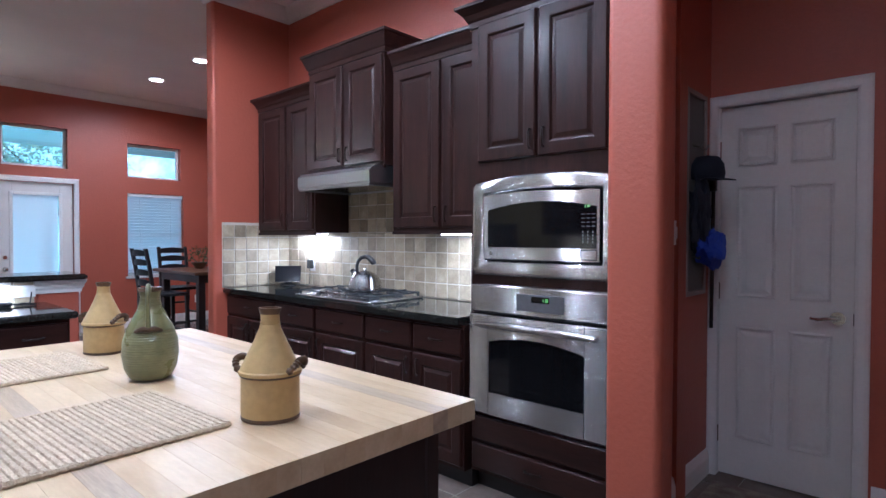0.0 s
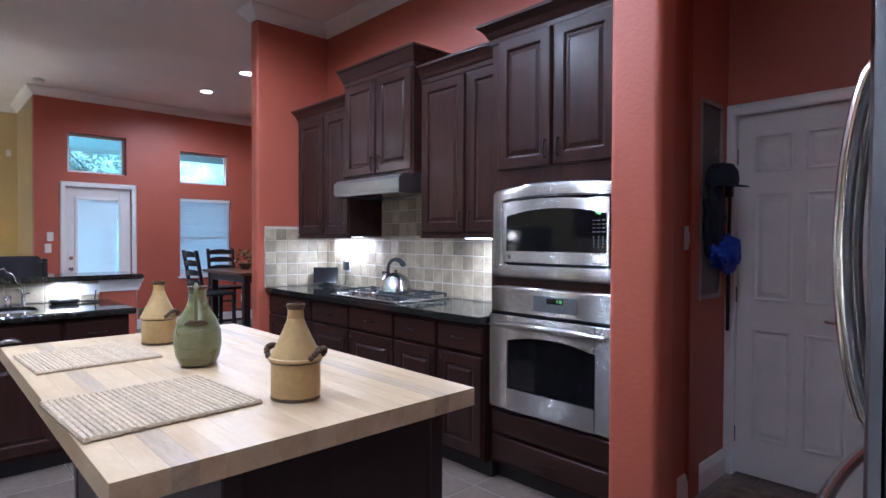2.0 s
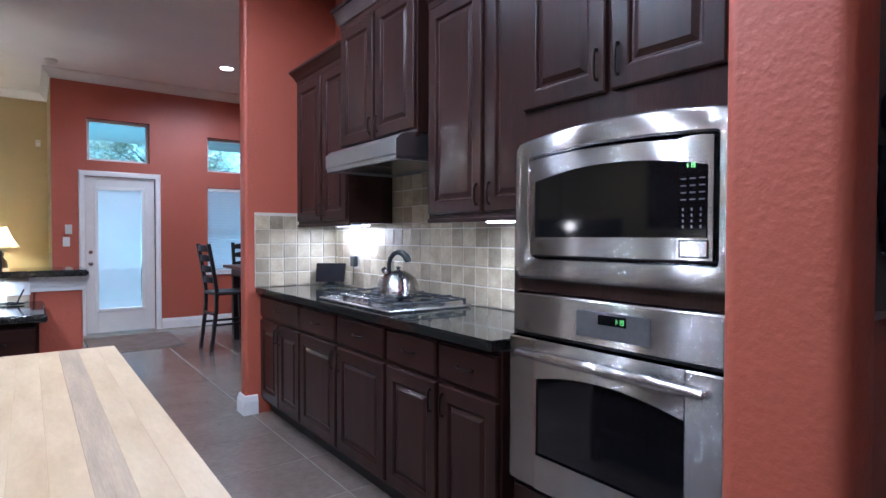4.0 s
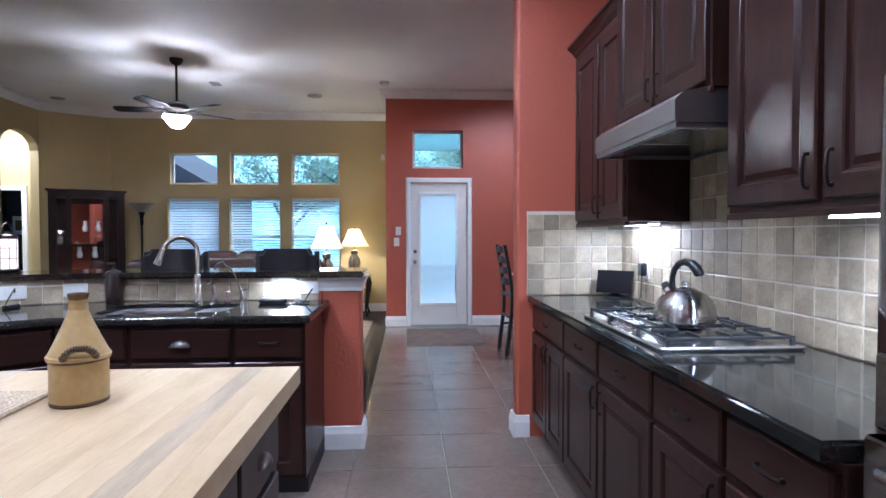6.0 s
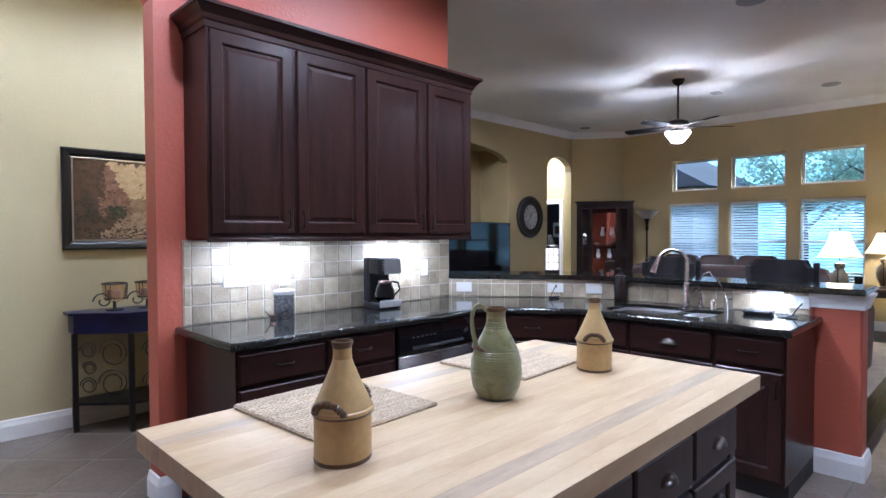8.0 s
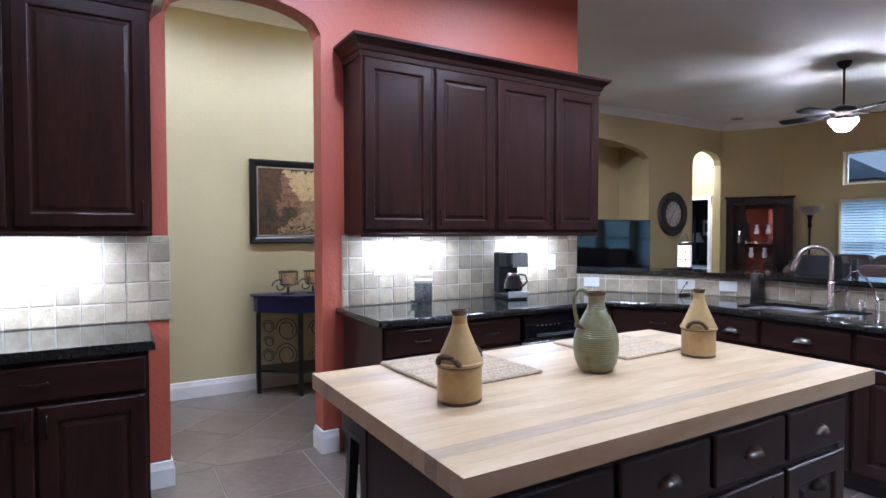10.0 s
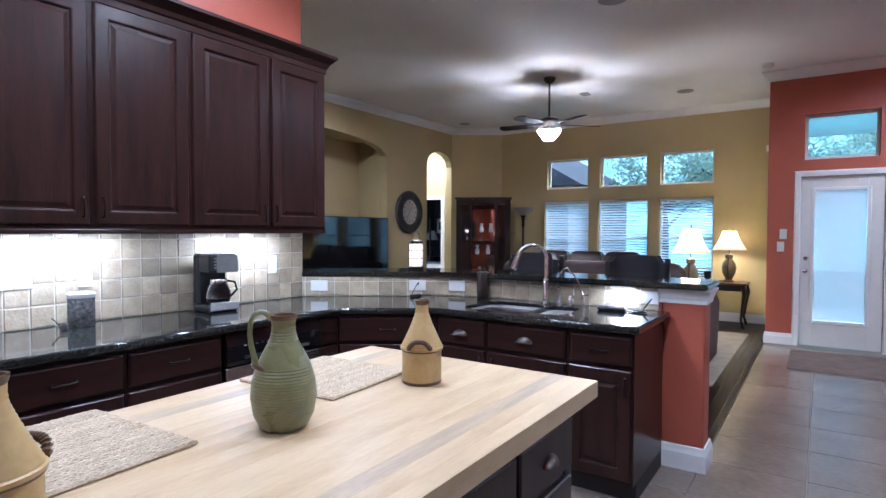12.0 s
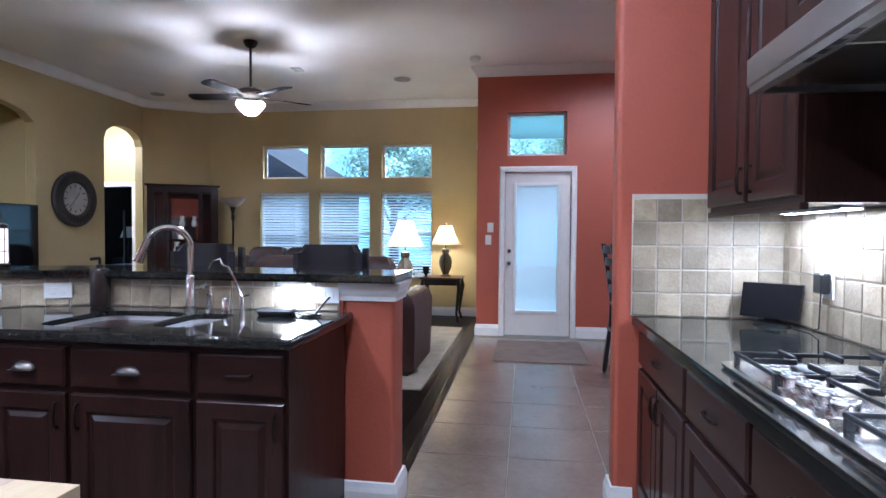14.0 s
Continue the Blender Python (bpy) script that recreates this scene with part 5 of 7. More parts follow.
part("front_plate", bm, material("grey_control_panel", (0.17, 0.165, 0.16), 0.35, metal=0.0, bump=0.0), cm, "grey control panel")
bm = B()
lathe(bm, [(0.050, 0.04), (0.066, 0.07), (0.066, 0.11), (0.045, 0.165), (0.045, 0.18)], 24, at=(0, -0.03, 0), cap=(True, False))
cf = part("carafe", bm, GLASS, cm, smooth=True)
bm = B()
lathe(bm, [(0.049, 0.042), (0.064, 0.07), (0.0645, 0.075), (0.001, 0.075)], 24, at=(0, -0.03, 0))
part("coffee", bm, BLACKG, cf)
bm = B()
lathe(bm, [(0.0465, 0.160), (0.0475, 0.164), (0.0475, 0.180), (0.0455, 0.184)], 24, at=(0, -0.03, 0), cap=(False, False))
part("carafe_collar", bm, CHROME, cf, "silver collar", True)
bm = B()
tube(bm, [(0.04, -0.045, 0.175), (0.085, -0.06, 0.165), (0.095, -0.065, 0.12), (0.06, -0.05, 0.08)], 0.007, 8)
part("carafe_handle", bm, BLACKP, cf, smooth=True)
bm = B()
tube(bm, [(0, -0.104, 0.012), (0, -0.02, 0.012)], 0.001, 4)
lathe(bm, [(0.072, 0.036), (0.075, 0.038), (0.075, 0.044), (0.001, 0.044)], 24, at=(0, -0.03, 0))
part("hot_plate", bm, SATIN, cm)
bm = B()
box(bm, -0.082, -0.110, 0.012, 0.082, -0.099, 0.058, 0.004)
part("base_band", bm, material("silver_band", (0.45, 0.45, 0.45), 0.3, metal=0.5, bump=0.0), cm, "steel band at the base")
jar = thing("coffee_jar", pose(-2.06, -1.17, 0.911), "dark floral canister with pale lid on the counter", "jar")
SPECK = material("dark_floral_print", (0.010, 0.010, 0.012), 0.6, scale=62, vary=0.3, fine=140, bump=0, second=(0.11, 0.105, 0.10), spec=0.25)
bm = B()
lathe(bm, [(0.055, 0), (0.057, 0.004), (0.057, 0.135), (0.054, 0.14)], 28)
part("body", bm, SPECK, jar, smooth=True)
bm = B()
lathe(bm, [(0.058, 0.138), (0.060, 0.142), (0.060, 0.158), (0.052, 0.164), (0.001, 0.165)], 28)
part("lid", bm, material("pale_lid", (0.45, 0.44, 0.42), 0.4), jar, smooth=True)
mk = thing("measuring_scoop", pose(-1.965, -1.12, 0.911), "small steel scoop beside the jar", "scoop")
bm = B()
lathe(bm, [(0.015, 0.0), (0.020, 0.004), (0.022, 0.03), (0.020, 0.03), (0.017, 0.006), (0.001, 0.005)], 16)
tube(bm, [(0.02, 0, 0.026), (0.04, 0.0, 0.05), (0.05, 0.0, 0.06)], 0.003, 6)
part("cup", bm, SATIN, mk, smooth=True)

sp = thing("speaker", pose(-4.22, 2.80, 0.911, 0, 0, 50), "black tabletop smart display with tilted screen", "speaker")
bm = B()
quads(bm, [[(-0.105 * s, y0, 0.03), (0.105 * s, y0, 0.03), (0.11 * s, y0 + 0.045 * s, 0.165), (-0.11 * s, y0 + 0.045 * s, 0.165)] for s, y0 in ((1, -0.045), (0.96, 0.0), (0.8, 0.03))])
part("screen", bm, BLACKG, sp, "glossy black face")
bm = B()
lathe(bm, [(0.07, 0), (0.07, 0.008), (0.03, 0.02), (0.03, 0.045)], 20, 1.0, 0.7)
part("foot", bm, BLACKP, sp, smooth=True)


def outlet(m, double, label, cord=False):
    o_ = thing("wall_outlet" if double else "light_switch", m, label, "outlet" if double else "switch")
    w_ = 0.075
    b_ = B()
    box(b_, -w_ / 2, -0.006, -0.06, w_ / 2, 0.0, 0.06, 0.003)
    part("plate", b_, WPLAST, o_)
    b_ = B()
    if double:
        for zz in (-0.02, 0.02):
            b_ = B()
            box(b_, -0.016, -0.0085, zz - 0.014, 0.016, -0.006, zz + 0.014, 0.003)
            part("socket", b_, WPLAST, o_)
    else:
        box(b_, -0.016, -0.011, -0.03, 0.016, -0.006, 0.03, 0.002)
        part("rocker", b_, WPLAST, o_)
    return o_


outlet(pose(-1.86, YK + 0.014, 1.16, 0, 0, 180), True, "white double wall outlet in the tiled splashback")
outlet(pose(-1.785, YK + 0.014, 1.16, 0, 0, 180), False, "white light switch beside the double outlet")
outlet(pose(-2.12, YK + 0.014, 1.15, 0, 0, 180), False, "white outlet plate behind the jar")
outlet(pose(-3.27, YK + 0.014, 1.15, 0, 0, 180), False, "white light switch near the end of the tiles")
A0, A1 = Vector((-3.545, -1.287)), Vector((-4.13, -0.53))
aa = math.degrees(math.atan2((A1 - A0).y, (A1 - A0).x))
for s, lb in ((0.13, "white outlet plate on the low tiled wall"), (0.86, "white outlet with a plugged charger on the low wall")):
    p = A0.lerp(A1, s)
    nn = Vector((A1 - A0).yx) ; nn = Vector((nn.x, -nn.y)).normalized()
    outlet(pose(p.x + nn.x * 0.013, p.y + nn.y * 0.013, 0.985, 0, 0, aa) @ pose(0, 0, 0, 0, 90, 0), True, lb)
C0 = Vector((-4.19, -0.39))
outlet(pose(-4.19 + 0.014, -0.385 + 0.006, 0.985, 0, 0, 113) @ pose(0, 0, 0, 0, 90, 0), True, "white outlet plate on the low wall beside the sink")
outlet(pose(-4.238, 0.93, 0.985, 0, 0, 90) @ pose(0, 0, 0, 0, 90, 0), True, "white outlet on the low wall with a lead plugged in")
outlet(pose(XD + 0.002, 1.39, 1.355, 0, 0, 90), True, "white double light switch beside the patio door")
outlet(pose(XD + 0.002, 1.365, 1.20, 0, 0, 90), False, "white light switch beside the patio door")
outlet(pose(-0.968, 2.91, 1.35, 0, 0, 90), False, "white light switch in the dark nook")
outlet(pose(-0.10, 3.448, 1.345, 0, 0, 0), False, "white light switch beside the panel door")
outlet(pose(-4.0, YN - 0.014, 1.10, 0, 0, 0), False, "white outlet plate behind the black plug")


def cable(name, pts, r, m, label):
    b_ = B()
    tube(b_, pts, r, 6)
    return solid(name, b_, BLACKP, m, label, "cable", smooth=True)


ad = thing("power_adapter", pose(-4.0, YN - 0.022, 1.10), "black plug-in power adapter on the splashback", "adapter")
bm = B()
box(bm, -0.03, -0.035, -0.04, 0.03, 0.0, 0.035, 0.006)
part("body", bm, BLACKP, ad)
bm = B()
tube(bm, [(0, -0.02, -0.04), (0.005, -0.025, -0.10), (-0.01, -0.02, -0.17), (-0.06, -0.025, -0.184), (-0.16, -0.04, -0.184)], 0.0025, 6)
part("lead", bm, BLACKP, ad)
ch = thing("phone_charger", pose(-4.09, 0.76, 0.911), "black charging dock with coiled lead on the counter", "charger")
bm = B()
box(bm, -0.04, -0.08, 0.0, 0.04, 0.08, 0.03, 0.01)
part("dock", bm, BLACKP, ch)
bm = B()
tube(bm, [(-0.10, 0.20, 0.07), (-0.06, 0.19, 0.05), (0.0, 0.17, 0.006), (0.04, 0.13, 0.006), (0.0, 0.10, 0.006), (-0.04, 0.14, 0.01), (0.01, 0.20, 0.006), (0.05, 0.16, 0.006), (0.0, 0.08, 0.012)], 0.004, 6)
part("lead", bm, BLACKP, ch, smooth=True)
c2 = thing("phone_charger", pose(-3.98, -0.60, 0.911), "black charger lead lying below the outlet", "charger")
bm = B()
box(bm, -0.05, -0.02, 0.0, 0.05, 0.02, 0.016, 0.006)
part("plug", bm, BLACKP, c2)
bm = B()
tube(bm, [(-0.06, -0.02, 0.075), (-0.03, -0.0, 0.10), (0.02, 0.0, 0.05), (0.07, 0.01, 0.006), (0.02, 0.05, 0.006), (-0.03, 0.0, 0.012)], 0.0035, 6)
part("lead", bm, BLACKP, c2, smooth=True)

# lantern on the bar
ln = thing("candle_lantern", pose(-4.25, -0.80, 1.084), "small glowing glass lantern standing on the bar top", "lantern")
bm = B()
lathe(bm, [(0.058, 0), (0.060, 0.004), (0.060, 0.018), (0.052, 0.022)], 24)
part("base", bm, BRONZE, ln, smooth=True)
bm = B()
lathe(bm, [(0.050, 0.022), (0.052, 0.03), (0.052, 0.19), (0.048, 0.195)], 24, cap=(False, False))
part("glass", bm, glow("lantern_glow", (1.0, 0.80, 0.58), 0.32), ln, "glowing frosted glass", True)
bm = B()
lathe(bm, [(0.054, 0.195), (0.056, 0.20), (0.050, 0.215), (0.035, 0.222), (0.03, 0.222)], 24)
for k in range(8):
    a = 2 * math.pi * k / 8
    tube(bm, [(0.054 * math.cos(a), 0.054 * math.sin(a), 0.02), (0.054 * math.cos(a), 0.054 * math.sin(a), 0.197)], 0.002, 5)
for s in (0.08, 0.14):
    lathe(bm, [(0.0535, s), (0.0548, s + 0.002), (0.0535, s + 0.004)], 24, cap=(False, False))
tube(bm, [(-0.045, 0, 0.215)] + [(-0.045 * math.cos(math.pi * k / 10), 0, 0.215 + 0.075 * math.sin(math.pi * k / 10)) for k in range(1, 10)] + [(0.045, 0, 0.215)], 0.0022, 6)
part("cage", bm, BRONZE, ln)
lamp(ln, "POINT", 0.8, WARM, pose(0.0, 0, 0.30), radius=0.05)


# ---- lights that the place has ----
def downlight(x, y, watts, label="white recessed ceiling downlight, lit"):
    d = thing("recessed_light", pose(x, y, CEIL), label, "ceiling light", "recessed lights")
    b_ = B()
    lathe(b_, [(0.098, -0.0005), (0.098, -0.006), (0.075, -0.010), (0.070, -0.002), (0.070, -0.0005)], 28, cap=(False, False))
    part("trim_ring", b_, WHITE, d, smooth=True)
    b_ = B()
    lathe(b_, [(0.069, -0.001), (0.069, -0.004), (0.001, -0.0045)], 24)
    part("bulb", b_, glow("downlight_bulb", (1.0, 0.93, 0.82), 14.0), d, "glowing lens")
    if watts:
        lamp(d, "SPOT", watts * 1.04, COOL, pose(0, 0, -0.03), spot=169, blend=0.5, radius=0.07)
    return d


downlight(-6.33, 3.0, 30)
downlight(-7.52, 2.97, 28)
downlight(-5.60, -3.23, 40)
for x, y, watts in ((-3.3, 1.45, 30), (-1.9, 1.45, 30), (-3.0, -0.1, 40), (-1.5, -0.1, 34), (-0.2, 0.5, 14), (0.9, 0.3, 5)):
    downlight(x, y, watts)


def strip_light(m, w, watts, drop=0.0105):
    s = thing("under_cabinet_light", m, "slim white under-cabinet light bar, lit", "light", "under-cabinet lights")
    b_ = B()
    box(b_, -w / 2, -0.035, -0.008, w / 2, 0.035, 0.0, 0.002)
    for yy in (-0.035, 0.029):
        box(b_, -w / 2, yy, -0.013, w / 2, yy + 0.006, -0.0082)
    part("housing", b_, WPLAST, s)
    b_ = B()
    box(b_, -w / 2 + 0.01, -0.028, -drop, w / 2 - 0.01, 0.028, -0.0082)
    part("diffuser", b_, glow("strip_glow", (1.0, 0.97, 0.92), 9.0), s)
    lamp(s, "AREA", watts, (1.0, 0.97, 0.92), pose(0, 0, -drop - 0.004), size=w - 0.02, size_y=0.05)
    return s


strip_light(pose(-3.93, 2.80, 1.361), 0.50, 1.8)
strip_light(pose(-2.085, 2.68, 1.361), 0.42, 2.8, 0.020)
strip_light(pose(-1.98, -1.13, 1.376), 0.55, 1.75)
strip_light(pose(-2.98, -1.13, 1.376), 0.50, 1.7)
strip_light(pose(0.1, -1.13, 1.384), 0.55, 4)
strip_light(pose(-4.20, 0.79, 1.0465) @ pose(0, 0, 0, 0, 0, 90), 0.13, 0.7)

# ceiling fan
fn = thing("ceiling_fan", pose(-7.556, -1.145, CEIL), "dark bronze ceiling fan with lit frosted bowl lamp", "ceiling fan")
bm = B()
lathe(bm, [(0.075, 0.0), (0.075, -0.02), (0.05, -0.06), (0.018, -0.075), (0.014, -0.08)], 24)
part("canopy", bm, BRONZE, fn, smooth=True)
bm = B()
tube(bm, [(0, 0, -0.07), (0, 0, -0.50)], 0.013, 10)
part("downrod", bm, BRONZE, fn, smooth=True)
bm = B()
lathe(bm, [(0.02, -0.49), (0.06, -0.505), (0.125, -0.53), (0.14, -0.565), (0.125, -0.60), (0.08, -0.625), (0.07, -0.64), (0.10, -0.655), (0.10, -0.67)], 32)
part("motor", bm, BRONZE, fn, smooth=True)
bm = B()
lathe(bm, [(0.150, -0.672), (0.152, -0.678), (0.138, -0.700), (0.108, -0.738), (0.086, -0.765), (0.070, -0.785), (0.040, -0.795), (0.001, -0.797)], 32, cap=(False, True))
part("glass_bowl", bm, FROST, fn, "frosted glass bowl, lit", True)
for k in range(5):
    bm = B()
    a = radians(72 * k + 24)
    tube(bm, [(r * math.cos(a), r * math.sin(a), z) for r, z in ((0.09, -0.645), (0.125, -0.640), (0.150, -0.655), (0.153, -0.676))], [0.008, 0.009, 0.008, 0.006], 8)
    part("bowl_arm", bm, CHROME, fn, "bright nickel arm holding the bowl", True)
for k in range(5):
    blade = B()
    a = radians(72 * k + 60)
    outl = [(0.22, -0.055), (0.30, -0.068), (0.62, -0.075), (0.665, -0.055), (0.675, 0.0), (0.665, 0.055), (0.62, 0.075), (0.30, 0.068), (0.22, 0.055)]
    quads(blade, [[(x, y, z + y * 0.18) for x, y in outl] for z in (-0.600, -0.592)])
    o = part("blade", blade, FANB, fn)
    o.matrix_basis = pose(0, 0, 0, 0, 0, math.degrees(a))
    iron = B()
    quads(iron, [[(0.10, -0.02, z), (0.26, -0.035, z - 0.012), (0.26, 0.035, z - 0.012), (0.10, 0.02, z)] for z in (-0.590, -0.583)])
    o2 = part("blade_iron", iron, FANB, fn)
    o2.matrix_basis = pose(0, 0, 0, 0, 0, math.degrees(a))
lamp(fn, "POINT", 74, (1.0, 0.87, 0.74), pose(0, 0, -0.725), radius=0.085)


def ceiling_disc(name, x, y, r, mat, label, category, h=0.012):
    b_ = B()
    lathe(b_, [(r, 0.0), (r, -h * 0.4), (r * 0.85, -h), (0.001, -h)], 28)
    return solid(name, b_, mat, pose(x, y, CEIL - 0.0005), label, category, smooth=True)


GRILLE = material("grey_speaker_grille", (0.33, 0.31, 0.30), 0.7, fine=300, bump=0.001)
ceiling_disc("ceiling_speaker", -9.2, 0.17, 0.11, GRILLE, "round grey in-ceiling speaker", "speaker")
ceiling_disc("ceiling_speaker", -5.58, 0.27, 0.12, GRILLE, "round grey in-ceiling speaker", "speaker")
ceiling_disc("ceiling_speaker", -9.55, -3.66, 0.10, GRILLE, "round grey in-ceiling speaker", "speaker")
ceiling_disc("smoke_detector", -8.40, 1.22, 0.065, WPLAST, "round white smoke detector on the ceiling", "detector", 0.04)
bm = B()
box(bm, -0.09, -0.06, -0.01, 0.09, 0.06, 0.0, 0.003)
solid("ceiling_vent", bm, GRILLE, pose(-8.6, -1.05, CEIL - 0.0005), "small grey ceiling vent", "vent")

sn = thing("wall_sensor", pose(XW, 1.11, 2.56), "small white alarm sensor high on the ochre wall", "sensor")
bm = B()
box(bm, 0.0, -0.032, 0.0, 0.035, 0.032, 0.10, 0.008)
part("housing", bm, WPLAST, sn)
bm = B()
box(bm, 0.0352, -0.022, 0.018, 0.040, 0.022, 0.055, 0.002)
part("lens", bm, WHITE, sn)

# ---- refrigerator in the corner ----
rf = thing("refrigerator", pose(0.070, 0.905, 0), "stainless steel french-door refrigerator with bowed handles", "refrigerator")
bm = B()
box(bm, 0.05, 0.0, 0.03, 0.78, 0.91, 1.76, 0.01)
part("body", bm, material("fridge_side_grey", (0.10, 0.10, 0.105), 0.45, vary=0.05, bump=0.0004), rf, "dark grey cabinet")


def bowed_front(y0, y1, z0, z1):
    """A door whose face bulges towards the middle of the refrigerator; its edges are softened."""
    face = lambda i: [(-0.017 + i + 0.052 * ((y0 + (y1 - y0) * k / 12 - 0.455) / 0.455) ** 2, min(max(y0 + (y1 - y0) * k / 12, y0 + i), y1 - i)) for k in range(13)]
    ring = lambda i, z: [(x, y, z) for x, y in face(i) + [(0.048, y1 - i), (0.048, y0 + i)]]
    return quads(B(), [ring(0.006, z0), ring(0.0, z0 + 0.006), ring(0.0, z1 - 0.006), ring(0.006, z1)])


for y0, y1 in ((0.002, 0.452), (0.458, 0.908)):
    bm = bowed_front(y0, y1, 0.955, 1.755)
    d = part("door", bm, FSTEEL, rf)
    bm = B()
    yh = y1 - 0.045 if y0 < 0.1 else y0 + 0.045
    pts = [(-0.012 - 0.062 * math.sin(math.pi * k / 20) ** 0.5, yh, 0.985 + 0.69 * k / 20) for k in range(21)]
    tube(bm, pts, 0.0155, 12)
    part("handle", bm, CHROME, d, "bowed steel handle", True)
bm = bowed_front(0.002, 0.908, 0.06, 0.945)
d = part("freezer_drawer", bm, FSTEEL, rf)
bm = B()
pts = [(-0.012, 0.06, 0.88)] + [(-0.050 - 0.030 * math.sin(math.pi * k / 12), 0.07 + 0.77 * k / 12, 0.88) for k in range(13)] + [(-0.012, 0.85, 0.88)]
tube(bm, pts, 0.0125, 10)
part("handle", bm, CHROME, d, "bowed steel handle", True)
bm = B()
box(bm, 0.06, 0.03, 0.0, 0.75, 0.88, 0.031)
part("base", bm, KICK, rf)

# hat rack, cap and cleaning cloths in the nook
hr = thing("hook_rack", pose(-0.968, 3.17, 1.08, 0, 0, 90), "framed narrow wall rack with hooks in the dark nook", "wall rack")
bm = B()
box(bm, -0.125, -0.012, -0.03, 0.125, 0.0, 0.98, 0.002)
part("board", bm, material("rack_grey_wood", (0.10, 0.085, 0.075), 0.6), hr)
for a in ((-0.15, -0.055, 0.15, -0.03), (-0.15, 0.98, 0.15, 1.005), (-0.15, -0.03, -0.125, 0.98), (0.125, -0.03, 0.15, 0.98)):
    bm = B()
    box(bm, a[0], -0.022, a[1], a[2], 0.0, a[3], 0.003)
    part("frame_rail", bm, material("pale_frame_wood", (0.26, 0.22, 0.19), 0.55), hr, "pale wooden frame")
for z in (0.15, 0.35, 0.55, 0.72):
    for x in (-0.05, 0.05):
        bm = B()
        tube(bm, [(x, -0.015, z), (x, -0.05, z - 0.012), (x, -0.06, z + 0.015)], 0.005, 6)
        part("hook", bm, PEWTER, hr)
CAPM = material("navy_cloth", (0.008, 0.010, 0.022), 0.9, fine=200, bump=0.002)
BLUEC = material("blue_cloth", (0.02, 0.055, 0.42), 0.8, fine=120, bump=0.004)
bm = B()
lathe(bm, [(0.085, 0.0), (0.092, 0.03), (0.085, 0.08), (0.06, 0.115), (0.001, 0.125)], 20, 1.0, 0.8)
quads(bm, [[(-0.07, -0.05, 0.0), (0.07, -0.05, 0.0), (0.055, -0.13, -0.015), (-0.055, -0.13, -0.015)], [(-0.07, -0.05, 0.006), (0.07, -0.05, 0.006), (0.055, -0.13, -0.009), (-0.055, -0.13, -0.009)]])
solid("baseball_cap", bm, CAPM, pose(-0.895, 3.16, 1.625, 0, 0, 60), "navy cap hanging on the wall rack", "cap", smooth=True)


def crumpled(name, mat, m, sx, sy, sz, label, category, seed):
    b_ = B()
    bmesh.ops.create_icosphere(b_, subdivisions=4, radius=1.0)
    for v in b_.verts:
        p = v.co.copy()
        k = 1 + 0.38 * noise.noise(p * 2.1 + Vector((seed, 0, 0))) + 0.2 * noise.noise(p * 5.0 + Vector((seed, 3, 0)))
        v.co = Vector((p.x * sx * k, p.y * sy * k, p.z * sz * k))
    return solid(name, b_, mat, m, label, category, smooth=True)


crumpled("cloth", BLUEC, pose(-0.885, 3.20, 1.27), 0.06, 0.13, 0.09, "bright blue cloth hanging on the wall rack", "cloth", 2.0)
crumpled("bag", CAPM, pose(-0.915, 3.12, 1.44), 0.045, 0.09, 0.19, "dark bag and straps hanging on the wall rack", "bag", 6.0)
bm = B()
tube(bm, [(0, 0, 0), (0.004, 0.002, 0.75)], 0.010, 8)
box(bm, -0.02, -0.02, 0.75, 0.02, 0.02, 0.86, 0.006)
solid("broom_stick", bm, BRONZE, pose(-0.935, 3.38, 0.83), "dark broom handle hanging beside the panel door", "broom", smooth=True)
bm = B()
box(bm, -0.55, -0.30, 0.0, 0.40, 0.22, 0.008, 0.004)
solid("floor_mat", bm, material("patterned_mat", (0.10, 0.045, 0.035), 0.95, scale=12, vary=0.2, fine=120, bump=0.003, second=(0.26, 0.22, 0.16)), pose(-0.35, 3.12, 0.0), "patterned mat in front of the panel door", "mat")

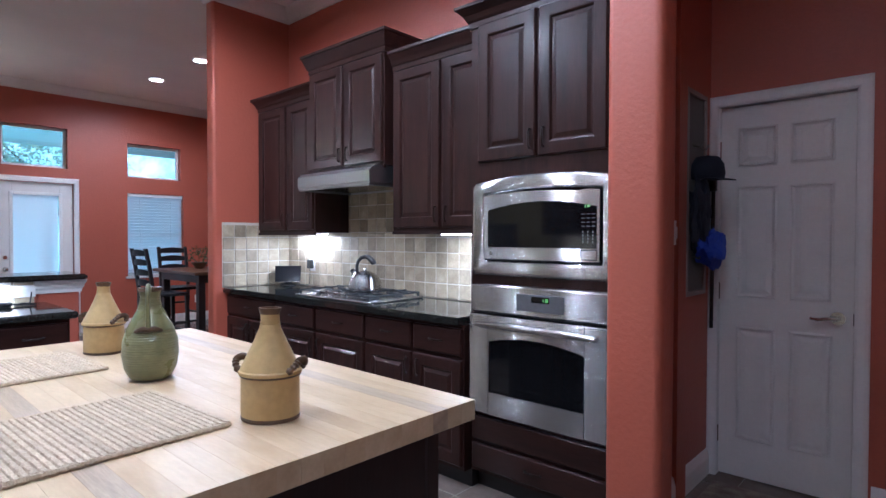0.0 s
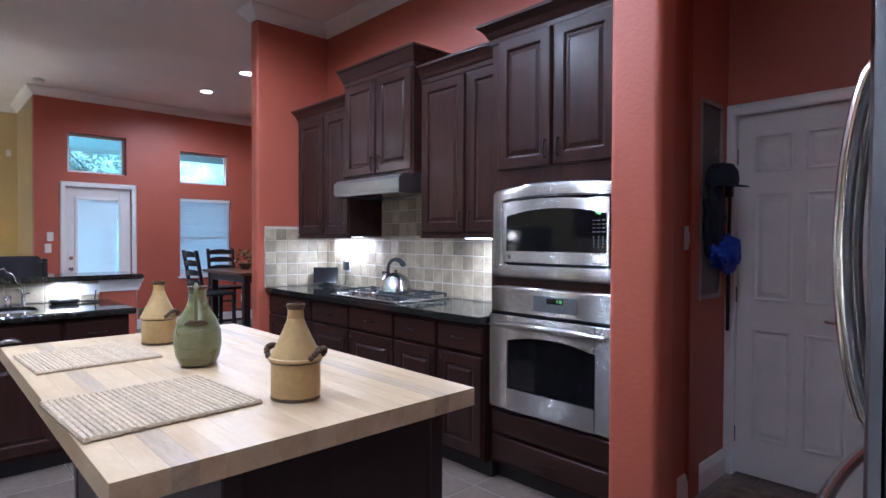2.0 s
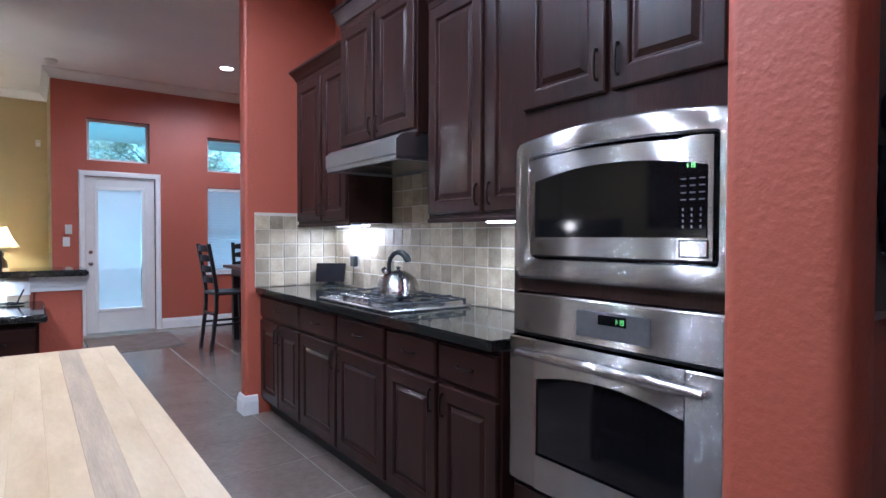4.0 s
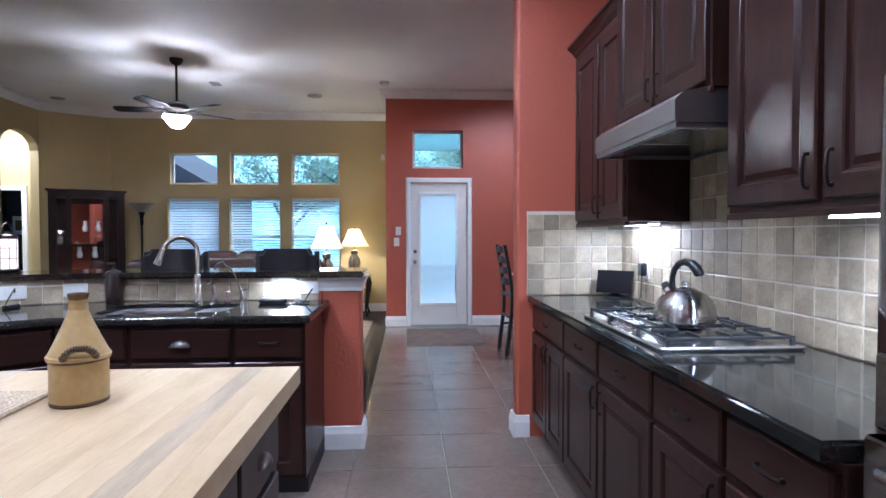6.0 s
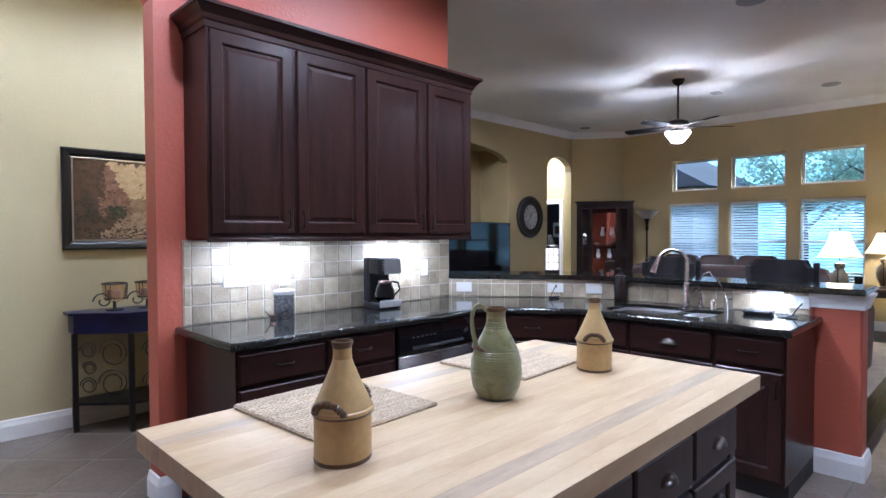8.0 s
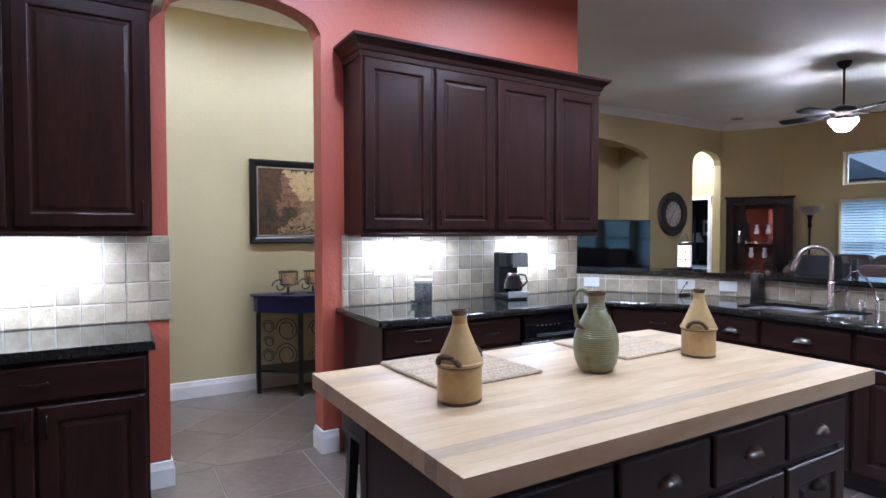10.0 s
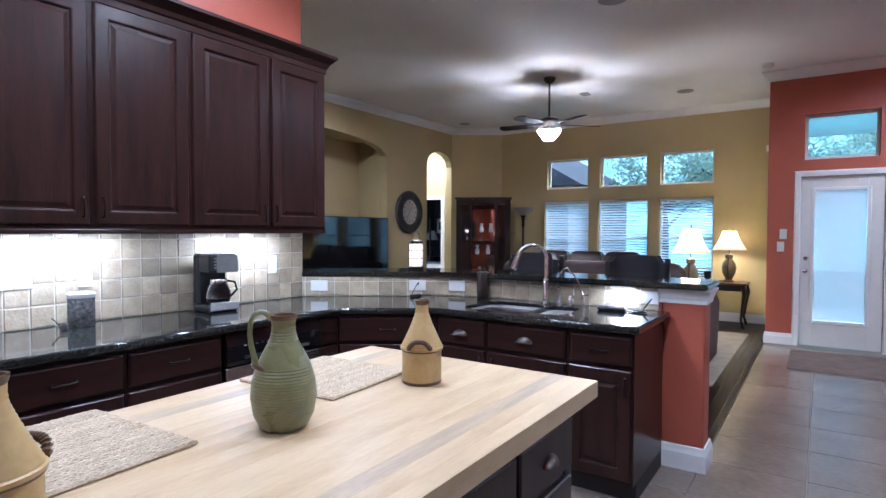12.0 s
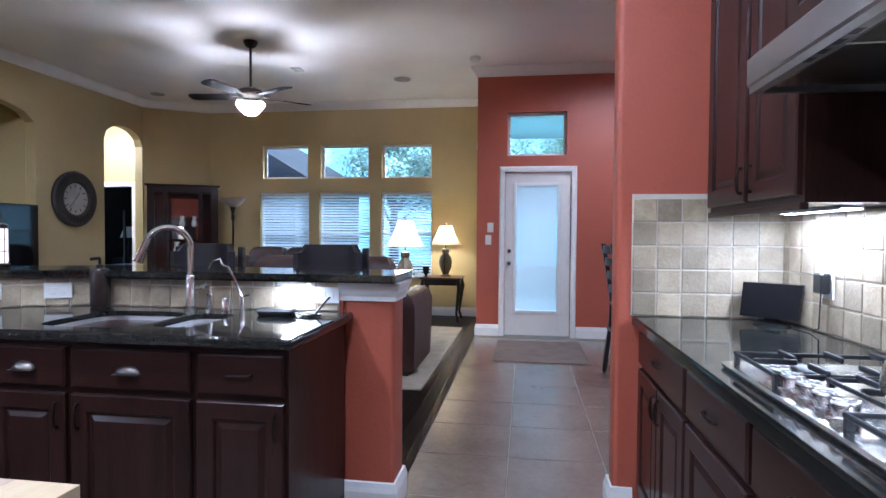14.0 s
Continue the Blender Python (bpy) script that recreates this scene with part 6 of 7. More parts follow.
# ---- breakfast corner ----
def slat_chair(m, label):
    """Counter-height black chair; the back stands at y = 0, the seat runs to +y."""
    c = thing("dining_chair", m, label, "chair", "chairs at the breakfast table")
    for x in (-0.18, 0.18):
        b_ = B()
        quads(b_, [[(x + s[0] * 0.018, y + s[1] * 0.018, z) for s in ((-1, -1), (1, -1), (1, 1), (-1, 1))] for y, z in ((-0.05, 0.0), (0.005, 0.45), (0.01, 0.66), (-0.03, 0.95), (-0.075, 1.19))])
        part("back_post", b_, BLACKW, c)
        b_ = B()
        quads(b_, [[(x * k + s[0] * 0.018, 0.40 * k + s[1] * 0.018, z) for s in ((-1, -1), (1, -1), (1, 1), (-1, 1))] for k, z in ((1.06, 0.0), (1.0, 0.62))])
        part("leg", b_, BLACKW, c)
    b_ = B()
    box(b_, -0.21, -0.01, 0.62, 0.21, 0.43, 0.655, 0.012)
    part("seat", b_, BLACKW, c)
    for z, y in ((0.78, -0.01), (0.90, -0.025), (1.02, -0.045), (1.13, -0.065)):
        b_ = B()
        quads(b_, [[(-0.17 + 0.34 * k / 8, y - 0.03 * (1 - (k / 4 - 1) ** 2) + dy, z + dz + (0.02 * (1 - (k / 4 - 1) ** 2) if dz > 0 else 0)) for dy, dz in ((-0.007, -0.025), (0.007, -0.025), (0.007, 0.03), (-0.007, 0.03))] for k in range(9)])
        part("slat", b_, BLACKW, c)
    b_ = B()
    for x in (-0.185, 0.185):
        box(b_, x - 0.01, -0.02, 0.28, x + 0.01, 0.41, 0.305)
    box(b_, -0.185, 0.395, 0.18, 0.185, 0.415, 0.205)
    box(b_, -0.185, -0.03, 0.40, 0.185, -0.01, 0.425)
    part("stretcher", b_, BLACKW, c)
    return c


ch1 = slat_chair(pose(-6.97, 2.62, 0, 0, 0, 4), "black counter-height ladder-back chair at the breakfast table")
copy_thing(ch1, pose(-7.95, 3.35, 0, 0, 0, -90))
copy_thing(ch1, pose(-6.05, 3.55, 0, 0, 0, 90))
tb = thing("breakfast_table", pose(-6.95, 3.42, 0), "counter-height table with dark legs and brown wood top", "table")
bm = B()
box(bm, -0.62, -0.50, 0.885, 0.62, 0.50, 0.92, 0.006)
part("tabletop", bm, TABLEW, tb, "brown wood top")
bm = B()
box(bm, -0.54, -0.42, 0.79, 0.54, 0.42, 0.884)
part("apron", bm, BLACKW, tb)
for x in (-0.5, 0.5):
    for y in (-0.38, 0.38):
        bm = B()
        box(bm, x - 0.04, y - 0.04, 0.0, x + 0.04, y + 0.04, 0.79, 0.006)
        part("leg", bm, BLACKW, tb)
pl = thing("flower_arrangement", pose(-7.12, 3.33, 0.921), "dried orange and green flower arrangement in a bowl", "flowers")
bm = B()
lathe(bm, [(0.05, 0), (0.06, 0.01), (0.10, 0.08), (0.095, 0.085), (0.001, 0.05)], 20)
part("bowl", bm, BROWNG, pl, smooth=True)
for colour, nn in (((0.07, 0.08, 0.03), 90), ((0.30, 0.10, 0.03), 40)):
    bm = B()
    for k in range(nn):
        a, e, r = random.uniform(0, 6.28), random.uniform(0.1, 1.4), random.uniform(0.08, 0.17)
        c = Vector((r * math.cos(a) * math.cos(e), r * math.sin(a) * math.cos(e), 0.08 + r * math.sin(e) * 1.3))
        u = Vector((random.uniform(-1, 1), random.uniform(-1, 1), random.uniform(-1, 1))).normalized() * 0.028
        v = u.cross(Vector((random.uniform(-1, 1), random.uniform(-1, 1), 1))).normalized() * 0.012
        vs = [bm.verts.new(c + q) for q in (-u, v, u, -v)]
        bm.faces.new(vs)
    part("leaves" if nn > 50 else "blossoms", bm, material("dried_leaf", colour, 0.8, vary=0.2, bump=0), pl)
bm = B()
box(bm, -0.55, -0.475, 0.0, 0.55, 0.475, 0.012, 0.005)
solid("door_mat", bm, MAT, pose(-7.93, 1.985, 0.0), "flat brown door mat before the patio door", "mat")
outlet(pose(XD + 0.002, 4.05, 0.35, 0, 0, 90), False, "white outlet low on the terracotta wall")

# ---- hall ----
pc = thing("framed_painting", pose(-1.325, -2.998, 1.29), "dark framed street painting on the hall wall", "painting")
bm = B()
PW, PH = 1.10, 0.74
FR = [(0.0, 0.0), (0.0, 0.03), (0.012, 0.042), (0.04, 0.035), (0.06, 0.02), (0.065, 0.016), (0.065, 0.0)]
sweep(bm, FR, [(0, 0), (PW, 0), (PW, PH), (0, PH)], closed=True)
o = part("moulding", bm, BLACKW, pc, "black wooden frame")
o.matrix_basis = pose(0, 0, 0, 90, 0, 180)
bm = B()
sweep(bm, [(0.062, 0.0), (0.062, 0.02), (0.07, 0.022), (0.075, 0.012), (0.075, 0.0)], [(0, 0), (PW, 0), (PW, PH), (0, PH)], closed=True)
o = part("inner_bead", bm, material("silver_gilt", (0.45, 0.40, 0.32), 0.35, metal=0.8), pc, "silver gilt inner edge")
o.matrix_basis = pose(0, 0, 0, 90, 0, 180)
bm = B()
box(bm, -PW + 0.07, 0.004, 0.07, -0.07, 0.010, PH - 0.07)
part("canvas", bm, material("painted_canvas", (0.12, 0.07, 0.035), 0.5, scale=5, vary=0.3, fine=40, bump=0.001, second=(0.035, 0.025, 0.012)), pc, "brown painted canvas")


def dabs(name, colour, second, count, where, size, label, seed, depth):
    """Short brush strokes of one colour scattered over the part of the canvas that where(u, v) allows."""
    rg = random.Random(seed)
    verts, faces = [], []
    while len(faces) < count:
        u, v = rg.random(), rg.random()
        if not where(1.55 * u, v):
            continue
        x, z = -0.085 - 0.93 * u, 0.085 + 0.57 * v
        a, ln, wd = rg.uniform(-0.9, 0.9), size * rg.uniform(0.6, 1.4), size * rg.uniform(0.25, 0.5)
        c, s_, y = math.cos(a), math.sin(a), 0.0104 + depth + rg.uniform(0, 0.0003)
        i = len(verts)
        for p_, q_ in ((-ln, -wd * 0.6), (ln * 0.7, -wd), (ln, wd * 0.5), (-ln * 0.6, wd)):
            verts.append((min(-0.076, max(-PW + 0.076, x + p_ * c - q_ * s_)), y, min(PH - 0.076, max(0.076, z + p_ * s_ + q_ * c))))
        faces.append((i, i + 1, i + 2, i + 3))
    me_ = bpy.data.meshes.new(name)
    me_.from_pydata(verts, [], faces)
    me_.materials.append(material(name, colour, 0.5, scale=30, vary=0.25, fine=90, bump=0.0004, second=second))
    o_ = new(name, me_)
    o_.parent = pc
    return tagged(o_, label, kind="stuff")


roofline = lambda u: 0.97 - 1.15 * max(0.0, u - 0.33) if u < 0.42 else 0.80 - 1.7 * (u - 0.42)
dabs("painted_sky", (0.52, 0.39, 0.20), (0.42, 0.27, 0.12), 1000, lambda u, v: u > 0.36 and v > max(0.5, roofline(u)) - 0.05, 0.026, "glowing tan painted sky", 1, 0.0)
dabs("painted_haze", (0.27, 0.175, 0.09), (0.19, 0.115, 0.055), 700, lambda u, v: u > 0.45 and 0.25 < v < 0.52, 0.020, "brown painted haze over the street", 7, 0.0002)
dabs("painted_street", (0.38, 0.27, 0.16), (0.25, 0.15, 0.08), 600, lambda u, v: u > 0.28 and v < 0.36 and v < 0.06 + 0.75 * (u - 0.28), 0.022, "pale painted street", 2, 0.0004)
dabs("painted_house", (0.27, 0.145, 0.08), (0.15, 0.07, 0.036), 700, lambda u, v: 0.27 < u < 0.60 and 0.28 < v < roofline(u), 0.018, "brown painted house fronts", 3, 0.0008)
dabs("painted_foliage", (0.11, 0.052, 0.02), (0.05, 0.032, 0.012), 700, lambda u, v: u < 0.31 and v > 0.42 + 0.2 * math.sin(9 * u), 0.015, "russet painted foliage", 4, 0.0012)
dabs("painted_shade", (0.028, 0.022, 0.013), (0.05, 0.03, 0.015), 330, lambda u, v: (u < 0.5 and 0.2 < v < 0.48 - 0.2 * u) or (v < 0.13) or (0.30 < u < 0.48 and 0.42 < v < 0.8 and int(u * 34) % 2 == 0 and int(v * 17) % 2 == 0), 0.011, "dark painted shade and windows", 5, 0.0016)
dabs("painted_bushes", (0.055, 0.055, 0.022), (0.03, 0.032, 0.014), 110, lambda u, v: 0.36 < u < 0.56 and 0.26 < v < 0.42, 0.013, "dark green painted bushes", 6, 0.0020)

cs = thing("console_table", pose(-1.92, -2.975, 0), "blue-black half-round console table with iron scrollwork", "console table")
outl = [(-0.60, 0.0), (-0.60, 0.16), (-0.30, 0.42), (0.30, 0.42), (0.60, 0.16), (0.60, 0.0)]
OUTL = [(-x, y) for x, y in outl]
bm = B()
slab(bm, OUTL, 0.83, 0.85)
part("top", bm, NAVYW, cs)
bm = B()
slab(bm, [(x * 0.95, y * 0.95) for x, y in OUTL], 0.70, 0.829)
part("apron", bm, NAVYW, cs)
bm = B()
slab(bm, [(x * 0.93, y * 0.93) for x, y in OUTL], 0.19, 0.21)
part("shelf", bm, BLACKW, cs)
for x, y in ((-0.56, 0.13), (-0.27, 0.39), (0.27, 0.39), (0.56, 0.13)):
    bm = B()
    box(bm, x - 0.018, y - 0.018, 0.0, x + 0.018, y + 0.018, 0.70, 0.003)
    part("leg", bm, BLACKW, cs)


def scroll(b_, p0, p1):
    """Iron rings and scrolls filling the panel between two legs."""
    p0, p1 = Vector(p0), Vector(p1)
    d = p1 - p0
    for u, z, r in (((0.32, 0.56, 0.105), (0.32, 0.345, 0.105), (0.76, 0.58, 0.06), (0.76, 0.33, 0.06), (0.74, 0.455, 0.05)) if d.length < 0.45 else ((0.27, 0.57, 0.075), (0.73, 0.57, 0.075), (0.27, 0.34, 0.075), (0.73, 0.34, 0.075), (0.5, 0.455, 0.10), (0.5, 0.63, 0.05), (0.5, 0.27, 0.05))):
        rr = min(r, d.length * 0.30)
        c = p0 + d * u
        n = d.normalized()
        tube(b_, [(c.x + n.x * rr * (1 - 0.5 * k / 28) * math.cos(k * 0.36), c.y + n.y * rr * (1 - 0.5 * k / 28) * math.cos(k * 0.36), z + r * (1 - 0.5 * k / 28) * math.sin(k * 0.36)) for k in range(29)], 0.0045, 5)


for a, b in (((-0.56, 0.13), (-0.27, 0.39)), ((-0.27, 0.39), (0.27, 0.39)), ((0.27, 0.39), (0.56, 0.13))):
    bm = B()
    scroll(bm, a, b)
    part("scrollwork", bm, IRON, cs, "black iron scrollwork")
AMBER = glassy("amber_glass", (0.92, 0.80, 0.70))
CREAMW = material("cream_wax", (0.55, 0.42, 0.32), 0.5, vary=0.04, bump=0.0)
for x in (-1.60, -1.82):
    gl = thing("candle_holder", pose(x, -2.78, 0.851) @ Matrix.Scale(1.45, 4), "glass candle cup in a wrought iron scroll stand", "candle holder", "candle holders")
    bm = B()
    lathe(bm, [(0.040, 0.05), (0.048, 0.06), (0.055, 0.13), (0.056, 0.135), (0.052, 0.135), (0.045, 0.065), (0.001, 0.06)], 20, cap=(True, True))
    part("cup", bm, AMBER, gl, "amber-tinted glass cup", True)
    bm = B()
    lathe(bm, [(0.030, 0.0655), (0.030, 0.105), (0.001, 0.107)], 16)
    part("candle", bm, CREAMW, gl, "cream candle")
    bm = B()
    lathe(bm, [(0.04, 0.0), (0.04, 0.005), (0.008, 0.01), (0.008, 0.05)], 16)
    lathe(bm, [(0.0565, 0.131), (0.059, 0.134), (0.0565, 0.138)], 20, cap=(False, False))
    for a_ in (0.6, 2.7, 4.8):
        tube(bm, [(0.012 * math.cos(a_), 0.012 * math.sin(a_), 0.045), (0.054 * math.cos(a_), 0.054 * math.sin(a_), 0.06), (0.058 * math.cos(a_), 0.058 * math.sin(a_), 0.135)], 0.003, 5)
    tube(bm, [(0.05 + 0.045 * (1 - 0.04 * k) * math.cos(k * 0.4), 0, 0.05 + 0.045 * (1 - 0.04 * k) * math.sin(k * 0.4)) for k in range(18)], 0.004, 5)
    part("stand", bm, IRON, gl)
# two downlights added out of view to brighten the hall
downlight(-0.5, -1.95, 28)
downlight(-2.1, -1.95, 27)


# ---- living room ----
def table_lamp(m, label, watts, s=1.0):
    t = thing("table_lamp", m, label, "lamp", "table lamps")
    b_ = B()
    lathe(b_, [(0.085 * s, 0), (0.085 * s, 0.02), (0.05 * s, 0.03), (0.055 * s, 0.05), (0.10 * s, 0.14), (0.11 * s, 0.21), (0.095 * s, 0.28), (0.055 * s, 0.33), (0.05 * s, 0.345), (0.062 * s, 0.36), (0.062 * s, 0.40), (0.02, 0.41), (0.012, 0.42)], 28)
    part("base", b_, PORC, t, "olive glazed urn base", True)
    b_ = B()
    for sx in (-1, 1):
        tube(b_, [(sx * 0.055 * s, 0, 0.365), (sx * 0.105 * s, 0, 0.36), (sx * 0.13 * s, 0, 0.26), (sx * 0.12 * s, 0, 0.14), (sx * 0.07 * s, 0, 0.04)], 0.006, 6)
    tube(b_, [(0, 0, 0.41), (0, 0, 0.76)], 0.006, 6)
    lathe(b_, [(0.004, 0.76), (0.014, 0.775), (0.004, 0.79)], 10)
    part("harp", b_, BRONZE, t)
    b_ = B()
    prof = [(0.265 * s, 0.47), (0.22 * s, 0.52), (0.165 * s, 0.60), (0.125 * s, 0.69), (0.105 * s, 0.745)]
    n = 8
    quads(b_, [[(r * math.cos(2 * math.pi * k / 48) * (1 - 0.03 * (k % 6 != 0)), r * math.sin(2 * math.pi * k / 48) * (1 - 0.03 * (k % 6 != 0)), z) for k in range(48)] for r, z in prof], cap=(False, False))
    part("shade", b_, SHADE, t, "pale scalloped bell shade, lit", True)
    lamp(t, "POINT", watts, (1.0, 0.78, 0.48), pose(0, 0, 0.60), radius=0.04)
    return t


table_lamp(pose(-10.0, 0.66, 0.645), "lit table lamp with urn base and bell shade", 11, 0.9)
table_lamp(pose(-7.75, 0.535, 0.665), "lit table lamp with urn base and bell shade", 9, 0.8)
sdt = thing("side_table", pose(-9.98, 0.62, 0), "dark carved side table with cabriole legs", "side table")
bm = B()
box(bm, -0.26, -0.30, 0.615, 0.26, 0.30, 0.644, 0.008)
part("top", bm, TABLEW, sdt)
bm = B()
box(bm, -0.22, -0.26, 0.53, 0.22, 0.26, 0.6145)
part("apron", bm, BLACKW, sdt)
for x in (-1, 1):
    for y in (-1, 1):
        bm = B()
        tube(bm, [(x * 0.21, y * 0.25, 0.60), (x * 0.235, y * 0.275, 0.50), (x * 0.21, y * 0.25, 0.30), (x * 0.19, y * 0.23, 0.12), (x * 0.215, y * 0.255, 0.03), (x * 0.22, y * 0.26, 0.0)], [0.03, 0.032, 0.022, 0.016, 0.02, 0.022], 8)
        part("leg", bm, BLACKW, sdt, smooth=True)
cup = B()
lathe(cup, [(0.035, 0), (0.02, 0.01), (0.02, 0.03), (0.045, 0.06), (0.05, 0.15), (0.045, 0.15), (0.001, 0.07)], 20)
solid("goblet", cup, BRONZE, pose(-9.82, 0.40, 0.645), "dark metal goblet on the side table", "goblet", smooth=True)
et = thing("end_table", pose(-7.80, 0.50, 0), "dark wooden end table behind the sofa", "side table")
bm = B()
box(bm, -0.25, -0.22, 0.63, 0.25, 0.24, 0.664, 0.006)
part("top", bm, TABLEW, et)
for x in (-0.21, 0.21):
    for y in (-0.19, 0.20):
        bm = B()
        box(bm, x - 0.02, y - 0.02, 0, x + 0.02, y + 0.02, 0.629, 0.004)
        part("leg", bm, BLACKW, et)


def sofa(m, w, label):
    """Leather sofa: back along y = 0, seats to +y."""
    s = thing("sofa", m, label, "sofa")
    b_ = B()
    post(b_, -w / 2 + 0.02, 0.05, 0.06, w / 2 - 0.02, 0.90, 0.42, 0.05)
    part("base", b_, LEATHR, s, smooth=True)
    n = max(2, round((w - 0.4) / 0.65))
    for k in range(n):
        c = -w / 2 + 0.2 + (w - 0.4) * (k + 0.5) / n
        hw_ = (w - 0.4) / n / 2 - 0.004
        b_ = B()
        ring = lambda z, i, lean: [(c + sx * (hw_ - i) + 0, 0.02 + lean + (0.24 if sy > 0 else 0) - sy * i, z) for sx, sy in ((-1, -1), (-0.5, -1.0), (0.5, -1.0), (1, -1), (1, 1), (0.5, 1), (-0.5, 1), (-1, 1))]
        quads(b_, [ring(0.40, 0.02, 0.06), ring(0.50, 0.0, 0.05), ring(0.85, 0.0, 0.01), ring(0.98, 0.02, 0.0), ring(1.035, 0.06, 0.0), ring(1.05, 0.10, 0.01)])
        part("back_cushion", b_, LEATHR, s, smooth=True)
        b_ = B()
        box(b_, c - hw_, 0.28, 0.40, c + hw_, 0.93, 0.54, 0.05)
        part("seat_cushion", b_, LEATHR, s, smooth=True)
    for sx in (-1, 1):
        b_ = B()
        x0, x1 = sorted((sx * w / 2, sx * (w / 2 - 0.22)))
        quads(b_, [[(x0 + i, y0, z), (x1 - i, y0, z), (x1 - i, y1, z), (x0 + i, y1, z)] for z, i, y0, y1 in ((0.05, 0.01, 0.06, 0.90), (0.40, 0.0, 0.04, 0.93), (0.62, -0.01 if False else 0.0, 0.02, 0.95), (0.70, 0.03, 0.02, 0.92), (0.73, 0.07, 0.04, 0.88))])
        part("arm", b_, LEATHR, s, smooth=True)
    b_ = B()
    for x in (-w / 2 + 0.1, w / 2 - 0.1):
        for y in (0.12, 0.82):
            box(b_, x - 0.03, y - 0.03, 0.0, x + 0.03, y + 0.03, 0.06)
    part("foot", b_, BLACKW, s)
    return s


sofa(pose(-6.52, -0.30, 0.014, 0, 0, 90), 2.36, "brown leather sofa with high cushions behind the bar")
sofa(pose(-9.75, -1.35, 0.014, 0, 0, -90), 2.1, "brown leather sofa under the windows")
bm = B()
box(bm, -9.3, -2.2, 0.0, -6.22, 1.0, 0.013, 0.005)
solid("area_rug", bm, RUG, pose(0, 0, 0), "pale beige area rug on the hardwood", "rug")


def bar_stool(m, label):
    """High-backed stool; the back stands at y = 0 away from the bar, the seat runs to +y."""
    s = thing("bar_chair", m, label, "stool", "stools at the bar")
    b_ = B()
    n = 12
    loops = []
    for z, top in ((0.80, 0), (0.85, 0), (1.15, 0), (1.19, 1)):
        ring = []
        for k in range(n + 1):
            a = radians(200 + 140 * k / n)
            ring.append((0.24 * math.cos(a), 0.16 + 0.18 * math.sin(a), z - (0.0 if abs(k - n / 2) < n * 0.36 else 0.05 * (z > 1))))
        for k in range(n, -1, -1):
            a = radians(200 + 140 * k / n)
            ring.append((0.20 * math.cos(a), 0.16 + 0.14 * math.sin(a), z - (0.0 if abs(k - n / 2) < n * 0.36 else 0.05 * (z > 1))))
        loops.append(ring)
    quads(b_, loops)
    part("backrest", b_, LEATHB, s, "black leather backrest", True)
    b_ = B()
    post(b_, -0.22, -0.01, 0.70, 0.22, 0.40, 0.79, 0.06)
    part("seat", b_, LEATHB, s, "black leather seat", True)
    for x in (-0.22, 0.22):
        b_ = B()
        box(b_, x - 0.018, -0.02, 0.68, x + 0.018, 0.03, 1.17, 0.006)
        part("back_post", b_, BLACKW, s)
        for y in (0.02, 0.36):
            b_ = B()
            box(b_, x * 0.9 - 0.02, y - 0.02, 0.0, x * 0.9 + 0.02, y + 0.02, 0.70, 0.004)
            part("leg", b_, BLACKW, s)
    b_ = B()
    for y in (0.02, 0.36):
        box(b_, -0.2, y - 0.012, 0.24, 0.2, y + 0.012, 0.265)
    part("footrest", b_, BLACKW, s)
    return s


bs = bar_stool(pose(-5.25, 0.60, 0.004, 0, 0, -90), "black leather bar chair standing at the raised bar")
copy_thing(bs, pose(-5.25, -0.24, 0.004, 0, 0, -90))

# television on a low unit in the niche
tv = thing("television", pose(-6.93, -4.12, 0.50), "large black flat television in the arched niche", "television")
bm = B()
box(bm, -0.95, 0.0, 0.05, 0.95, 0.045, 1.09, 0.008)
part("bezel", bm, BLACKP, tv)
bm = B()
box(bm, -0.935, 0.0455, 0.07, 0.935, 0.047, 1.075)
part("screen", bm, BLACKG, tv, "dark glossy screen")
bm = B()
box(bm, -0.3, -0.10, 0.0, 0.3, 0.12, 0.015, 0.005)
box(bm, -0.05, 0.0, 0.015, 0.05, 0.03, 0.06)
part("stand", bm, BLACKP, tv)
mu = thing("media_console", pose(-6.9, -4.40, 0), "low dark media console under the television", "console")
bm = B()
box(bm, -0.95, -0.32, 0.0, 0.95, 0.42, 0.495, 0.008)
part("body", bm, BLACKW, mu)

# wall clock
ck = thing("wall_clock", pose(-8.48, YS, 1.70), "large round wall clock with dark studded rim", "clock")
bm = B()
lathe(bm, [(0.365, 0.0), (0.370, 0.03), (0.345, 0.055), (0.30, 0.045), (0.235, 0.06), (0.215, 0.05), (0.21, 0.02), (0.001, 0.018)], 40)
o = part("rim", bm, material("clock_dark_wood", (0.035, 0.024, 0.018), 0.5, vary=0.2, fine=60, bump=0.001), ck, smooth=True)
o.matrix_basis = pose(0, 0, 0, -90, 0, 0)
bm = B()
lathe(bm, [(0.212, 0.021), (0.212, 0.026), (0.001, 0.027)], 36)
o = part("dial", bm, material("aged_clock_face", (0.46, 0.43, 0.38), 0.5, scale=8, vary=0.1, second=(0.36, 0.33, 0.28)), ck, "pale aged dial")
o.matrix_basis = pose(0, 0, 0, -90, 0, 0)
bm = B()
for k in range(12):
    a = radians(30 * k)
    c, s_ = math.cos(a), math.sin(a)
    bm = B()
    tube(bm, [(0.145 * c, 0.030, 0.145 * s_), (0.19 * c, 0.030, 0.19 * s_)], 0.006, 4)
    part("hour_mark", bm, BLACKP, ck)
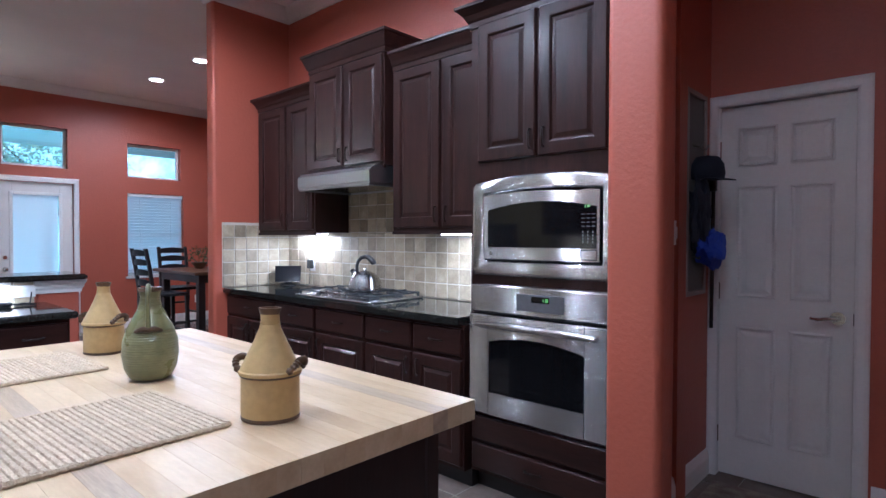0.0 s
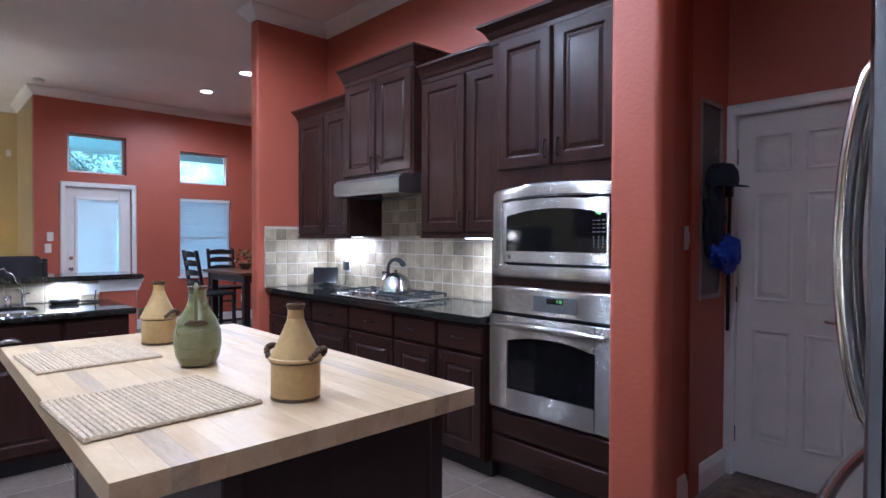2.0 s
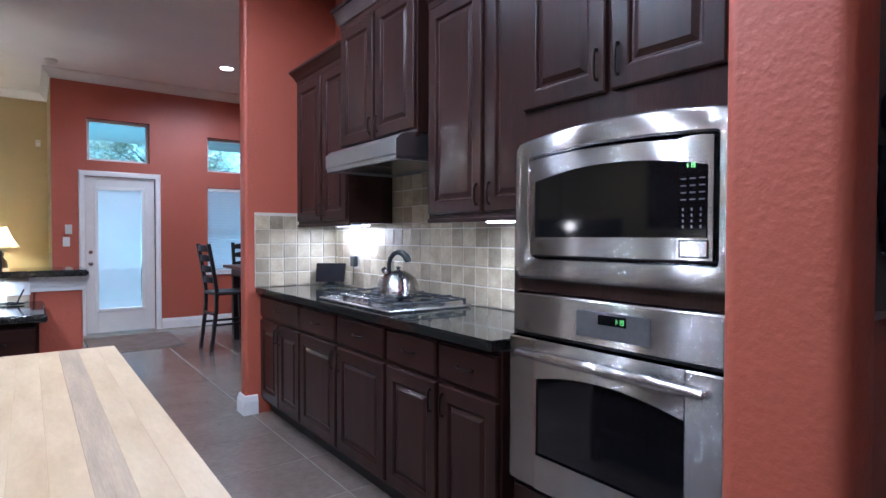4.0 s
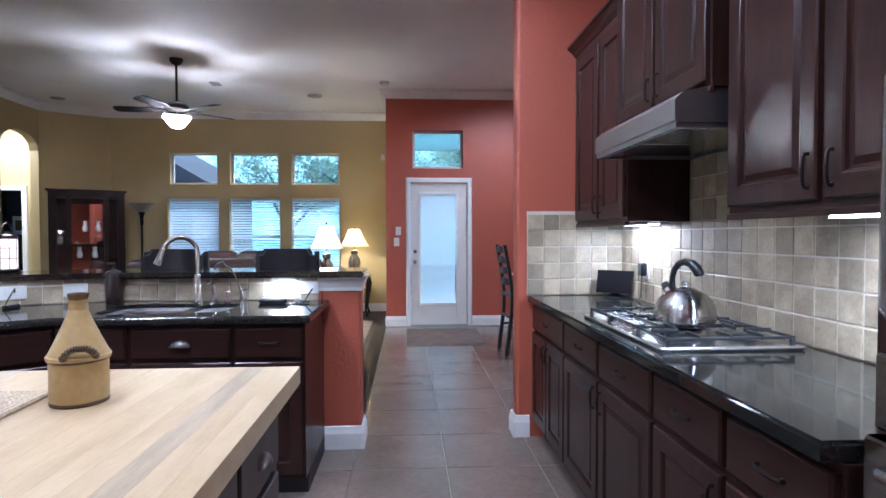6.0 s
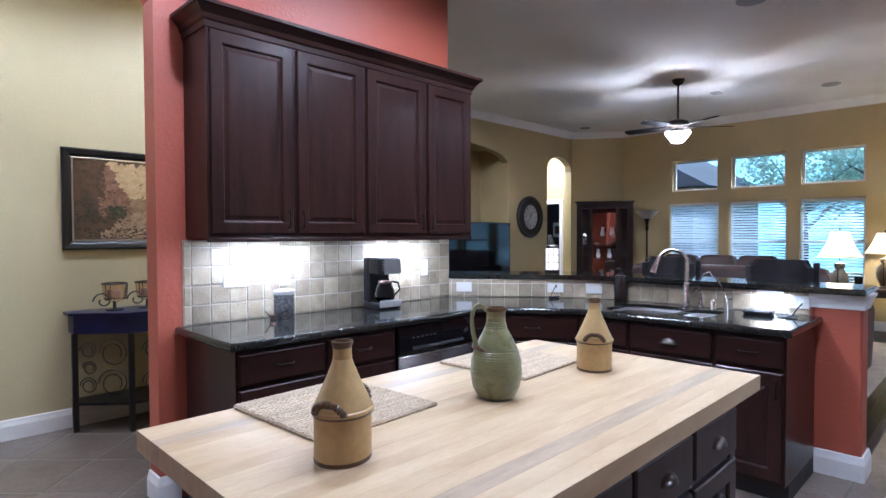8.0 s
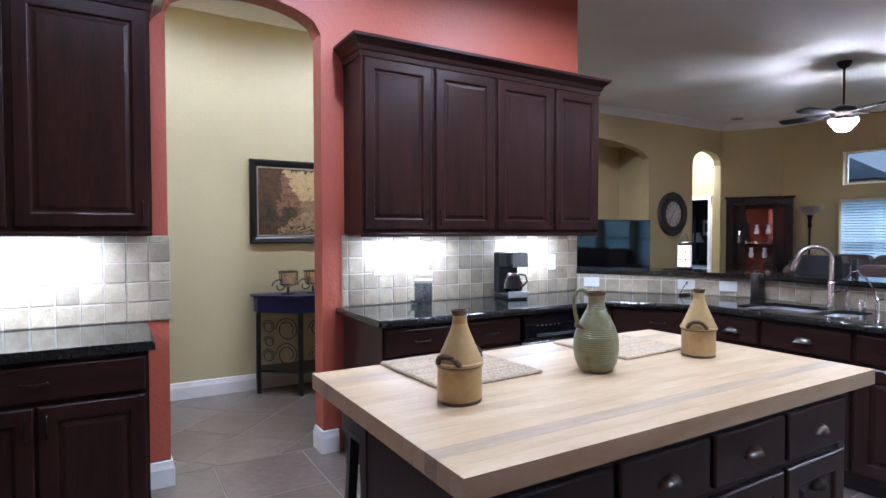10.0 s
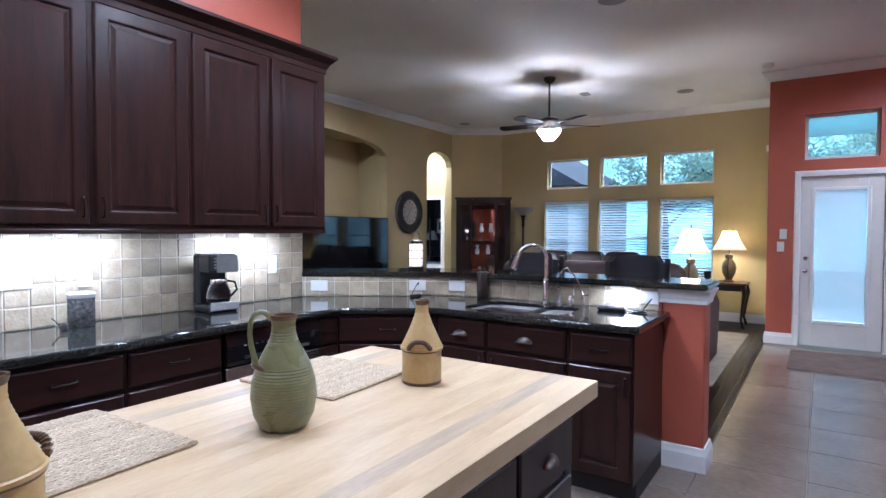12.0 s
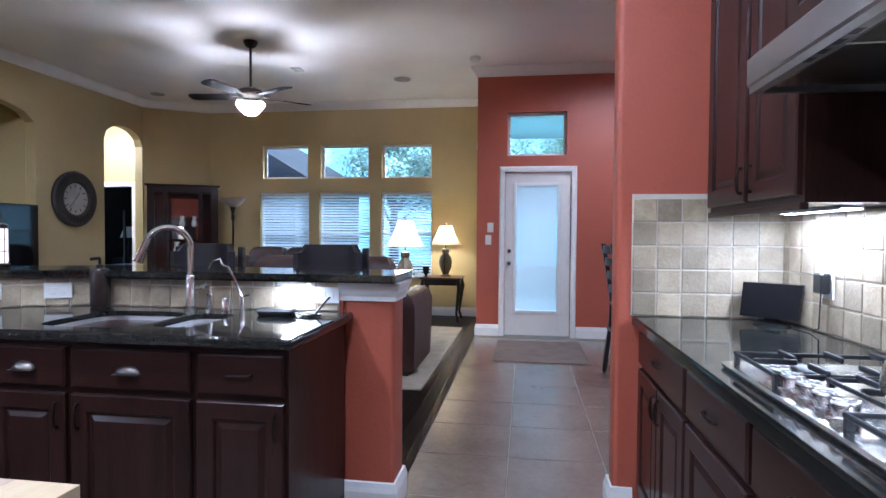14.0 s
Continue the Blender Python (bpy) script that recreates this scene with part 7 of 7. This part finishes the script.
for tip, r in (((-0.06, 0.032, 0.085), 0.005), ((0.10, 0.034, -0.11), 0.004)):
    bm = B()
    tube(bm, [(0, tip[1], 0), tip], r, 4)
    part("pointer", bm, BLACKP, ck, "black clock pointer")
bm = B()
for k in range(36):
    a = radians(10 * k)
    bm = B()
    tube(bm, [(0.255 * math.cos(a), 0.052, 0.255 * math.sin(a)), (0.315 * math.cos(a), 0.050, 0.315 * math.sin(a))], 0.006, 4)
    part("rim_bar", bm, BRONZE, ck)

# curio cabinet in the corner
ang2 = math.degrees(math.atan2(-3.725 + 2.87, -9.376 + 9.861))
cu = thing("curio_cabinet", pose(-9.861, -2.87, 0, 0, 0, ang2) @ pose(0.0, 0, 0, 0, 0, 0), "tall dark wood curio cabinet with glass front", "cabinet")
CWD, CDP, CH = 0.98, 0.40, 1.99
DARKW = material("dark_walnut_wood", (0.022, 0.010, 0.007), 0.35, scale=4, vary=0.2, fine=30, bump=0.0005, stretch=(6, 6, 0.8), spec=0.25)
sg = -1
for nm, c in [("plinth", (0, 0, 0, CWD, sg * CDP, 0.12, 0.006)), ("top_rail", (0, 0, CH - 0.12, CWD, sg * CDP, CH - 0.03)), ("cornice", (-0.03, -sg * 0.03, CH - 0.03, CWD + 0.03, sg * CDP, CH, 0.01)),
              ("back_panel", (0, sg * (CDP - 0.02), 0.12, CWD, sg * CDP, CH - 0.12))] + [("stile", (x0, 0, 0.12, x1, sg * 0.03, CH - 0.12)) for x0, x1 in ((0, 0.10), (0.22, 0.28), (0.70, 0.76), (0.88, 0.98))]:
    bm = B()
    box(bm, *c)
    part(nm, bm, DARKW, cu)
for z in (0.55, 0.95, 1.35):
    bm = B()
    box(bm, 0.03, sg * 0.04, z, CWD - 0.03, sg * (CDP - 0.03), z + 0.008)
    part("shelf", bm, GLASS, cu)
bm = B()
box(bm, 0.10, sg * 0.012, 0.12, 0.88, sg * 0.016, CH - 0.12)
part("pane", bm, GLASS, cu).visible_shadow = False
bm = B()
box(bm, 0.28, sg * (CDP - 0.028), 0.25, 0.70, sg * (CDP - 0.022), CH - 0.2)
part("mirror_back", bm, material("mirror", (0.55, 0.54, 0.53), 0.03, metal=1.0, vary=0.0, bump=0), cu, "mirrored back")
for z, xs in ((0.56, (0.35, 0.55)), (0.96, (0.40, 0.60)), (1.36, (0.35, 0.52))):
    for x in xs:
        bm = B()
        lathe(bm, [(0.03, 0), (0.04, 0.05), (0.02, 0.12), (0.035, 0.16), (0.001, 0.16)], 14)
        o = solid("ornament", bm, WPLAST, cu.matrix_world @ pose(x, sg * 0.2, z), "pale china ornament inside the curio cabinet", "ornament", "ornaments", True)
# torchiere
tc = thing("floor_lamp", pose(-9.78, -2.58, 0), "dark torchiere floor lamp with pale glass bowl, unlit", "floor lamp")
bm = B()
lathe(bm, [(0.14, 0), (0.14, 0.015), (0.03, 0.05), (0.014, 0.08), (0.014, 1.45), (0.03, 1.48), (0.022, 1.55), (0.035, 1.62), (0.05, 1.66)], 20)
part("pole", bm, BRONZE, tc, smooth=True)
bm = B()
lathe(bm, [(0.05, 1.66), (0.11, 1.70), (0.165, 1.76), (0.185, 1.795), (0.178, 1.795), (0.10, 1.71), (0.001, 1.68)], 24)
part("bowl", bm, material("pale_glass_bowl", (0.36, 0.32, 0.27), 0.35), tc, smooth=True)

# bedroom glimpsed past the arch
bdm = thing("bed", pose(-11.9, -5.6, 0, 0, 0, 90), "bed with dark posts and pale cover in the unlit bedroom", "bed")
bm = B()
box(bm, -0.9, -0.7, 0.0, 0.9, 0.5, 0.35)
part("frame_box", bm, BLACKW, bdm)
bm = B()
box(bm, -0.88, -0.68, 0.35, 0.88, 0.48, 0.62, 0.08)
part("cover", bm, WPLAST, bdm, smooth=True)
for x in (-0.86, 0.14):
    bm = B()
    lathe(bm, [(0.04, 0), (0.035, 0.6), (0.05, 0.7), (0.025, 0.8), (0.03, 1.5), (0.04, 1.6), (0.02, 1.7), (0.001, 1.72)], 12, at=(x, 0.52, 0))
    part("bedpost", bm, BLACKW, bdm, smooth=True)
bp = thing("framed_picture", pose(-13.498, -6.86, 1.30), "small framed picture with pale mount on the bedroom wall", "picture")
bm = B()
for a in ((-0.15, 0.0, 0.15, 0.02), (-0.15, 0.42, 0.15, 0.44), (-0.15, 0.02, -0.13, 0.42), (0.13, 0.02, 0.15, 0.42)):
    box(bm, 0.0, a[0], a[1], 0.02, a[2], a[3], 0.003)
part("frame", bm, BLACKW, bp)
bm = B()
box(bm, 0.002, -0.129, 0.021, 0.008, 0.129, 0.419)
part("mount", bm, WPLAST, bp, "pale mount")
bm = B()
box(bm, 0.0084, -0.07, 0.11, 0.010, 0.07, 0.33)
part("print", bm, BROWNG, bp, "brown print")
ns = thing("nightstand", pose(-12.95, -6.78, -0.012), "dark nightstand beside the bed", "nightstand")
bm = B()
box(bm, -0.22, -0.22, 0.0, 0.22, 0.22, 0.72, 0.008)
part("body", bm, BLACKW, ns)
bl = thing("bedside_lamp", pose(-12.95, -6.78, 0.708), "bedside lamp with pale cone shade, unlit", "lamp")
bm = B()
lathe(bm, [(0.07, 0.0), (0.07, 0.015), (0.02, 0.03), (0.045, 0.14), (0.03, 0.26), (0.012, 0.30), (0.012, 0.45)], 20)
part("base", bm, BRONZE, bl, smooth=True)
bm = B()
lathe(bm, [(0.17, 0.44), (0.075, 0.68), (0.072, 0.68), (0.166, 0.445)], 28, cap=(False, False))
part("shade", bm, WPLAST, bl, "pale fabric shade", True)
downlight(-9.6, -4.95, 60, "recessed downlight in the passage, lit")
# added fill lamp without a fixture, only to brighten the passage walls
lamp(bpy.data.objects["wall_passage"], "POINT", 13, COOL, pose(-9.45, -5.1, 2.9), radius=0.08)

# ---- outside: patio cover, neighbour wall and trees ----
bm = B()
box(bm, -11.0, 1.45, 2.82, XD - 0.16, 5.6, 2.97)
box(bm, -10.9, 5.3, -0.16, -10.75, 5.45, 2.82)
structure("patio_cover", bm, material("patio_cover_paint", (0.22, 0.21, 0.20), 0.8), "flat grey patio roof over the back door", "patio roof")
bm = B()
box(bm, -13.4, 1.3, -0.159, XD - 0.16, 5.8, -0.04)
structure("patio_slab", bm, material("patio_concrete", (0.60, 0.58, 0.54), 0.9, vary=0.1, fine=80, bump=0.003), "pale concrete patio", "patio")
nb = thing("neighbour_house", pose(-16.7, -6.2, -0.16), "pale brick neighbouring house with gabled roof", "house")
bm = B()
box(bm, -3, -3, 0, 2.2, 2.6, 2.7)
part("wall", bm, material("pale_brick", (0.40, 0.37, 0.34), 0.9, scale=2, vary=0.12, fine=30, bump=0.004), nb)
bm = B()
quads(bm, [[(2.6, -3.4, 2.7), (2.6, 3.1, 2.7), (2.6, -0.15, 4.6)], [(-3.4, -3.4, 2.7), (-3.4, 3.1, 2.7), (-3.4, -0.15, 4.6)]])
part("roof", bm, material("grey_shingle", (0.10, 0.095, 0.09), 0.9, fine=40, bump=0.01), nb)


def tree(m, height, spread, seed, label):
    t = thing("tree", m, label, "tree", "back garden trees")
    rnd = random.Random(seed)
    b_ = B()
    tube(b_, [(0, 0, 0), (0.05, 0.02, height * 0.25), (-0.05, 0.06, height * 0.5)], [0.19, 0.15, 0.09], 10)
    tips = []
    for k in range(9):
        a, z0 = rnd.uniform(0, 6.28), height * rnd.uniform(0.28, 0.5)
        r = spread * rnd.uniform(0.5, 0.9)
        tip = (r * math.cos(a), r * math.sin(a), z0 + height * rnd.uniform(0.12, 0.4))
        tube(b_, [(0, 0.03, z0), (tip[0] * 0.5, tip[1] * 0.5, z0 + (tip[2] - z0) * 0.6), tip], [0.06, 0.035, 0.012], 6)
        tips.append(tip)
    part("trunk", b_, material("bark", (0.07, 0.05, 0.038), 0.95, fine=30, bump=0.01), t, smooth=True)
    verts, faces = [], []
    for tip in tips + [(0, 0, height * 0.8)] * 3:
        for k in range(26):
            c = Vector(tip) + Vector((rnd.gauss(0, 0.42), rnd.gauss(0, 0.42), rnd.gauss(0, 0.36))) * spread * 0.5
            for j in range(22):
                p = c + Vector((rnd.gauss(0, 0.16), rnd.gauss(0, 0.16), rnd.gauss(0, 0.13)))
                u = Vector((rnd.uniform(-1, 1), rnd.uniform(-1, 1), rnd.uniform(-0.6, 0.6))).normalized() * 0.07
                w = u.cross(Vector((rnd.uniform(-1, 1), rnd.uniform(-1, 1), 0.7))).normalized() * 0.032
                i = len(verts)
                verts += [p - u, p + w, p + u, p - w]
                faces.append((i, i + 1, i + 2, i + 3))
    me = bpy.data.meshes.new("crown")
    me.from_pydata(verts, [], faces)
    me.materials.append(LEAF)
    o = new("crown", me)
    o.parent = t
    return t


LEAF = translucent("leaf_green", (0.34, 0.43, 0.31), 0.5)
for k, (x, y, hgt) in enumerate(((-17.5, 0.2, 5.0), (-19.5, -2.4, 5.5), (-20.5, 4.6, 6.0))):
    tree(pose(x, y, -0.16, 0, 0, 50 * k), hgt, 1.9, k, "leafy green garden tree behind the house")
# added sheet: daylight haze and foliage mottling are emission colour, glowing by itself
HAZE_GLOW = bpy.data.materials.new("glowing_garden_haze")
HAZE_GLOW.use_nodes = True
hn, hl = HAZE_GLOW.node_tree.nodes, HAZE_GLOW.node_tree.links
hb = hn["Principled BSDF"]
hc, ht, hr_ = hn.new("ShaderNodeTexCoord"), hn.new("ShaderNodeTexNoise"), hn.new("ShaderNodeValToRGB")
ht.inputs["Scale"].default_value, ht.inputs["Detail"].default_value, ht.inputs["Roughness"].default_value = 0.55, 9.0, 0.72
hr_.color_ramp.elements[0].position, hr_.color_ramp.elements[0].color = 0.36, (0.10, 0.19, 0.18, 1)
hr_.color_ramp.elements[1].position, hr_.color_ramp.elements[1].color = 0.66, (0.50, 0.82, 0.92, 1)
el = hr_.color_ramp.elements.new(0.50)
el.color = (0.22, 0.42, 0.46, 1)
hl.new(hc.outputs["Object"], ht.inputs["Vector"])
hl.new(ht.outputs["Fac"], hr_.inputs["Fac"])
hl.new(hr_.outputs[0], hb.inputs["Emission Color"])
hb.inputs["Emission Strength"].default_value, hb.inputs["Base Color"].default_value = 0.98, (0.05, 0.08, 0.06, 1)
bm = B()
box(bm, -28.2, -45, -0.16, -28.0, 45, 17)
structure("backdrop", bm, HAZE_GLOW, "self-lit backdrop sheet with hazy tree line and pale sky painted on", "backdrop")


# ---- tiles and planks ----
def tile_mesh(name, w, h, t, mat, soft=0.004):
    """A tile face up in its own xy, from z = 0 to t, with softened edges."""
    b_ = B()
    r = lambda i, z: [(-w / 2 + i, -h / 2 + i, z), (w / 2 - i, -h / 2 + i, z), (w / 2 - i, h / 2 - i, z), (-w / 2 + i, h / 2 - i, z)]
    quads(b_, [r(0, 0), r(0, t - soft * 0.6), r(soft, t)], cap=(False, True))
    return mesh_of(b_, mat, name=name)


def splash(name, p0, p1, z0, z1, label, pitch=0.1035, first=0.0, skip=()):
    """A tiled strip on a wall that runs from p0 to p1; tiles stand to the left of travel."""
    p0, p1 = Vector(p0), Vector(p1)
    d, length = (p1 - p0).normalized(), (p1 - p0).length
    n = Vector((-d.y, d.x))
    bed = B()
    a, b_ = p0 + n * 0.0015, p1 + n * 0.0015
    quads(bed, [[(a.x, a.y, z), (b_.x, b_.y, z), (b_.x + n.x * 0.006, b_.y + n.y * 0.006, z), (a.x + n.x * 0.006, a.y + n.y * 0.006, z)] for z in (z0, z1)])
    s = structure(name, bed, GROUT, label, "splashback")
    rot = Matrix.Rotation(math.atan2(d.y, d.x), 4, "Z") @ Matrix.Rotation(radians(-90), 4, "X")
    z = z0
    cache = {}
    while z < z1 - 0.02:
        hh = min(pitch, z1 - z)
        x = 0.0
        while x < length - 0.012:
            ww = min(pitch, length - x)
            key = (round(ww, 3), round(hh, 3))
            if key not in cache:
                cache[key] = tile_mesh("tile", ww - 0.006, hh - 0.006, 0.0045, TRAV, 0.003)
            c = p0 + d * (x + ww / 2) + n * 0.0072
            o = new("tile", cache[key])
            o.parent = s
            o.matrix_basis = Matrix.Translation((c.x, c.y, z + hh / 2)) @ rot
            x += pitch
        z += pitch
    return s


splash("splashback_north", (-1.84, YN), (-4.378, YN), 0.911, 1.362, "square tumbled travertine tiles behind the cooktop")
splash("splashback_hood", (-2.66, YN - 0.0005), (-3.52, YN - 0.0005), 1.3625, 1.70, "square tumbled travertine tiles under the range hood")
splash("splashback_stub", (-4.381, YN - 0.01), (-4.381, 2.282), 0.911, 1.447, "square tumbled travertine tiles on the wall end")
splash("splashback_south", (-3.543, YK), (-1.536, YK), 0.911, 1.366, "square tumbled travertine tiles behind the coffee maker")
splash("splashback_east", (-0.56, YK), (1.2, YK), 0.911, 1.366, "square tumbled travertine tiles beside the hall opening")
splash("splashback_bar_a", (-4.13, -0.53), (-3.548, -1.283), 0.911, 1.046, "low row of travertine tiles under the bar")
splash("splashback_bar_b", (-4.252, -0.25), (-4.13, -0.53), 0.911, 1.046, "low row of travertine tiles under the bar")
splash("splashback_bar_c", (-4.252, 0.985), (-4.252, -0.25), 0.911, 1.046, "low row of travertine tiles behind the sink")

TP = 0.524
ft = tile_mesh("tile", TP - 0.006, TP - 0.006, 0.012, FTILE, 0.003)
flo = bpy.data.objects["floor"]
x0, y0 = -5.50, 1.212
for i in range(-7, 14):
    for j in range(-6, 9):
        cx_, cy_ = x0 + TP * (i + 0.5), y0 + TP * (j + 0.5)
        if cx_ < XD or cx_ > 1.9 or cy_ > 5.3 or cy_ < YK - 0.05:
            continue
        if cx_ < -4.30 and cy_ < 1.2:
            continue
        o = new("tile", ft)
        o.parent, o.location = flo, (cx_, cy_, -0.012)
EDGE = y0 - 5 * TP - 0.004


def below(poly, y):
    """The part of a plan polygon that lies under y."""
    out = []
    for (xa, ya), (xb, yb) in zip(poly, poly[1:] + poly[:1]):
        if ya <= y:
            out.append((xa, ya))
        if (ya - y) * (yb - y) < 0:
            u = (y - ya) / (yb - ya)
            out.append((xa + (xb - xa) * u, y))
    return out


dt = tile_mesh("tile", 0.444, 0.444, 0.012, FTILE, 0.003)
for i in range(-9, 9):
    for j in range(-9, 9):
        cx_, cy_ = -1.0 + (i - j) * 0.3182, -2.2 + (i + j) * 0.3182
        if not (-3.1 < cx_ < 1.7 and -3.3 < cy_ < EDGE + 0.3):
            continue
        if cy_ + 0.314 <= EDGE:
            o = new("tile", dt)
            o.parent, o.matrix_basis = flo, pose(cx_, cy_, -0.012, 0, 0, 45)
            continue
        cut = below([(cx_ - 0.314, cy_), (cx_, cy_ - 0.314), (cx_ + 0.314, cy_), (cx_, cy_ + 0.314)], EDGE)
        if len(cut) > 2:
            o = new("tile", mesh_of(slab(B(), cut, -0.012, -0.0002), FTILE, name="tile"))
            o.parent = flo
fl2 = bpy.data.objects["floor_living"]
PWD = 0.095
pk = B()
box(pk, -1.0, -PWD / 2 + 0.0008, 0.0, 1.0, PWD / 2 - 0.0008, 0.0085, 0.001)
pkm = mesh_of(pk, WOODF, name="plank")
rnd = random.Random(5)
for j in range(56):
    y = 1.165 - PWD * (j + 0.5)
    off = rnd.uniform(0, 2)
    for i in range(5):
        x = XW - 1.0 + off + 2.0 * i
        if x - 1 < XW + 0.002 or x + 1 > -3.22:
            x = max(x, XW + 1.003)
            x = min(x, -4.22 - 0.2)
        if x + 1 > -4.26 and y > -1.2:
            x = -5.27
        o = new("plank", pkm)
        o.parent, o.location = fl2, (x, y, -0.0045 - 0.0002 * (i % 2))
